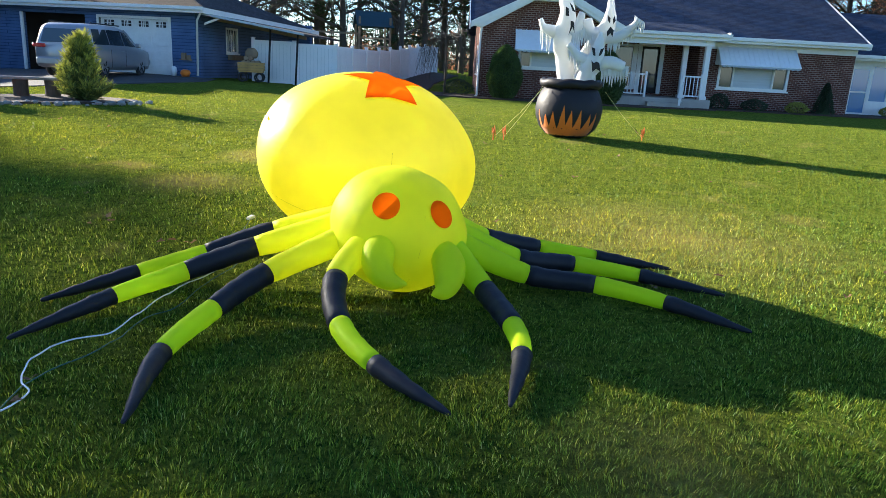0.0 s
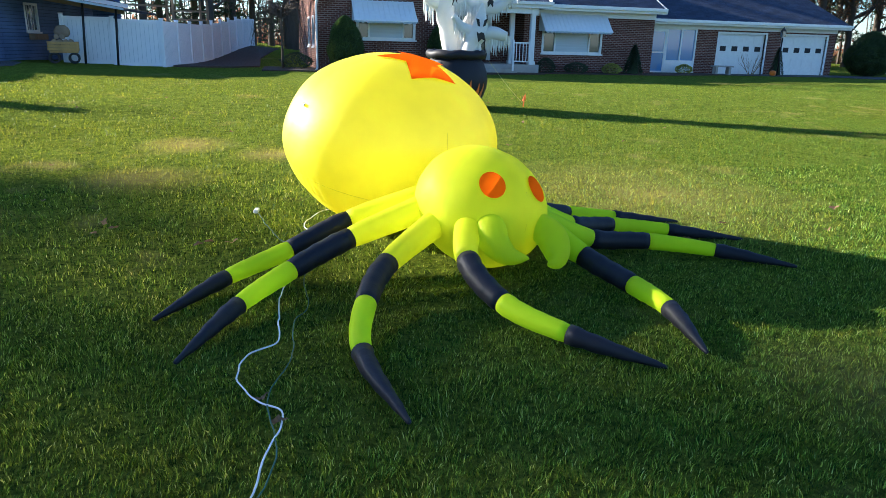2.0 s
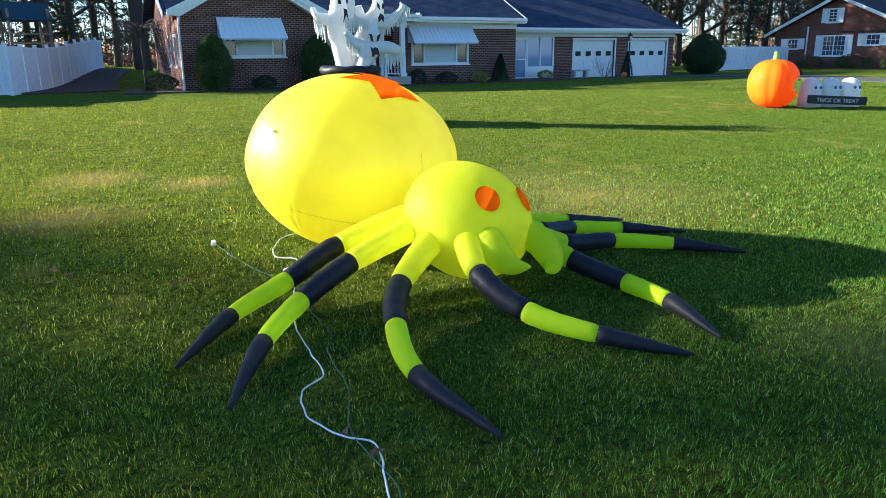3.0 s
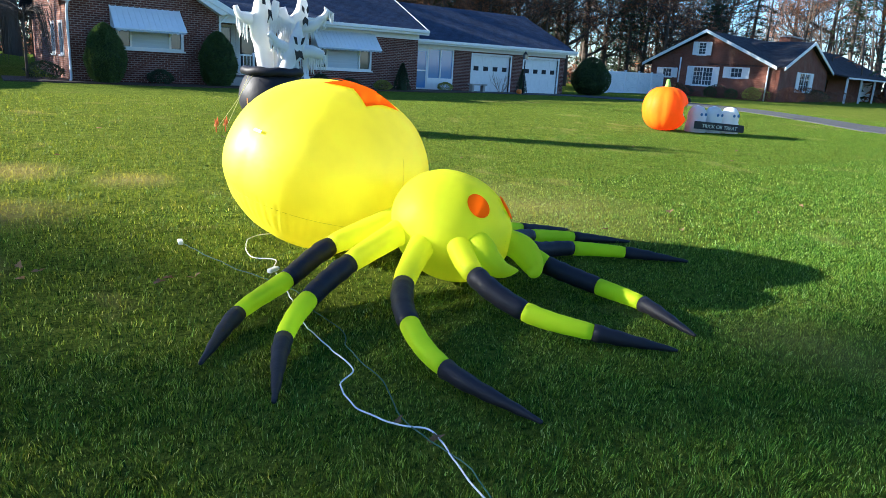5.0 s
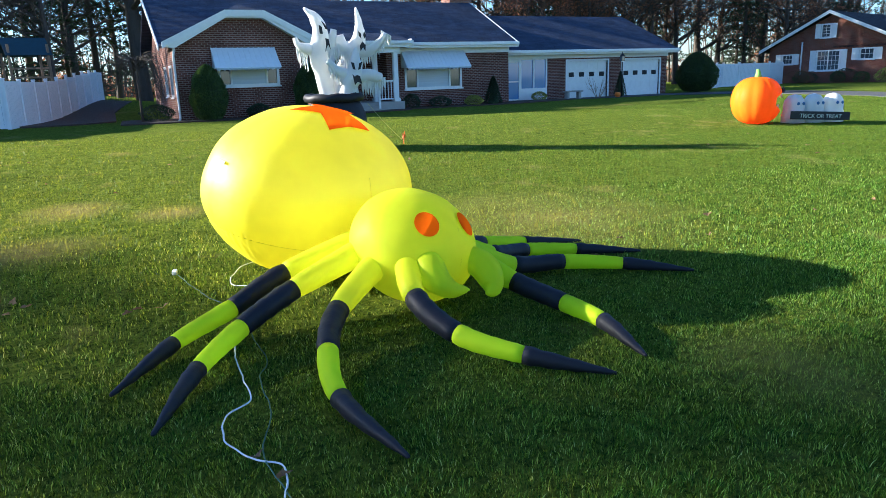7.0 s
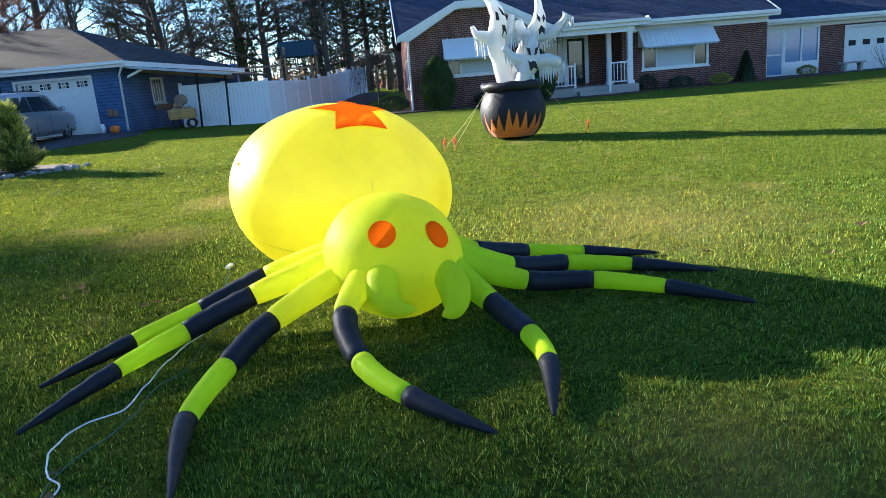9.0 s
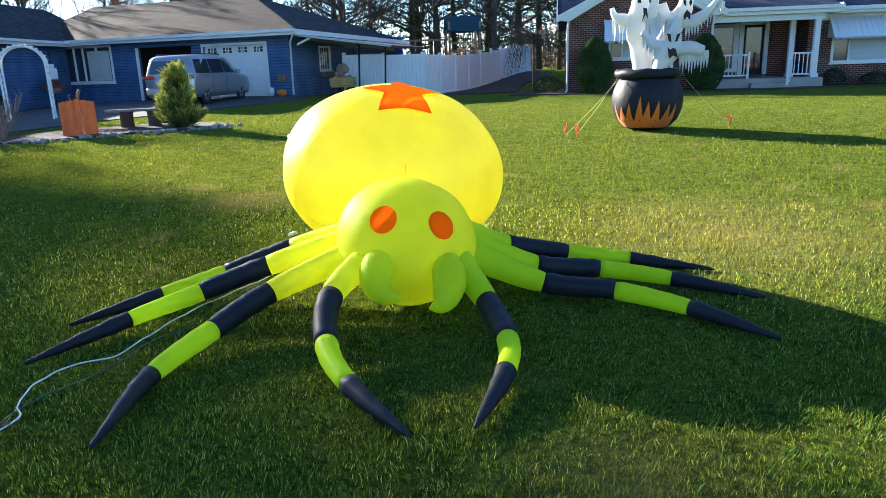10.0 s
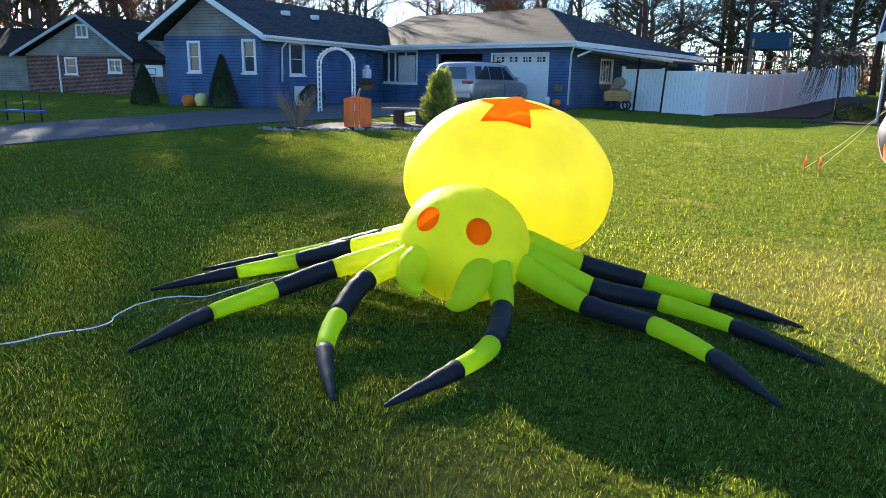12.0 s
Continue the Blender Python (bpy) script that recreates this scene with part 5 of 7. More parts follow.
def build_cauldron():
    X, Y = 2.33, 14.1
    c = thing("inflatable_cauldron", "black inflatable cauldron with flames and three white ghosts", "inflatable", (X, Y, ground_z(X, Y)), -9.5)
    c.scale = (0.935, 0.935, 0.985)
    bm = bmesh.new()
    prof = [(0.05, 0.0), (0.30, 0.0), (0.46, 0.06), (0.60, 0.20), (0.68, 0.40), (0.70, 0.56), (0.675, 0.72), (0.61, 0.88), (0.55, 0.97), (0.53, 1.0)]
    lathe(bm, prof, 40)
    for v in bm.verts:
        a = math.atan2(v.co.y, v.co.x)
        v.co.xy *= 1 + 0.010 * math.cos(a * 8)
    body = part("cauldron_body", bm, M_BLACK, c, smooth=True)
    bm = bmesh.new()
    ring = [(0.58 * math.cos(2 * math.pi * i / 40), 0.58 * math.sin(2 * math.pi * i / 40), 1.06 + 0.012 * math.sin(i * 1.3)) for i in range(41)]
    tube(bm, ring, 0.085, 12, cap=False)
    part("rim", bm, M_BLACK, c, "puffed black rim", smooth=True)
    bm = bmesh.new()
    lathe(bm, [(0.02, 1.02), (0.56, 1.02), (0.56, 1.04), (0.02, 1.05)], 32)
    part("cauldron_top", bm, M_BLACK, c)

    def on_pot(a, z, off=0.006):
        for (r0, z0), (r1, z1) in zip(prof, prof[1:]):
            if z0 <= z <= z1 and z1 > z0:
                r = r0 + (r1 - r0) * (z - z0) / (z1 - z0)
                break
        else:
            r = prof[-1][0]
        r = r * (1 + 0.010 * math.cos(a * 8)) + off
        return (r * math.cos(a), r * math.sin(a), z)

    # flame tongues printed over the front, from a0 to a1 round the pot
    tongues = [(-150, 0.44), (-131, 0.30), (-116, 0.36), (-97, 0.50), (-84, 0.40), (-68, 0.42), (-50, 0.34), (-36, 0.36)]
    bm = bmesh.new()
    steps = 120
    cols = []
    for i in range(steps + 1):
        deg = -158 + 132 * i / steps
        z = 0.20
        for d, hgt in tongues:
            u = deg - d
            t = 1 - (u / 5.0 if u > 0 else -u / 13.0)
            if t > 0:
                z = max(z, 0.20 + (hgt - 0.02) * t ** 1.35)
        low = 0.055
        edge = min(1, min(i, steps - i) / 8)
        z = low + (z - low) * edge
        cols.append([bm.verts.new(on_pot(radians(deg), low + (z - low) * k / 8)) for k in range(9)])
    for p, q in zip(cols, cols[1:]):
        for k in range(8):
            bm.faces.new((p[k], q[k], q[k + 1], p[k + 1]))
    bmesh.ops.remove_doubles(bm, verts=bm.verts, dist=0.0005)
    part("flame_print", bm, M_FLAME, body, "orange flame print", smooth=True)
    # three ghosts; local x runs across the front, local -y faces the lawn
    ghost(c, [(-0.10, 0.02, 1.0), (-0.18, 0.02, 1.5), (-0.27, 0.0, 1.95), (-0.20, -0.03, 2.30), (-0.28, -0.02, 2.62), (-0.52, 0.0, 2.84)], [0.18, 0.19, 0.20, 0.18, 0.13, 0.02],
          [([(-0.28, 0, 1.98), (-0.50, -0.02, 2.05), (-0.68, -0.02, 2.12), (-0.76, -0.02, 2.28)], (0.15, 0.05)), ([(-0.1, 0, 2.0), (0.03, -0.02, 2.2), (0.10, -0.02, 2.42)], (0.15, 0.06))],
          [((-0.74, -0.03, 2.12), (-0.5, -0.03, 1.98), 5, 0.36), ((-0.08, -0.15, 1.95), (0.16, -0.12, 2.05), 5, 0.34)],
          [("ghost_eye", [(-0.25, 2.50), (-0.19, 2.46), (-0.17, 2.32), (-0.24, 2.33)], -0.205), ("ghost_eye", [(-0.19, 2.58), (-0.12, 2.52), (-0.05, 2.40), (-0.11, 2.42)], -0.185), ("ghost_mouth", [(-0.13, 2.24), (-0.06, 2.22), (-0.03, 2.02), (-0.08, 2.12), (-0.15, 1.97), (-0.12, 2.12)], -0.215)])
    ghost(c, [(0.14, 0.12, 1.0), (0.26, 0.12, 1.5), (0.46, 0.10, 1.92), (0.62, 0.06, 2.20), (0.66, 0.04, 2.45), (0.60, 0.03, 2.85)], [0.20, 0.19, 0.19, 0.16, 0.11, 0.02],
          [([(0.55, 0.1, 1.98), (0.82, 0.06, 1.98), (1.06, 0.04, 2.12), (1.22, 0.03, 2.34)], (0.15, 0.05)), ([(0.50, 0.1, 2.0), (0.28, 0.02, 2.05), (0.20, 0.0, 2.30)], (0.18, 0.10))],
          [((0.66, 0.02, 1.92), (1.20, 0.02, 2.26), 10, 0.32), ((1.14, 0.02, 2.34), (1.36, 0.02, 2.22), 5, 0.2), ((0.12, -0.08, 2.10), (0.40, -0.1, 1.95), 6, 0.30)],
          [("ghost_eye", [(0.60, 2.38), (0.66, 2.32), (0.66, 2.22), (0.61, 2.28)], -0.125), ("ghost_eye", [(0.74, 2.38), (0.77, 2.28), (0.73, 2.22), (0.71, 2.30)], -0.10), ("ghost_mouth", [(0.62, 2.08), (0.68, 2.17), (0.75, 2.10), (0.74, 1.98), (0.69, 2.05), (0.63, 1.98)], -0.115)])
    ghost(c, [(0.22, -0.22, 1.0), (0.28, -0.24, 1.25), (0.42, -0.27, 1.50), (0.47, -0.26, 1.74), (0.50, -0.25, 2.06)], [0.19, 0.19, 0.19, 0.14, 0.02],
          [([(0.34, -0.25, 1.46), (0.06, -0.27, 1.62), (-0.13, -0.27, 1.80)], (0.13, 0.06)), ([(0.45, -0.25, 1.44), (0.72, -0.26, 1.50), (1.02, -0.26, 1.42)], (0.14, 0.11))],
          [((0.58, -0.28, 1.36), (1.12, -0.28, 1.38), 10, 0.30), ((-0.12, -0.3, 1.72), (0.2, -0.34, 1.48), 5, 0.26), ((0.24, -0.38, 1.26), (0.48, -0.40, 1.20), 3, 0.14)],
          [("ghost_eye", [(0.34, 1.76), (0.41, 1.74), (0.43, 1.60), (0.38, 1.62)], -0.455), ("ghost_eye", [(0.59, 1.76), (0.52, 1.73), (0.49, 1.60), (0.54, 1.62)], -0.455), ("ghost_mouth", [(0.36, 1.52), (0.41, 1.47), (0.46, 1.50), (0.52, 1.48), (0.56, 1.32), (0.47, 1.37), (0.40, 1.30)], -0.462)])
    return c


cauldron = build_cauldron()


def tether(start, end, stake_ob=True):
    s, e = Vector(start), Vector(end)
    e.z = ground_z(e.x, e.y)
    t = thing("tether_line", "thin yellow tether tied to an orange ground stake", "rope", tuple(e), group="cauldron tethers")
    pipe("cord", t, [s - e, (s - e) * 0.5 - Vector((0, 0, 0.01)), Vector((0, 0, 0.05))], 0.004, M_ROPE, seg=5)
    bm = bmesh.new()
    tube(bm, [(0, 0, -0.05), (0, 0, 0.16), (0.015, 0, 0.20), (0.035, 0, 0.19)], 0.010, 8)
    part("stake", bm, M_ORANGE_WOOD, t, "orange plastic stake", smooth=True)
    bm = bmesh.new()
    for k in range(4):
        a = k * 1.7
        poly(bm, [(0, 0, 0.2), (0.035 * math.cos(a), 0.035 * math.sin(a), 0.16 + 0.04 * k), (0.05 * math.cos(a + 0.5), 0.05 * math.sin(a + 0.5), 0.05 + 0.03 * k)])
    part("flag", bm, M_ORANGE_WOOD, t, "orange marker ribbon")
    return t


tether((1.75, 13.85, 1.2), (1.0, 13.05, 0))
tether((1.77, 13.7, 1.2), (0.8, 12.95, 0))
tether((2.99, 13.95, 1.15), (3.85, 14.1, 0))


# ---- inflatable pumpkin that chases three ghosts ----
def build_pumpkin():
    X, Y = 13.0, 12.6
    p = thing("inflatable_pumpkin", "orange inflatable jack-o'-lantern with open mouth and green stem", "inflatable", (X, Y, ground_z(X, Y)), -24)
    p.scale = (0.93, 0.93, 0.93)
    bm = bmesh.new()
    R, H = 0.66, 1.26
    seg, rows = 64, 28
    grid = []
    for j in range(rows + 1):
        t = j / rows
        z = H * (0.5 - 0.5 * math.cos(math.pi * t))
        r = R * math.sin(math.pi * min(max(t, 0.0), 1.0)) ** 0.72
        row = []
        for i in range(seg):
            a = 2 * math.pi * i / seg
            rr = r * (1 - 0.055 * (1 - abs(math.cos(a * 5))) ** 2)
            # open mouth towards local +x
            d = max(0.0, math.cos(a)) ** 2.5
            jaw = math.exp(-((z - 0.60) / 0.17) ** 4)
            rr *= 1 - 0.50 * d * jaw
            row.append(bm.verts.new((rr * math.cos(a), rr * math.sin(a), z + (0.03 if j == 0 else 0))))
        grid.append(row)
    for a, b in zip(grid, grid[1:]):
        for i in range(seg):
            bm.faces.new((a[i], a[(i + 1) % seg], b[(i + 1) % seg], b[i]))
    bmesh.ops.remove_doubles(bm, verts=bm.verts, dist=0.001)
    body = part("pumpkin_body", bm, M_PUMPKIN, p, smooth=True)
    bm = bmesh.new()
    tube(bm, [(0, 0, H - 0.06), (0, 0.0, H + 0.08), (-0.02, 0, H + 0.2)], [0.11, 0.07, 0.045], 12)
    part("stem", bm, M_STEM, p, "green stem", smooth=True)
    for s in (-1, 1):
        bm = slab([(0.60, s * 0.22 - 0.05, 0.86), (0.60, s * 0.22 + 0.07, 0.84), (0.58, s * 0.22, 0.98)], 0.05, (1, 0, 0))
        part("eye", bm, M_INK, p)
    for y, z, d in ((-0.2, 0.78, -1), (0.05, 0.79, -1), (-0.05, 0.42, 1), (0.2, 0.43, 1)):
        part("tooth", slab([(0.56, y - 0.04, z), (0.56, y + 0.04, z), (0.58, y, z + d * 0.09)], 0.03, (1, 0, 0)), M_WHITE_NYLON, p)
    part("mouth", slab([(0.28, -0.30, 0.52), (0.40, 0, 0.46), (0.40, -0.02, 0.74), (0.28, -0.3, 0.68)], 0.01, (0, -1, 0)), M_INK, p)
    return p


build_pumpkin()


def build_ghost_banner():
    X, Y = 14.28, 11.95
    b = thing("inflatable_ghost_row", "three white inflatable ghosts holding a black lettered banner", "inflatable", (X, Y, ground_z(X, Y)), -24)
    b.scale = (0.93, 0.93, 0.93)
    for k, x in enumerate((-0.52, 0.02, 0.56)):
        bm = bmesh.new()
        lathe(bm, [(0.05, 0.0), (0.30, 0.02), (0.31, 0.22), (0.265, 0.36), (0.275, 0.48), (0.25, 0.62), (0.16, 0.75), (0.02, 0.79)], 24, pose(x, 0.0, 0.0, 0, 0, 0))
        g = part("ghost", bm, M_WHITE_NYLON, b, smooth=True)
        for dx in (-0.02, 0.13):
            bm = bmesh.new()
            blob(bm, (x + dx, -0.262 + 0.02 * (dx > 0.1), 0.54), (0.04, 0.02, 0.045), 12, 8)
            part("ghost_eye", bm, M_BLUE_EYE, g, smooth=True)
    bn = part("banner", slab([(-0.78, -0.36, 0.14), (0.86, -0.36, 0.06), (0.86, -0.36, 0.28), (-0.78, -0.36, 0.36)], 0.03, (0, 1, 0)), M_INK, b, "black banner with pale letters")
    cu = bpy.data.curves.new("lettering", "FONT")
    cu.body, cu.size, cu.extrude, cu.align_x = "TRICK OR TREAT", 0.150, 0.004, "CENTER"
    cu.materials.append(M_LETTER)
    lt = new("lettering", cu)
    lt.parent = bn
    lt.matrix_basis = pose(0.04, -0.366, 0.150, 90, 2.8, 0)
    return b


build_ghost_banner()

# ---- trees ----
def mesh_of(name, V, F, material, smooth=False):
    me = bpy.data.meshes.new(name)
    me.from_pydata(V, [], F)
    me.materials.append(material)
    if smooth:
        me.polygons.foreach_set("use_smooth", [True] * len(me.polygons))
    return me


def limb(V, F, p, d, L, r0, r1, sides, segs, rnd, wob, lift=0.0):
    """Appends a bent tapered limb; returns its points."""
    pts = []
    base = len(V)
    p, d = Vector(p), Vector(d).normalized()
    for i in range(segs + 1):
        pts.append((p.copy(), d.copy(), r0 + (r1 - r0) * i / segs))
        s = d.orthogonal().normalized()
        u = d.cross(s)
        r = pts[-1][2]
        for k in range(sides):
            a = 2 * math.pi * k / sides
            V.append(tuple(p + s * r * math.cos(a) + u * r * math.sin(a)))
        p = p + d * (L / segs)
        d = (d + Vector((rnd.uniform(-wob, wob), rnd.uniform(-wob, wob), rnd.uniform(-wob, wob) + lift))).normalized()
    for i in range(segs):
        for k in range(sides):
            a, b = base + i * sides, base + (i + 1) * sides
            F.append((a + k, a + (k + 1) % sides, b + (k + 1) % sides, b + k))
    return pts


def broadleaf(seed, H, leaves, first=0.22, spread=1.0):
    """Meshes of a bare or rust-leaved tree: trunk with limbs, and the crown of twigs and dry leaves."""
    rnd = random.Random(seed)
    V, F, TV, TF, LV, LF = [], [], [], [], [], []
    r = H * 0.017
    trunk = limb(V, F, (0, 0, -0.2), (rnd.uniform(-0.05, 0.05), rnd.uniform(-0.05, 0.05), 1), H * 0.92, r * 1.15, r * 0.12, 8, 14, rnd, 0.05, 0.03)
    ends = []
    for i in range(3, len(trunk)):
        f = i / (len(trunk) - 1)
        if f < first:
            continue
        for _ in range(3 if f > 0.4 else 2):
            p, d, rr = trunk[i]
            a = rnd.uniform(0, 6.283)
            out = Vector((math.cos(a), math.sin(a), rnd.uniform(0.15, 0.8)))
            L = H * rnd.uniform(0.2, 0.36) * (1.15 - 0.7 * f) * spread
            b = limb(V, F, p, out, L, rr * rnd.uniform(0.4, 0.6), 0.03, 5, 6, rnd, 0.22, 0.06)
            for q, e, r2 in b[2:]:
                for _ in range(2):
                    o2 = (e + Vector((rnd.uniform(-1, 1), rnd.uniform(-1, 1), rnd.uniform(-0.3, 0.8)))).normalized()
                    c = limb(TV, TF, q, o2, L * rnd.uniform(0.25, 0.45), max(0.026, r2 * 0.6), 0.014, 3, 4, rnd, 0.25, 0.05)
                    for q3, e3, r3 in c[1:]:
                        o3 = (e3 + Vector((rnd.uniform(-1, 1), rnd.uniform(-1, 1), rnd.uniform(-0.4, 0.7)))).normalized()
                        t = limb(TV, TF, q3, o3, L * rnd.uniform(0.12, 0.22), 0.017, 0.008, 3, 1, rnd, 0.3, 0.05)
                        ends.append(t[1][0])
                        ends.append((t[0][0] + t[1][0]) / 2)
                        for _ in range(3):
                            rnd.random()
    if leaves:
        for p in ends:
            for _ in range(leaves):
                if rnd.random() < 0.72:
                    c = p + Vector((rnd.gauss(0, 0.16), rnd.gauss(0, 0.16), rnd.gauss(-0.05, 0.16)))
                    s = rnd.uniform(0.05, 0.10)
                    a = Vector((rnd.uniform(-1, 1), rnd.uniform(-1, 1), rnd.uniform(-1, 1))).normalized() * s
                    b = a.orthogonal().normalized() * s * 0.7
                    n = len(LV)
                    LV.extend([tuple(c - a), tuple(c + b), tuple(c + a), tuple(c - b)])
                    LF.append((n, n + 1, n + 2, n + 3))
    return mesh_of("trunk", V, F, M_BARK, True), mesh_of("branchwork", TV, TF, M_BARK), mesh_of("crown", LV, LF, M_RUST) if leaves else None


def conifer(seed, H, bare=0.18, width=0.2):
    rnd = random.Random(seed)
    V, F, LV, LF = [], [], [], []
    r = H * 0.014
    trunk = limb(V, F, (0, 0, -0.2), (0, 0, 1), H, r, 0.03, 8, 16, rnd, 0.02, 0.02)
    z = H * bare
    while z < H * 0.97:
        f = z / H
        L = H * width * (1.05 - f) * rnd.uniform(0.7, 1.15) + 0.3
        n = rnd.randint(4, 6)
        for k in range(n):
            a = 6.283 * k / n + rnd.uniform(-0.5, 0.5)
            d = Vector((math.cos(a), math.sin(a), rnd.uniform(-0.25, 0.2)))
            b = limb(V, F, (0, 0, z), d, L, 0.05 * (1.2 - f), 0.012, 4, 5, rnd, 0.10, -0.01)
            for q, e, _ in b[1:]:
                for _ in range(4):
                    c = q + Vector((rnd.gauss(0, 0.22), rnd.gauss(0, 0.22), rnd.gauss(0.02, 0.10)))
                    for _ in range(4):
                        dd = Vector((rnd.uniform(-1, 1), rnd.uniform(-1, 1), rnd.uniform(-0.7, 0.5))).normalized() * rnd.uniform(0.16, 0.34)
                        s = dd.orthogonal().normalized() * 0.045
                        i = len(LV)
                        LV.extend([tuple(c - s), tuple(c + s), tuple(c + dd)])
                        LF.append((i, i + 1, i + 2))
        z += rnd.uniform(0.4, 0.75) * H / 16
    return mesh_of("trunk", V, F, M_BARK, True), mesh_of("crown", LV, LF, M_NEEDLE)


def plant(name, label, category, meshes, at, rz, scale, group):
    t = new(name)
    t.matrix_basis = pose(*at, 0, 0, rz) @ Matrix.Diagonal((scale, scale, scale, 1))
    tagged(t, label, category, group)
    for me in meshes:
        if me:
            o = new(me.name.split(".")[0], me)
            o.parent = t
    return t


BARE = [broadleaf(11, 17, 0, 0.10, 1.2), broadleaf(12, 19, 0, 0.2), broadleaf(13, 15, 0, 0.08, 1.3)]
RUST = [broadleaf(21, 17, 2, 0.16, 1.1), broadleaf(22, 15, 3, 0.14, 1.2)]
DENSE = [broadleaf(23, 17, 5, 0.16, 1.0)]
PINE = [conifer(31, 18, 0.16, 0.20), conifer(32, 15, 0.10, 0.22), conifer(33, 20, 0.25, 0.18)]


def wood(rows, kind, label, group):
    for i, (x, y, s) in enumerate(rows):
        src = {"bare": BARE, "rust": RUST, "pine": PINE, "dense": DENSE}[kind]
        plant({"bare": "bare_tree", "rust": "oak_tree", "pine": "pine_tree", "dense": "oak_tree"}[kind], label, "tree", src[i % len(src)], (x, y, ground_z(x, y)), (i * 77) % 360, s, group)


wood([(-26, 52, 1), (-21, 47, 0.9), (-17, 56, 1.1), (-14, 49, 0.95), (-11, 60, 1), (-8, 52, 1.05), (-5.5, 63, 1), (-2.5, 58, 0.9), (0.6, 66, 1.05), (-31, 58, 1.1), (-52.2, 61.4, 1), (3, 54, 1.1), (-19, 66, 1), (-24, 61, 0.95), (9, 62, 1), (15, 60, 1), (21, 66, 1.1), (-3.8, 50, 0.8), (-58.1, 56.5, 1)],
     "bare", "tall bare deciduous tree with dark branches behind the houses", "wood behind the houses")
wood([(-7.5, 57, 1), (-4.5, 55, 0.95), (-1, 60, 1.05), (-10.5, 55, 0.9), (1.6, 58, 0.9), (-12, 64, 1), (33, 54, 1), (37, 60, 1.05), (41, 55, 0.95), (46, 62, 1), (52, 58, 1.05), (60, 60, 1), (68, 54, 1), (30, 62, 1), (75, 48, 0.95), (25, 58, 0.9), (-33, 64, 1), (-54.1, 62.3, 0.85), (56, 50, 0.9), (64, 46, 0.95), (95, 46, 1.2)],
     "pine", "tall dark pine with ragged branches and bare lower trunk", "pines behind the houses")
wood([(27, 51, 0.9), (31, 48, 0.95), (35, 50, 1), (39, 47, 0.85), (44, 50, 1), (49, 52, 1.05), (55, 55, 1), (61, 52, 1), (67, 48, 1), (74, 56, 1), (23, 55, 0.9), (94, 52, 1.25), (18, 54, 0.85), (36.5, 56, 1), (47, 57, 1), (58, 47, 0.95), (97, 50, 1.3)],
     "rust", "oak holding rust-brown autumn leaves", "oaks behind the red house")
wood([(28.5, 47, 0.85), (34, 46, 0.8), (38, 51, 0.9), (43, 54, 0.95), (51, 56, 1), (59, 56, 1), (66, 53, 0.95), (32, 56, 1), (22, 50, 0.8), (72, 50, 0.95), (40, 59, 1.05), (104, 46, 1.3), (99, 56, 1.3)],
     "dense", "oak thick with rust-brown leaves behind the red house", "oaks behind the red house")
wood([(30, 52, 0.9), (36, 53, 1), (45, 58, 1), (54, 60, 1.05), (63, 57, 1), (26.5, 54, 0.95), (70, 60, 1.05), (-3, 62, 1), (-15, 60, 0.95), (-20, 59, 0.9)],
     "pine", "tall dark pine with ragged branches and bare lower trunk", "pines behind the houses")
wood([(-57.2, 30.4, 1.4), (-61.1, 29.2, 1.4), (-65.7, 36.9, 1.45), (-61.4, 50.1, 1.0), (-53, 51.5, 0.9), (-66, 55, 1.0), (-68, 26, 1.1), (-59.3, 54.7, 0.8)],
     "rust", "oak with thinning orange-brown leaves beyond the grey house", "oaks by the grey house")
# tall oaks whose shade falls on the lawn round the spider
for x, y, size, rz, meshes in ((-51.0, 37.3, 1.09, 356, DENSE[0]), (-56.2, 30.1, 1.64, 38, RUST[1]), (-53.7, 34.3, 0.92, 172, RUST[0]), (-55.8, 27.7, 1.45, 255, RUST[1]), (-66.8, 44.6, 1.79, 6, DENSE[0]), (-58.0, 37.7, 1.9, 350, RUST[1])):
    plant("oak_tree", "large oak still full of orange-brown leaves beyond the grey house", "tree", meshes, (x, y, ground_z(x, y)), rz, size, "oaks by the grey house")
wood([(-60.3, 49.8, 1.0), (-57.2, 31.7, 1.4), (-63.7, 33, 1.4), (-36.5, 29.0, 0.55), (-60, 45, 1.1)],
     "bare", "bare deciduous tree beyond the blue house", "bare trees by the grey house")
wood([(-30, 38, 0.56), (-22, 43, 0.6), (-34, 36.5, 0.5), (-17, 44, 0.55), (-28, 45, 0.6), (-13, 46, 0.55), (-37, 34, 0.5), (-33, 42, 0.6)],
     "bare", "low bare tree behind the blue house", "low trees behind the blue house")
wood([(-26, 40, 0.55), (-24, 45, 0.6), (-36, 38, 0.55), (-19.5, 41, 0.5)],
     "rust", "low oak holding rust-brown leaves behind the blue house", "low oaks behind the blue house")


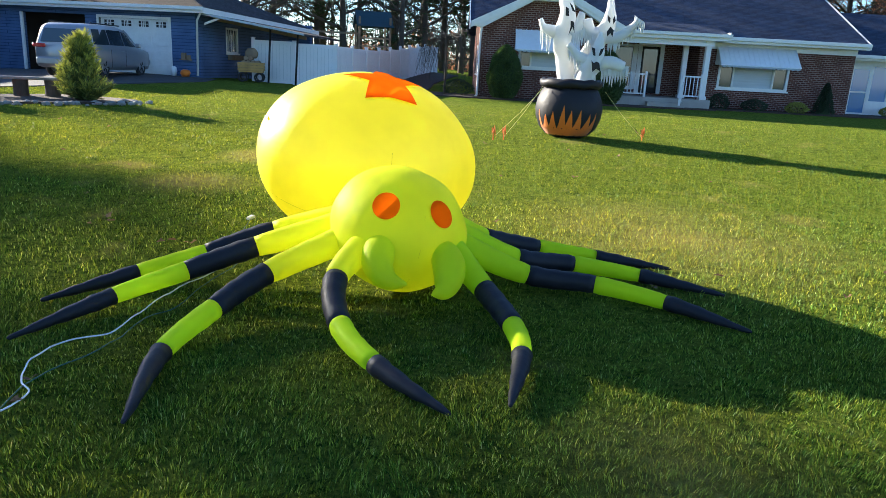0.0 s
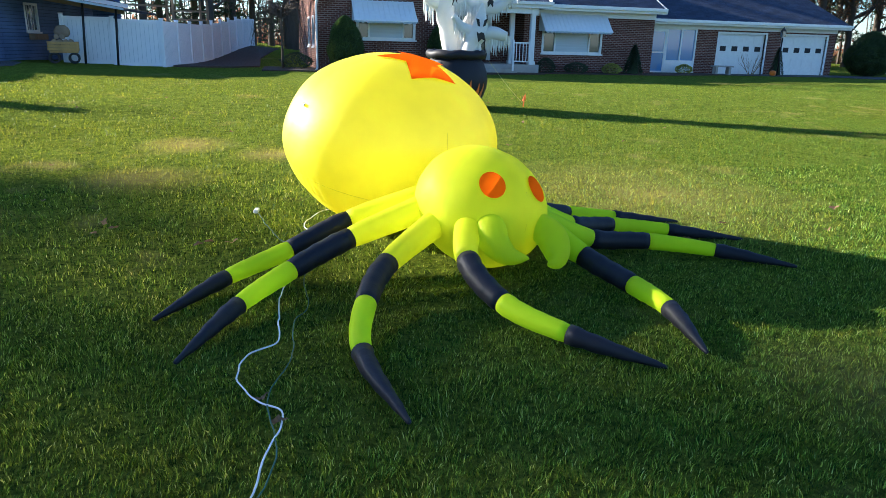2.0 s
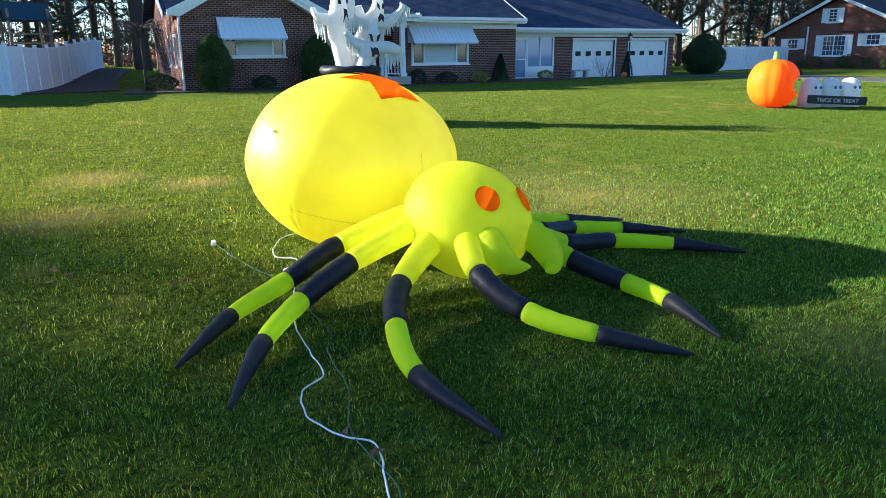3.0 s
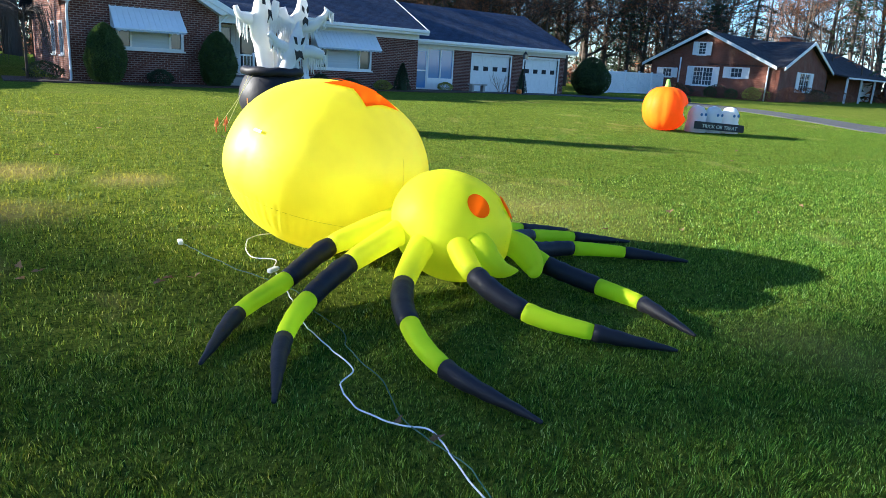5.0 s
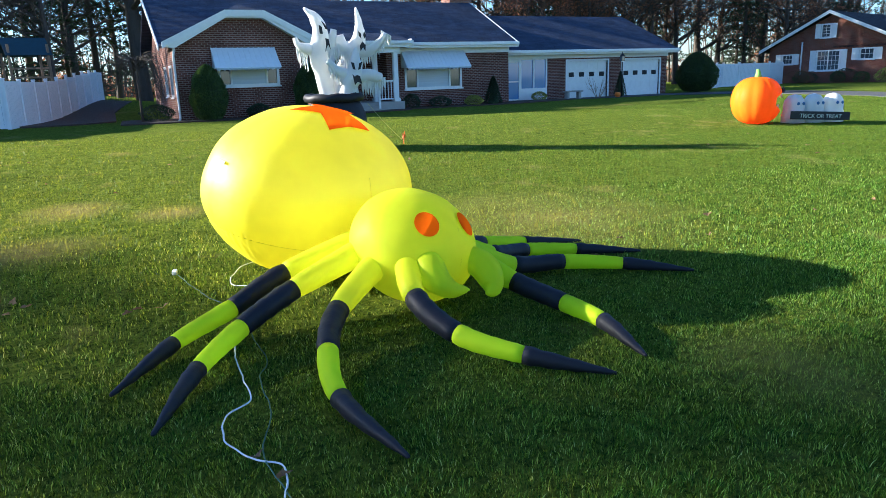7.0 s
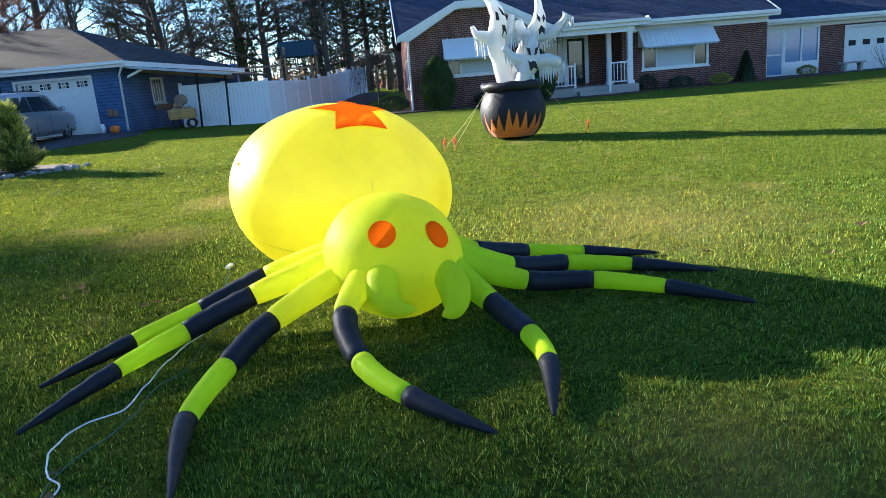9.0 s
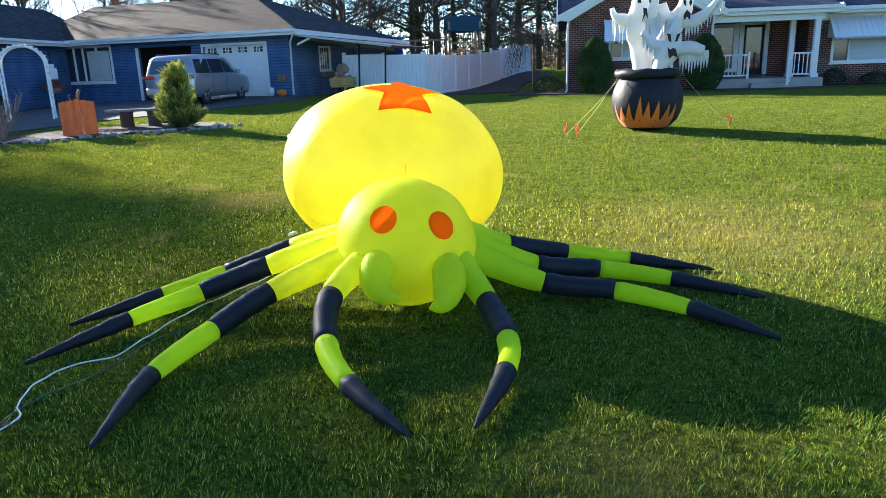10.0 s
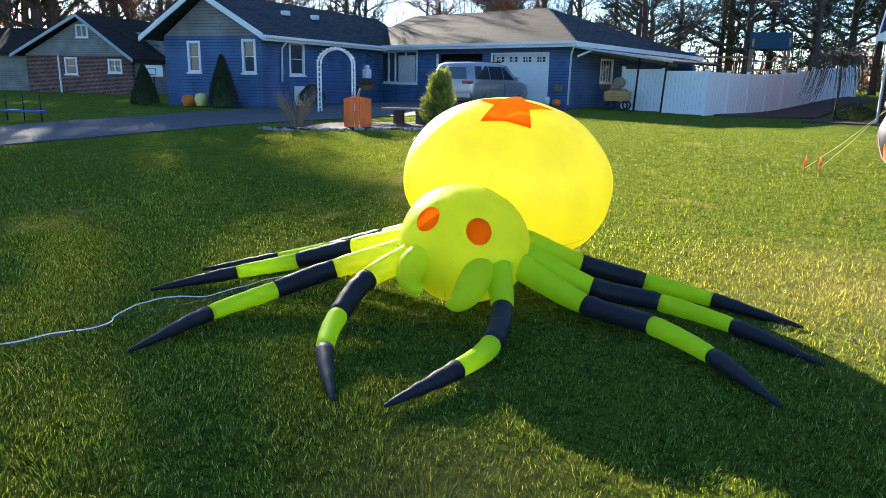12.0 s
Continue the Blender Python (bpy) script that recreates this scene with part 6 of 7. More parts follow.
def build_corner_tree():
    """The big leaning trunk close to the brick house."""
    V, F = [], []
    rnd = random.Random(5)
    tr = limb(V, F, (0, 0, -0.2), (-0.03, 0.02, 1), 13, 0.42, 0.16, 14, 14, rnd, 0.03, 0.02)
    TV, TF = [], []
    for i in range(5, 14):
        for _ in range(3):
            p, d, r = tr[i]
            a = rnd.uniform(0, 6.283)
            b = limb(V, F, p, (math.cos(a), math.sin(a), rnd.uniform(0.1, 0.7)), rnd.uniform(2.5, 4.5), r * 0.4, 0.03, 6, 6, rnd, 0.2, 0.05)
            for q, e, _ in b[2:]:
                for _ in range(3):
                    limb(TV, TF, q, e + Vector((rnd.uniform(-1, 1), rnd.uniform(-1, 1), rnd.uniform(-0.3, 0.7))), rnd.uniform(0.6, 1.4), 0.02, 0.006, 3, 3, rnd, 0.25, 0.04)
    plant("large_tree", "thick grey tree trunk leaning beside the brick house", "tree", (mesh_of("trunk", V, F, M_BARK, True), mesh_of("branchwork", TV, TF, M_BARK)), (1.7, 55, 0.6), 0, 1.4, "")


build_corner_tree()


def build_far_woods():
    """The brush and trunks that close the distance: too many to count."""
    rnd = random.Random(9)
    V, F = [], []
    for _ in range(900):
        a = rnd.uniform(radians(5), radians(178))
        R = rnd.uniform(84, 120)
        x, y = R * math.cos(a), R * math.sin(a)
        limb(V, F, (x, y, -0.3), (rnd.uniform(-0.1, 0.1), rnd.uniform(-0.1, 0.1), 1), rnd.uniform(6, 15), rnd.uniform(0.06, 0.22), 0.03, 4, 4, rnd, 0.08)
    tagged(new("far_trunks", mesh_of("far_trunks", V, F, M_BARK)), "far grey trunks of bare woodland", "woods", kind="stuff")
    for name, m, n, top, label in (("far_brush", M_RUST, 42000, 10.0, "brown undergrowth along the far woods"), ("far_evergreens", M_NEEDLE, 34000, 13.0, "dark evergreen brush in the far woods")):
        V, F = [], []
        for _ in range(n):
            a = rnd.uniform(radians(3), radians(178))
            R = rnd.uniform(88, 124)
            g = 0.5 + 0.5 * noise.noise((a * 14, 3.0 if m is M_RUST else 9.0, 0))
            z = abs(rnd.gauss(0, 0.45)) * top * g * g * 1.6
            c = Vector((R * math.cos(a), R * math.sin(a), z))
            s = rnd.uniform(0.2, 0.6)
            u = Vector((rnd.uniform(-1, 1), rnd.uniform(-1, 1), rnd.uniform(-1, 1))).normalized() * s
            w = u.orthogonal().normalized() * s * 0.6
            i = len(V)
            V.extend([tuple(c - u), tuple(c + w), tuple(c + u)])
            F.append((i, i + 1, i + 2))
        tagged(new(name, mesh_of(name, V, F, m)), label, "woods", kind="stuff")


build_far_woods()


# ---- shrubs ----
def leafy(seed, n, shape, size, flat=0.6):
    """Leaf clumps: n small leaves spread through shape(rnd) -> point."""
    rnd = random.Random(seed)
    V, F = [], []
    for _ in range(n):
        c, nrm = shape(rnd)
        s = size * rnd.uniform(0.6, 1.3)
        u = (Vector((rnd.uniform(-1, 1), rnd.uniform(-1, 1), rnd.uniform(-0.2, 1.2))) + nrm * 0.8).normalized() * s
        w = u.orthogonal().normalized() * s * flat
        i = len(V)
        V.extend([tuple(c - w * 0.5), tuple(c + w * 0.5), tuple(c + u)])
        F.append((i, i + 1, i + 2))
    return V, F


def profile(t, taper):
    """The outline of a shrub from its foot (0) to its top (1): egg, flame or cone."""
    if taper < 1.1:
        return math.sin(math.pi * (0.10 + 0.90 * t) ** taper) ** 0.62
    if taper < 2:
        return min(1.0, 0.55 + 1.5 * t) * (1 - t) ** 0.55
    return (1 - t) ** 0.8


def shrub(name, label, at, h, r, material, n, size, seed, taper=0.9, category="shrub", group="", stem=True, core=0.66, loose=0.30):
    def shape(rnd):
        t = rnd.random() ** 0.8
        a = rnd.uniform(0, 6.283)
        prof = profile(t, taper)
        rr = r * prof * (1.04 - loose + loose * rnd.random() ** 0.5) * (1 + 0.16 * noise.noise((math.cos(a) * 2.4, math.sin(a) * 2.4, t * 4 + seed)))
        return Vector((rr * math.cos(a), rr * math.sin(a), 0.05 + t * h)), Vector((math.cos(a), math.sin(a), 0.3))
    V, F = leafy(seed, n, shape, size)
    t = thing(name, label, category, (at[0], at[1], ground_z(*at)), group=group)
    o = new("foliage", mesh_of("foliage", V, F, material))
    o.parent = t
    if stem:
        bm = bmesh.new()
        tube(bm, [(0, 0, -0.05), (0.01, 0, h * 0.5), (0, 0.01, h * 0.85)], [r * 0.16, r * 0.08, 0.01], 8)
        part("stem", bm, M_BARK, t)
        bm = bmesh.new()
        k = [(max(0.02, r * core * profile(q / 10, taper)), 0.06 + h * 0.9 * q / 10) for q in range(11)]
        lathe(bm, k, 14)
        for v in bm.verts:
            v.co *= 1 + 0.12 * noise.noise(v.co * 5)
        part("core", bm, M_NEEDLE, t, "dark inner branches")
    return t


shrub("arborvitae", "clipped dark green egg-shaped shrub by the brick wall", (2.0, 28.2), 2.0, 0.64, M_SHRUB, 12000, 0.075, 1, core=0.86, loose=0.16, group="arborvitae")
shrub("arborvitae", "clipped dark green egg-shaped shrub beside the porch", (6.0, 28.2), 2.0, 0.66, M_SHRUB, 12000, 0.075, 2, core=0.86, loose=0.16, group="arborvitae")
shrub("round_yew", "large round clipped yew beside the garage", (30.4, 31.3), 2.25, 1.12, M_SHRUB, 14000, 0.09, 3, core=0.88, loose=0.14)


def build_cypress(at, H, R):
    """A loose young cypress: many upswept sprays, green inside and golden at the tips."""
    rnd = random.Random(41)
    t = thing("golden_cypress", "feathery cypress with golden tips in the garden bed", "shrub", (at[0], at[1], ground_z(*at)))
    V, F, sets = [], [], ([[], []], [[], []])
    limb(V, F, (0, 0, -0.05), (0, 0, 1), H * 0.85, 0.045, 0.01, 7, 6, rnd, 0.04)
    for i in range(85):
        z0 = H * (0.01 + 0.80 * rnd.random() ** 1.5)
        a = rnd.uniform(0, 6.283)
        up = 0.12 + 1.7 * z0 / H
        L = (R * 1.25 * (1 - 0.72 * z0 / H)) * rnd.uniform(0.6, 1.25) + 0.10
        spray = limb(V, F, (0, 0, z0), (math.cos(a), math.sin(a), up), L, 0.012, 0.003, 4, 6, rnd, 0.10, 0.16)
        for k, (q, e, _) in enumerate(spray[1:]):
            for _ in range(16):
                side = Vector((rnd.gauss(0, 1), rnd.gauss(0, 1), rnd.gauss(0, 0.7)))
                d = (e * 1.1 + side * 0.55).normalized() * rnd.uniform(0.06, 0.13)
                c = q + side * 0.025 + e * rnd.uniform(-0.05, 0.05)
                w = d.orthogonal().normalized() * 0.011
                LV, LF = sets[1 if k + rnd.uniform(-1.5, 1.5) > 4.2 - 1.4 * z0 / H else 0]
                n = len(LV)
                LV.extend([tuple(c - w), tuple(c + w), tuple(c + d + w * 0.6), tuple(c + d * 1.25)])
                LF.append((n, n + 1, n + 2, n + 3))
    for name, me in (("stem", mesh_of("stem", V, F, M_BARK, True)), ("foliage", mesh_of("foliage", *sets[0], M_CYPRESS)), ("golden_tip", mesh_of("golden_tip", *sets[1], M_GOLD_SHRUB))):
        o = new(name, me)
        o.parent = t


build_cypress((-8.3, 15.9), 1.45, 0.39)
shrub("dwarf_spruce", "small dark spruce cone by the brick wall", (15.3, 29.5), 1.25, 0.42, M_NEEDLE, 3500, 0.07, 5, taper=3)
shrub("dwarf_spruce", "small dark spruce by the lamp post", (24.1, 30.7), 1.3, 0.33, M_NEEDLE, 2500, 0.06, 6, taper=3)
shrub("yew_cone", "dark pointed yew against the blue gable", (-20.2, 18.5), 1.9, 0.6, M_NEEDLE, 4500, 0.08, 7, taper=3)
shrub("yew_cone", "dark pointed yew at the corner of the blue gable", (-23.9, 17.6), 1.5, 0.55, M_NEEDLE, 4000, 0.08, 8, taper=3)
for i, (x, y, hh, r, m) in enumerate(((3.9, 28.4, 0.5, 0.45, M_NEEDLE), (12.4, 29.4, 0.45, 0.5, M_NEEDLE), (14.1, 29.3, 0.42, 0.42, M_GOLD_SHRUB), (10.9, 29.3, 0.6, 0.4, M_NEEDLE), (18.9, 30.9, 0.4, 0.4, M_GOLD_SHRUB), (0.2, 29.4, 0.6, 0.6, M_NEEDLE), (-18.4, 21.5, 0.8, 0.5, M_NEEDLE), (46.2, 36.5, 1.0, 1.0, M_RUST), (48.8, 34.5, 1.0, 1.0, M_NEEDLE), (50.0, 31.5, 0.9, 0.9, M_GOLD_SHRUB), (50.2, 29.2, 1.1, 1.1, M_RUST), (53.5, 28.9, 1.0, 1.1, M_NEEDLE), (57.5, 28.9, 1.0, 1.2, M_RUST), (48.0, 37.2, 0.8, 0.9, M_NEEDLE))):
    shrub("foundation_shrub", "low shrub along the foundation", (x, y), hh, r, m, 1300, 0.07, 20 + i, group="foundation shrubs", stem=False)


def build_weeping_tree():
    t = thing("weeping_tree", "small leafless weeping tree with drooping twigs", "tree", (-0.35, 29.2, 0.3))
    bm = bmesh.new()
    tube(bm, [(0, 0, -0.1), (0.02, 0, 1.2), (-0.02, 0, 2.3)], [0.05, 0.045, 0.03], 8)
    part("trunk", bm, M_BARK, t, smooth=True)
    rnd = random.Random(3)
    V, F = [], []
    for i in range(150):
        a = rnd.uniform(0, 6.283)
        o = limb(V, F, (0, 0, rnd.uniform(1.9, 2.3)), (math.cos(a), math.sin(a), 0.5), rnd.uniform(0.4, 1.0), 0.014, 0.008, 3, 3, rnd, 0.2, -0.2)
        limb(V, F, o[-1][0], (math.cos(a) * 0.25, math.sin(a) * 0.25, -1), rnd.uniform(0.8, 1.7), 0.008, 0.004, 3, 4, rnd, 0.10, -0.1)
    o = new("branchwork", mesh_of("branchwork", V, F, M_BARK))
    o.parent = t


build_weeping_tree()


for i, (u, hh, r, m) in enumerate(((3.2, 0.9, 0.55, M_SHRUB), (5.9, 0.8, 0.5, M_SHRUB), (7.6, 0.75, 0.5, M_SHRUB), (9.2, 0.95, 0.7, M_GOLD_SHRUB))):
    x, y = 48.25 + 0.2005 * u - 1.1 * 0.9797, 40.8 - 0.9797 * u - 1.1 * 0.2005
    shrub("foundation_shrub", "low shrub before the red brick wall", (x, y), hh, r, m, 900, 0.09, 60 + i, group="shrubs by the red house", stem=False)
for i, (u, hh, r) in enumerate(((2.5, 1.0, 0.8), (6.5, 1.15, 0.9), (9.5, 1.0, 0.8), (12.5, 0.9, 0.8))):
    shrub("foundation_shrub", "russet leafy shrub before the red brick wall", (50.24 + 0.9797 * u + 0.24, 31.08 + 0.2005 * u - 1.2), hh, r, M_RUST, 1100, 0.09, 70 + i, group="shrubs by the red house", stem=False)


def build_bare_bush(at, h, seed, n=26, label="dry leafless perennial with thin stems"):
    t = thing("bare_bush", label, "shrub", (at[0], at[1], ground_z(*at)), group="bare bushes")
    rnd = random.Random(seed)
    V, F = [], []
    for _ in range(n):
        a = rnd.uniform(0, 6.283)
        b = limb(V, F, (0.08 * math.cos(a), 0.08 * math.sin(a), -0.02), (0.5 * math.cos(a), 0.5 * math.sin(a), 1), h * rnd.uniform(0.5, 1.0), 0.012, 0.005, 4, 5, rnd, 0.12, 0.02)
        for q, e, _ in b[2:]:
            limb(V, F, q, e + Vector((rnd.uniform(-0.8, 0.8), rnd.uniform(-0.8, 0.8), 0.2)), h * rnd.uniform(0.1, 0.3), 0.006, 0.003, 3, 2, rnd, 0.2)
    o = new("dry_stalk", mesh_of("dry_stalk", V, F, M_WOOD))
    o.parent = t


build_bare_bush((-11.3, 13.6), 1.15, 1)
build_bare_bush((-12.4, 14.6), 0.9, 2)
build_bare_bush((22.5, 30.6), 1.2, 3, 14, "small bare ornamental tree before the garage")

# ---- parked van ----
def build_van():
    W = pose(-9.7, 27.05, 0, 0, 0, -10)
    at = W @ Vector((-1.98, -2.95, 0))
    v = thing("minivan", "silver-grey minivan parked on the driveway by the garage", "car", (at.x, at.y, ground_z(at.x, at.y) + 0.03), 91)
    v.scale = (0.92, 0.92, 0.92)
    hw = 0.98
    # (x, sill, belt, roof, half width at roof); local +x is forward
    S = [(-2.52, 0.42, 0.98, 1.06, 0.80), (-2.36, 0.30, 1.02, 1.64, 0.72), (-2.1, 0.26, 1.04, 1.74, 0.74), (-1.2, 0.24, 1.04, 1.78, 0.76), (0.0, 0.24, 1.03, 1.77, 0.76), (0.75, 0.24, 1.02, 1.68, 0.74), (1.35, 0.24, 1.02, 1.36, 0.74), (1.75, 0.24, 1.00, 1.08, 0.80), (2.25, 0.26, 0.90, 0.95, 0.80), (2.48, 0.32, 0.72, 0.78, 0.74), (2.55, 0.42, 0.62, 0.66, 0.66)]
    bm = bmesh.new()
    rings = []
    for x, lo, belt, top, wr in S:
        t = 0.9 if x < -2.45 or x > 2.4 else 1.0
        pts = [(-hw * t * 0.94, lo), (-hw * t, lo + 0.18), (-hw * t, belt - 0.12), (-hw * t * 0.97, belt), (-wr, top - 0.05), (-wr + 0.14, top), (0, top + 0.015), (wr - 0.14, top), (wr, top - 0.05), (hw * t * 0.97, belt), (hw * t, belt - 0.12), (hw * t, lo + 0.18), (hw * t * 0.94, lo)]
        rings.append([bm.verts.new((x, y, z)) for y, z in pts])
    for a, b in zip(rings, rings[1:]):
        for k in range(len(a) - 1):
            bm.faces.new((a[k], b[k], b[k + 1], a[k + 1]))
        bm.faces.new((a[-1], b[-1], b[0], a[0]))
    bm.faces.new(rings[0])
    bm.faces.new(rings[-1][::-1])
    bmesh.ops.recalc_face_normals(bm, faces=bm.faces)
    body = part("body", bm, M_STEEL_PAINT, v, smooth=True)

    def side_y(x, z, s):
        for p, q in zip(S, S[1:]):
            if p[0] <= x <= q[0]:
                f = (x - p[0]) / (q[0] - p[0])
                belt, top, wr = (p[i] + (q[i] - p[i]) * f for i in (2, 3, 4))
                g = min(1, max(0, (z - belt) / max(0.05, top - 0.05 - belt)))
                return s * (hw * 0.97 + (wr - hw * 0.97) * g + 0.006)
        return s * hw

    for s in (-1, 1):
        for pts in ([(-2.2, 1.10), (-1.05, 1.10), (-1.05, 1.62), (-2.05, 1.60)], [(-1.0, 1.10), (0.12, 1.10), (0.12, 1.62), (-1.0, 1.62)], [(0.18, 1.10), (1.15, 1.08), (0.95, 1.32), (0.5, 1.58), (0.18, 1.61)]):
            bm = bmesh.new()
            f = poly(bm, [(x, side_y(x, z, s), z) for x, z in pts])
            bmesh.ops.solidify(bm, geom=[f], thickness=0.004)
            part("side_window", bm, M_GLASS, body, "dark tinted side window")
        part("door_seam", boxes((-1.04, -1.02, s * hw - 0.004, s * hw + 0.004, 0.34, 0.95), (0.13, 0.15, s * hw - 0.004, s * hw + 0.004, 0.34, 0.95)), M_RUBBER, body)
        part("door_handle", boxes((-0.2, 0.0, s * hw - 0.012, s * hw + 0.025, 0.88, 0.91), bevel=0.006), M_ALLOY, body, "chrome handle")
        part("tail_light", boxes((-2.545, -2.36, s * 0.74 - 0.20, s * 0.74 + 0.24, 0.93, 1.05), bevel=0.025), M_RED_LENS, v, "red tail light")
        part("head_light", boxes((2.18, 2.44, s * 0.70 - 0.14, s * 0.70 + 0.14, 0.70, 0.82), bevel=0.03), M_GLASS, v, "clear headlight")
        mi = part("mirror", boxes((0.95, 1.10, s * 1.08 - 0.10, s * 1.08 + 0.10, 1.06, 1.22), bevel=0.03), M_STEEL_PAINT, v)
    part("rear_window", slab([(-2.512, -0.70, 1.11), (-2.512, 0.70, 1.11), (-2.388, 0.60, 1.56), (-2.388, -0.60, 1.56)], 0.03, (-1, 0, 0)), M_GLASS, body, "dark rear window")
    part("windscreen", slab([(1.68, -0.74, 1.10), (1.68, 0.74, 1.10), (0.86, 0.62, 1.66), (0.86, -0.62, 1.66)], 0.02, (0.5, 0, 0.8)), M_GLASS, body)
    part("bumper", boxes((-2.60, -2.42, -0.88, 0.88, 0.36, 0.62), bevel=0.05), M_STEEL_PAINT, v)
    part("roof_rail", boxes((-1.9, 0.3, -0.72, -0.68, 1.78, 1.82), (-1.9, 0.3, 0.68, 0.72, 1.78, 1.82), bevel=0.01), M_IRON, v)
    for x in (-1.55, 1.52):
        for s in (-1, 1):
            w = thing("wheel", "", "", (x, s * 0.90, 0.34))
            bm = bmesh.new()
            tube(bm, [(0.285 * math.cos(2 * math.pi * i / 28), 0, 0.285 * math.sin(2 * math.pi * i / 28)) for i in range(29)], 0.065, 8, cap=False, squash=1.6)
            ty = part("wheel", bm, M_RUBBER, v, smooth=True)
            bpy.data.objects.remove(w)
            ty.matrix_basis = pose(x, s * 0.90, 0.35)
            bm = bmesh.new()
            lathe(bm, [(0.02, -0.06), (0.22, -0.06), (0.235, 0.05), (0.20, 0.07), (0.05, 0.08), (0.02, 0.085)], 20, pose(0, 0, 0, -90 * s, 0, 0) if s > 0 else pose(0, 0, 0, 90, 0, 0))
            part("rim", bm, M_ALLOY, ty, "five-spoke alloy rim")
            bm = bmesh.new()
            for k in range(5):
                a = 2 * math.pi * k / 5
                box(bm, 0.06, 0.2, -0.02, 0.02, -0.008, 0.008, m=pose(0, s * 0.085, 0, 0, math.degrees(a), 0) @ pose(0, 0, 0, 90, 0, 0))
            part("spokes", bm, M_IRON, ty)
    return v


build_van()


# ---- garden by the driveway ----
def build_crate_pumpkin(x, y, rz):
    t = thing("pallet_pumpkin", "orange-painted pallet wood pumpkin with twig stem", "decoration", (x, y, ground_z(x, y) + 0.02), rz)
    for k in range(7):
        a = -66 + 22 * k
        m = pose(0.34 * math.sin(radians(a)), -0.20 * math.cos(radians(a)), 0, 0, 0, a * 0.55)
        part("plank", boxes((-0.058, 0.058, -0.01, 0.01, 0.0, 0.80 - 0.02 * abs(k - 3)), bevel=0.004), M_ORANGE_WOOD, t, m=m)
    for z in (0.12, 0.62):
        part("crosspiece", boxes((-0.30, 0.30, -0.12, -0.10, z, z + 0.08)), M_ORANGE_WOOD, t)
    pipe("stem", t, [(0.03, -0.14, 0.70), (0.05, -0.14, 0.90), (0.10, -0.12, 1.0)], 0.035, M_WOOD)
    pipe("twig", t, [(-0.06, -0.15, 0.72), (-0.14, -0.16, 0.86), (-0.1, -0.16, 0.90)], 0.012, M_WOOD)
    return t


build_crate_pumpkin(-10.0, 14.55, 35)


def build_bench():
    x, y = -9.55, 16.2
    t = thing("garden_bench", "low bench with a pale slab on two log stumps", "bench", (x, y, ground_z(x, y)), 22)
    part("seat", boxes((-0.75, 0.62, -0.19, 0.19, 0.40, 0.46), bevel=0.012), M_STONE, t, "pale stone slab")
    for dx in (-0.30, 0.34):
        bm = bmesh.new()
        lathe(bm, [(0.02, 0), (0.17, 0.0), (0.155, 0.2), (0.165, 0.40), (0.02, 0.40)], 16, pose(dx, 0, 0))
        part("stump", bm, M_BARK, t, "bark-covered log stump")


build_bench()


def build_arch():
    x, y = -14.8, 19.0
    t = thing("garden_arch", "white lattice garden arch by the path", "arch", (x, y, ground_z(x, y)), 30)
    w, d, h = 0.60, 0.22, 1.62
    for s in (-1, 1):
        for e in (-1, 1):
            part("post", boxes((s * w - 0.025, s * w + 0.025, e * d - 0.025, e * d + 0.025, -0.05, h)), M_WHITE, t)
        for k in range(9):
            z = 0.15 + k * 0.17
            part("rung", boxes((s * w - 0.012, s * w + 0.012, -d, d, z, z + 0.05)), M_WHITE, t)
    for e in (-1, 1):
        bm = bmesh.new()
        tube(bm, [(w * math.cos(math.pi * i / 14), e * d, h + 0.52 * math.sin(math.pi * i / 14)) for i in range(15)], 0.035, 6)
        part("hoop", bm, M_WHITE, t)
    for i in range(1, 14):
        a = math.pi * i / 14
        part("slat", boxes((-0.012, 0.012, -d - 0.04, d + 0.04, -0.035, 0.035)), M_WHITE, t, m=pose(w * 1.04 * math.cos(a), 0, h + 0.55 * math.sin(a), 0, 90 - math.degrees(a), 0))


build_arch()


def build_planter():
    W = pose(-9.7, 27.05, 0, 0, 0, -10)
    p = W @ Vector((-9.4, -2.6, 0))
    t = thing("lantern_planter", "white lantern hung over an orange flower planter", "planter", (p.x, p.y, ground_z(p.x, p.y)), -10)
    pipe("pole", t, [(0, 0, 0), (0, 0, 2.1), (0.05, 0, 2.2), (0.12, 0, 2.12)], 0.015, M_IRON)
    part("lantern", boxes((-0.16, 0.16, -0.16, 0.16, 1.12, 1.55), (-0.10, 0.10, -0.10, 0.10, 1.55, 1.72), bevel=0.03), M_WHITE, t, "white metal lantern")
    bm = bmesh.new()
    lathe(bm, [(0.05, 0.55), (0.24, 0.58), (0.30, 0.78), (0.28, 0.80), (0.05, 0.78)], 20)
    part("bowl", bm, M_WOOD, t, smooth=True)

    def shape(rnd):
        a, q = rnd.uniform(0, 6.283), rnd.random() ** 0.5
        return Vector((0.42 * q * math.cos(a), 0.42 * q * math.sin(a), 0.8 + 0.32 * rnd.random() * (1.1 - q))), Vector((0, 0, 1))
    V, F = leafy(4, 700, shape, 0.07)
    o = new("flowers", mesh_of("flowers", V, F, M_RUST))
    o.parent = t


build_planter()


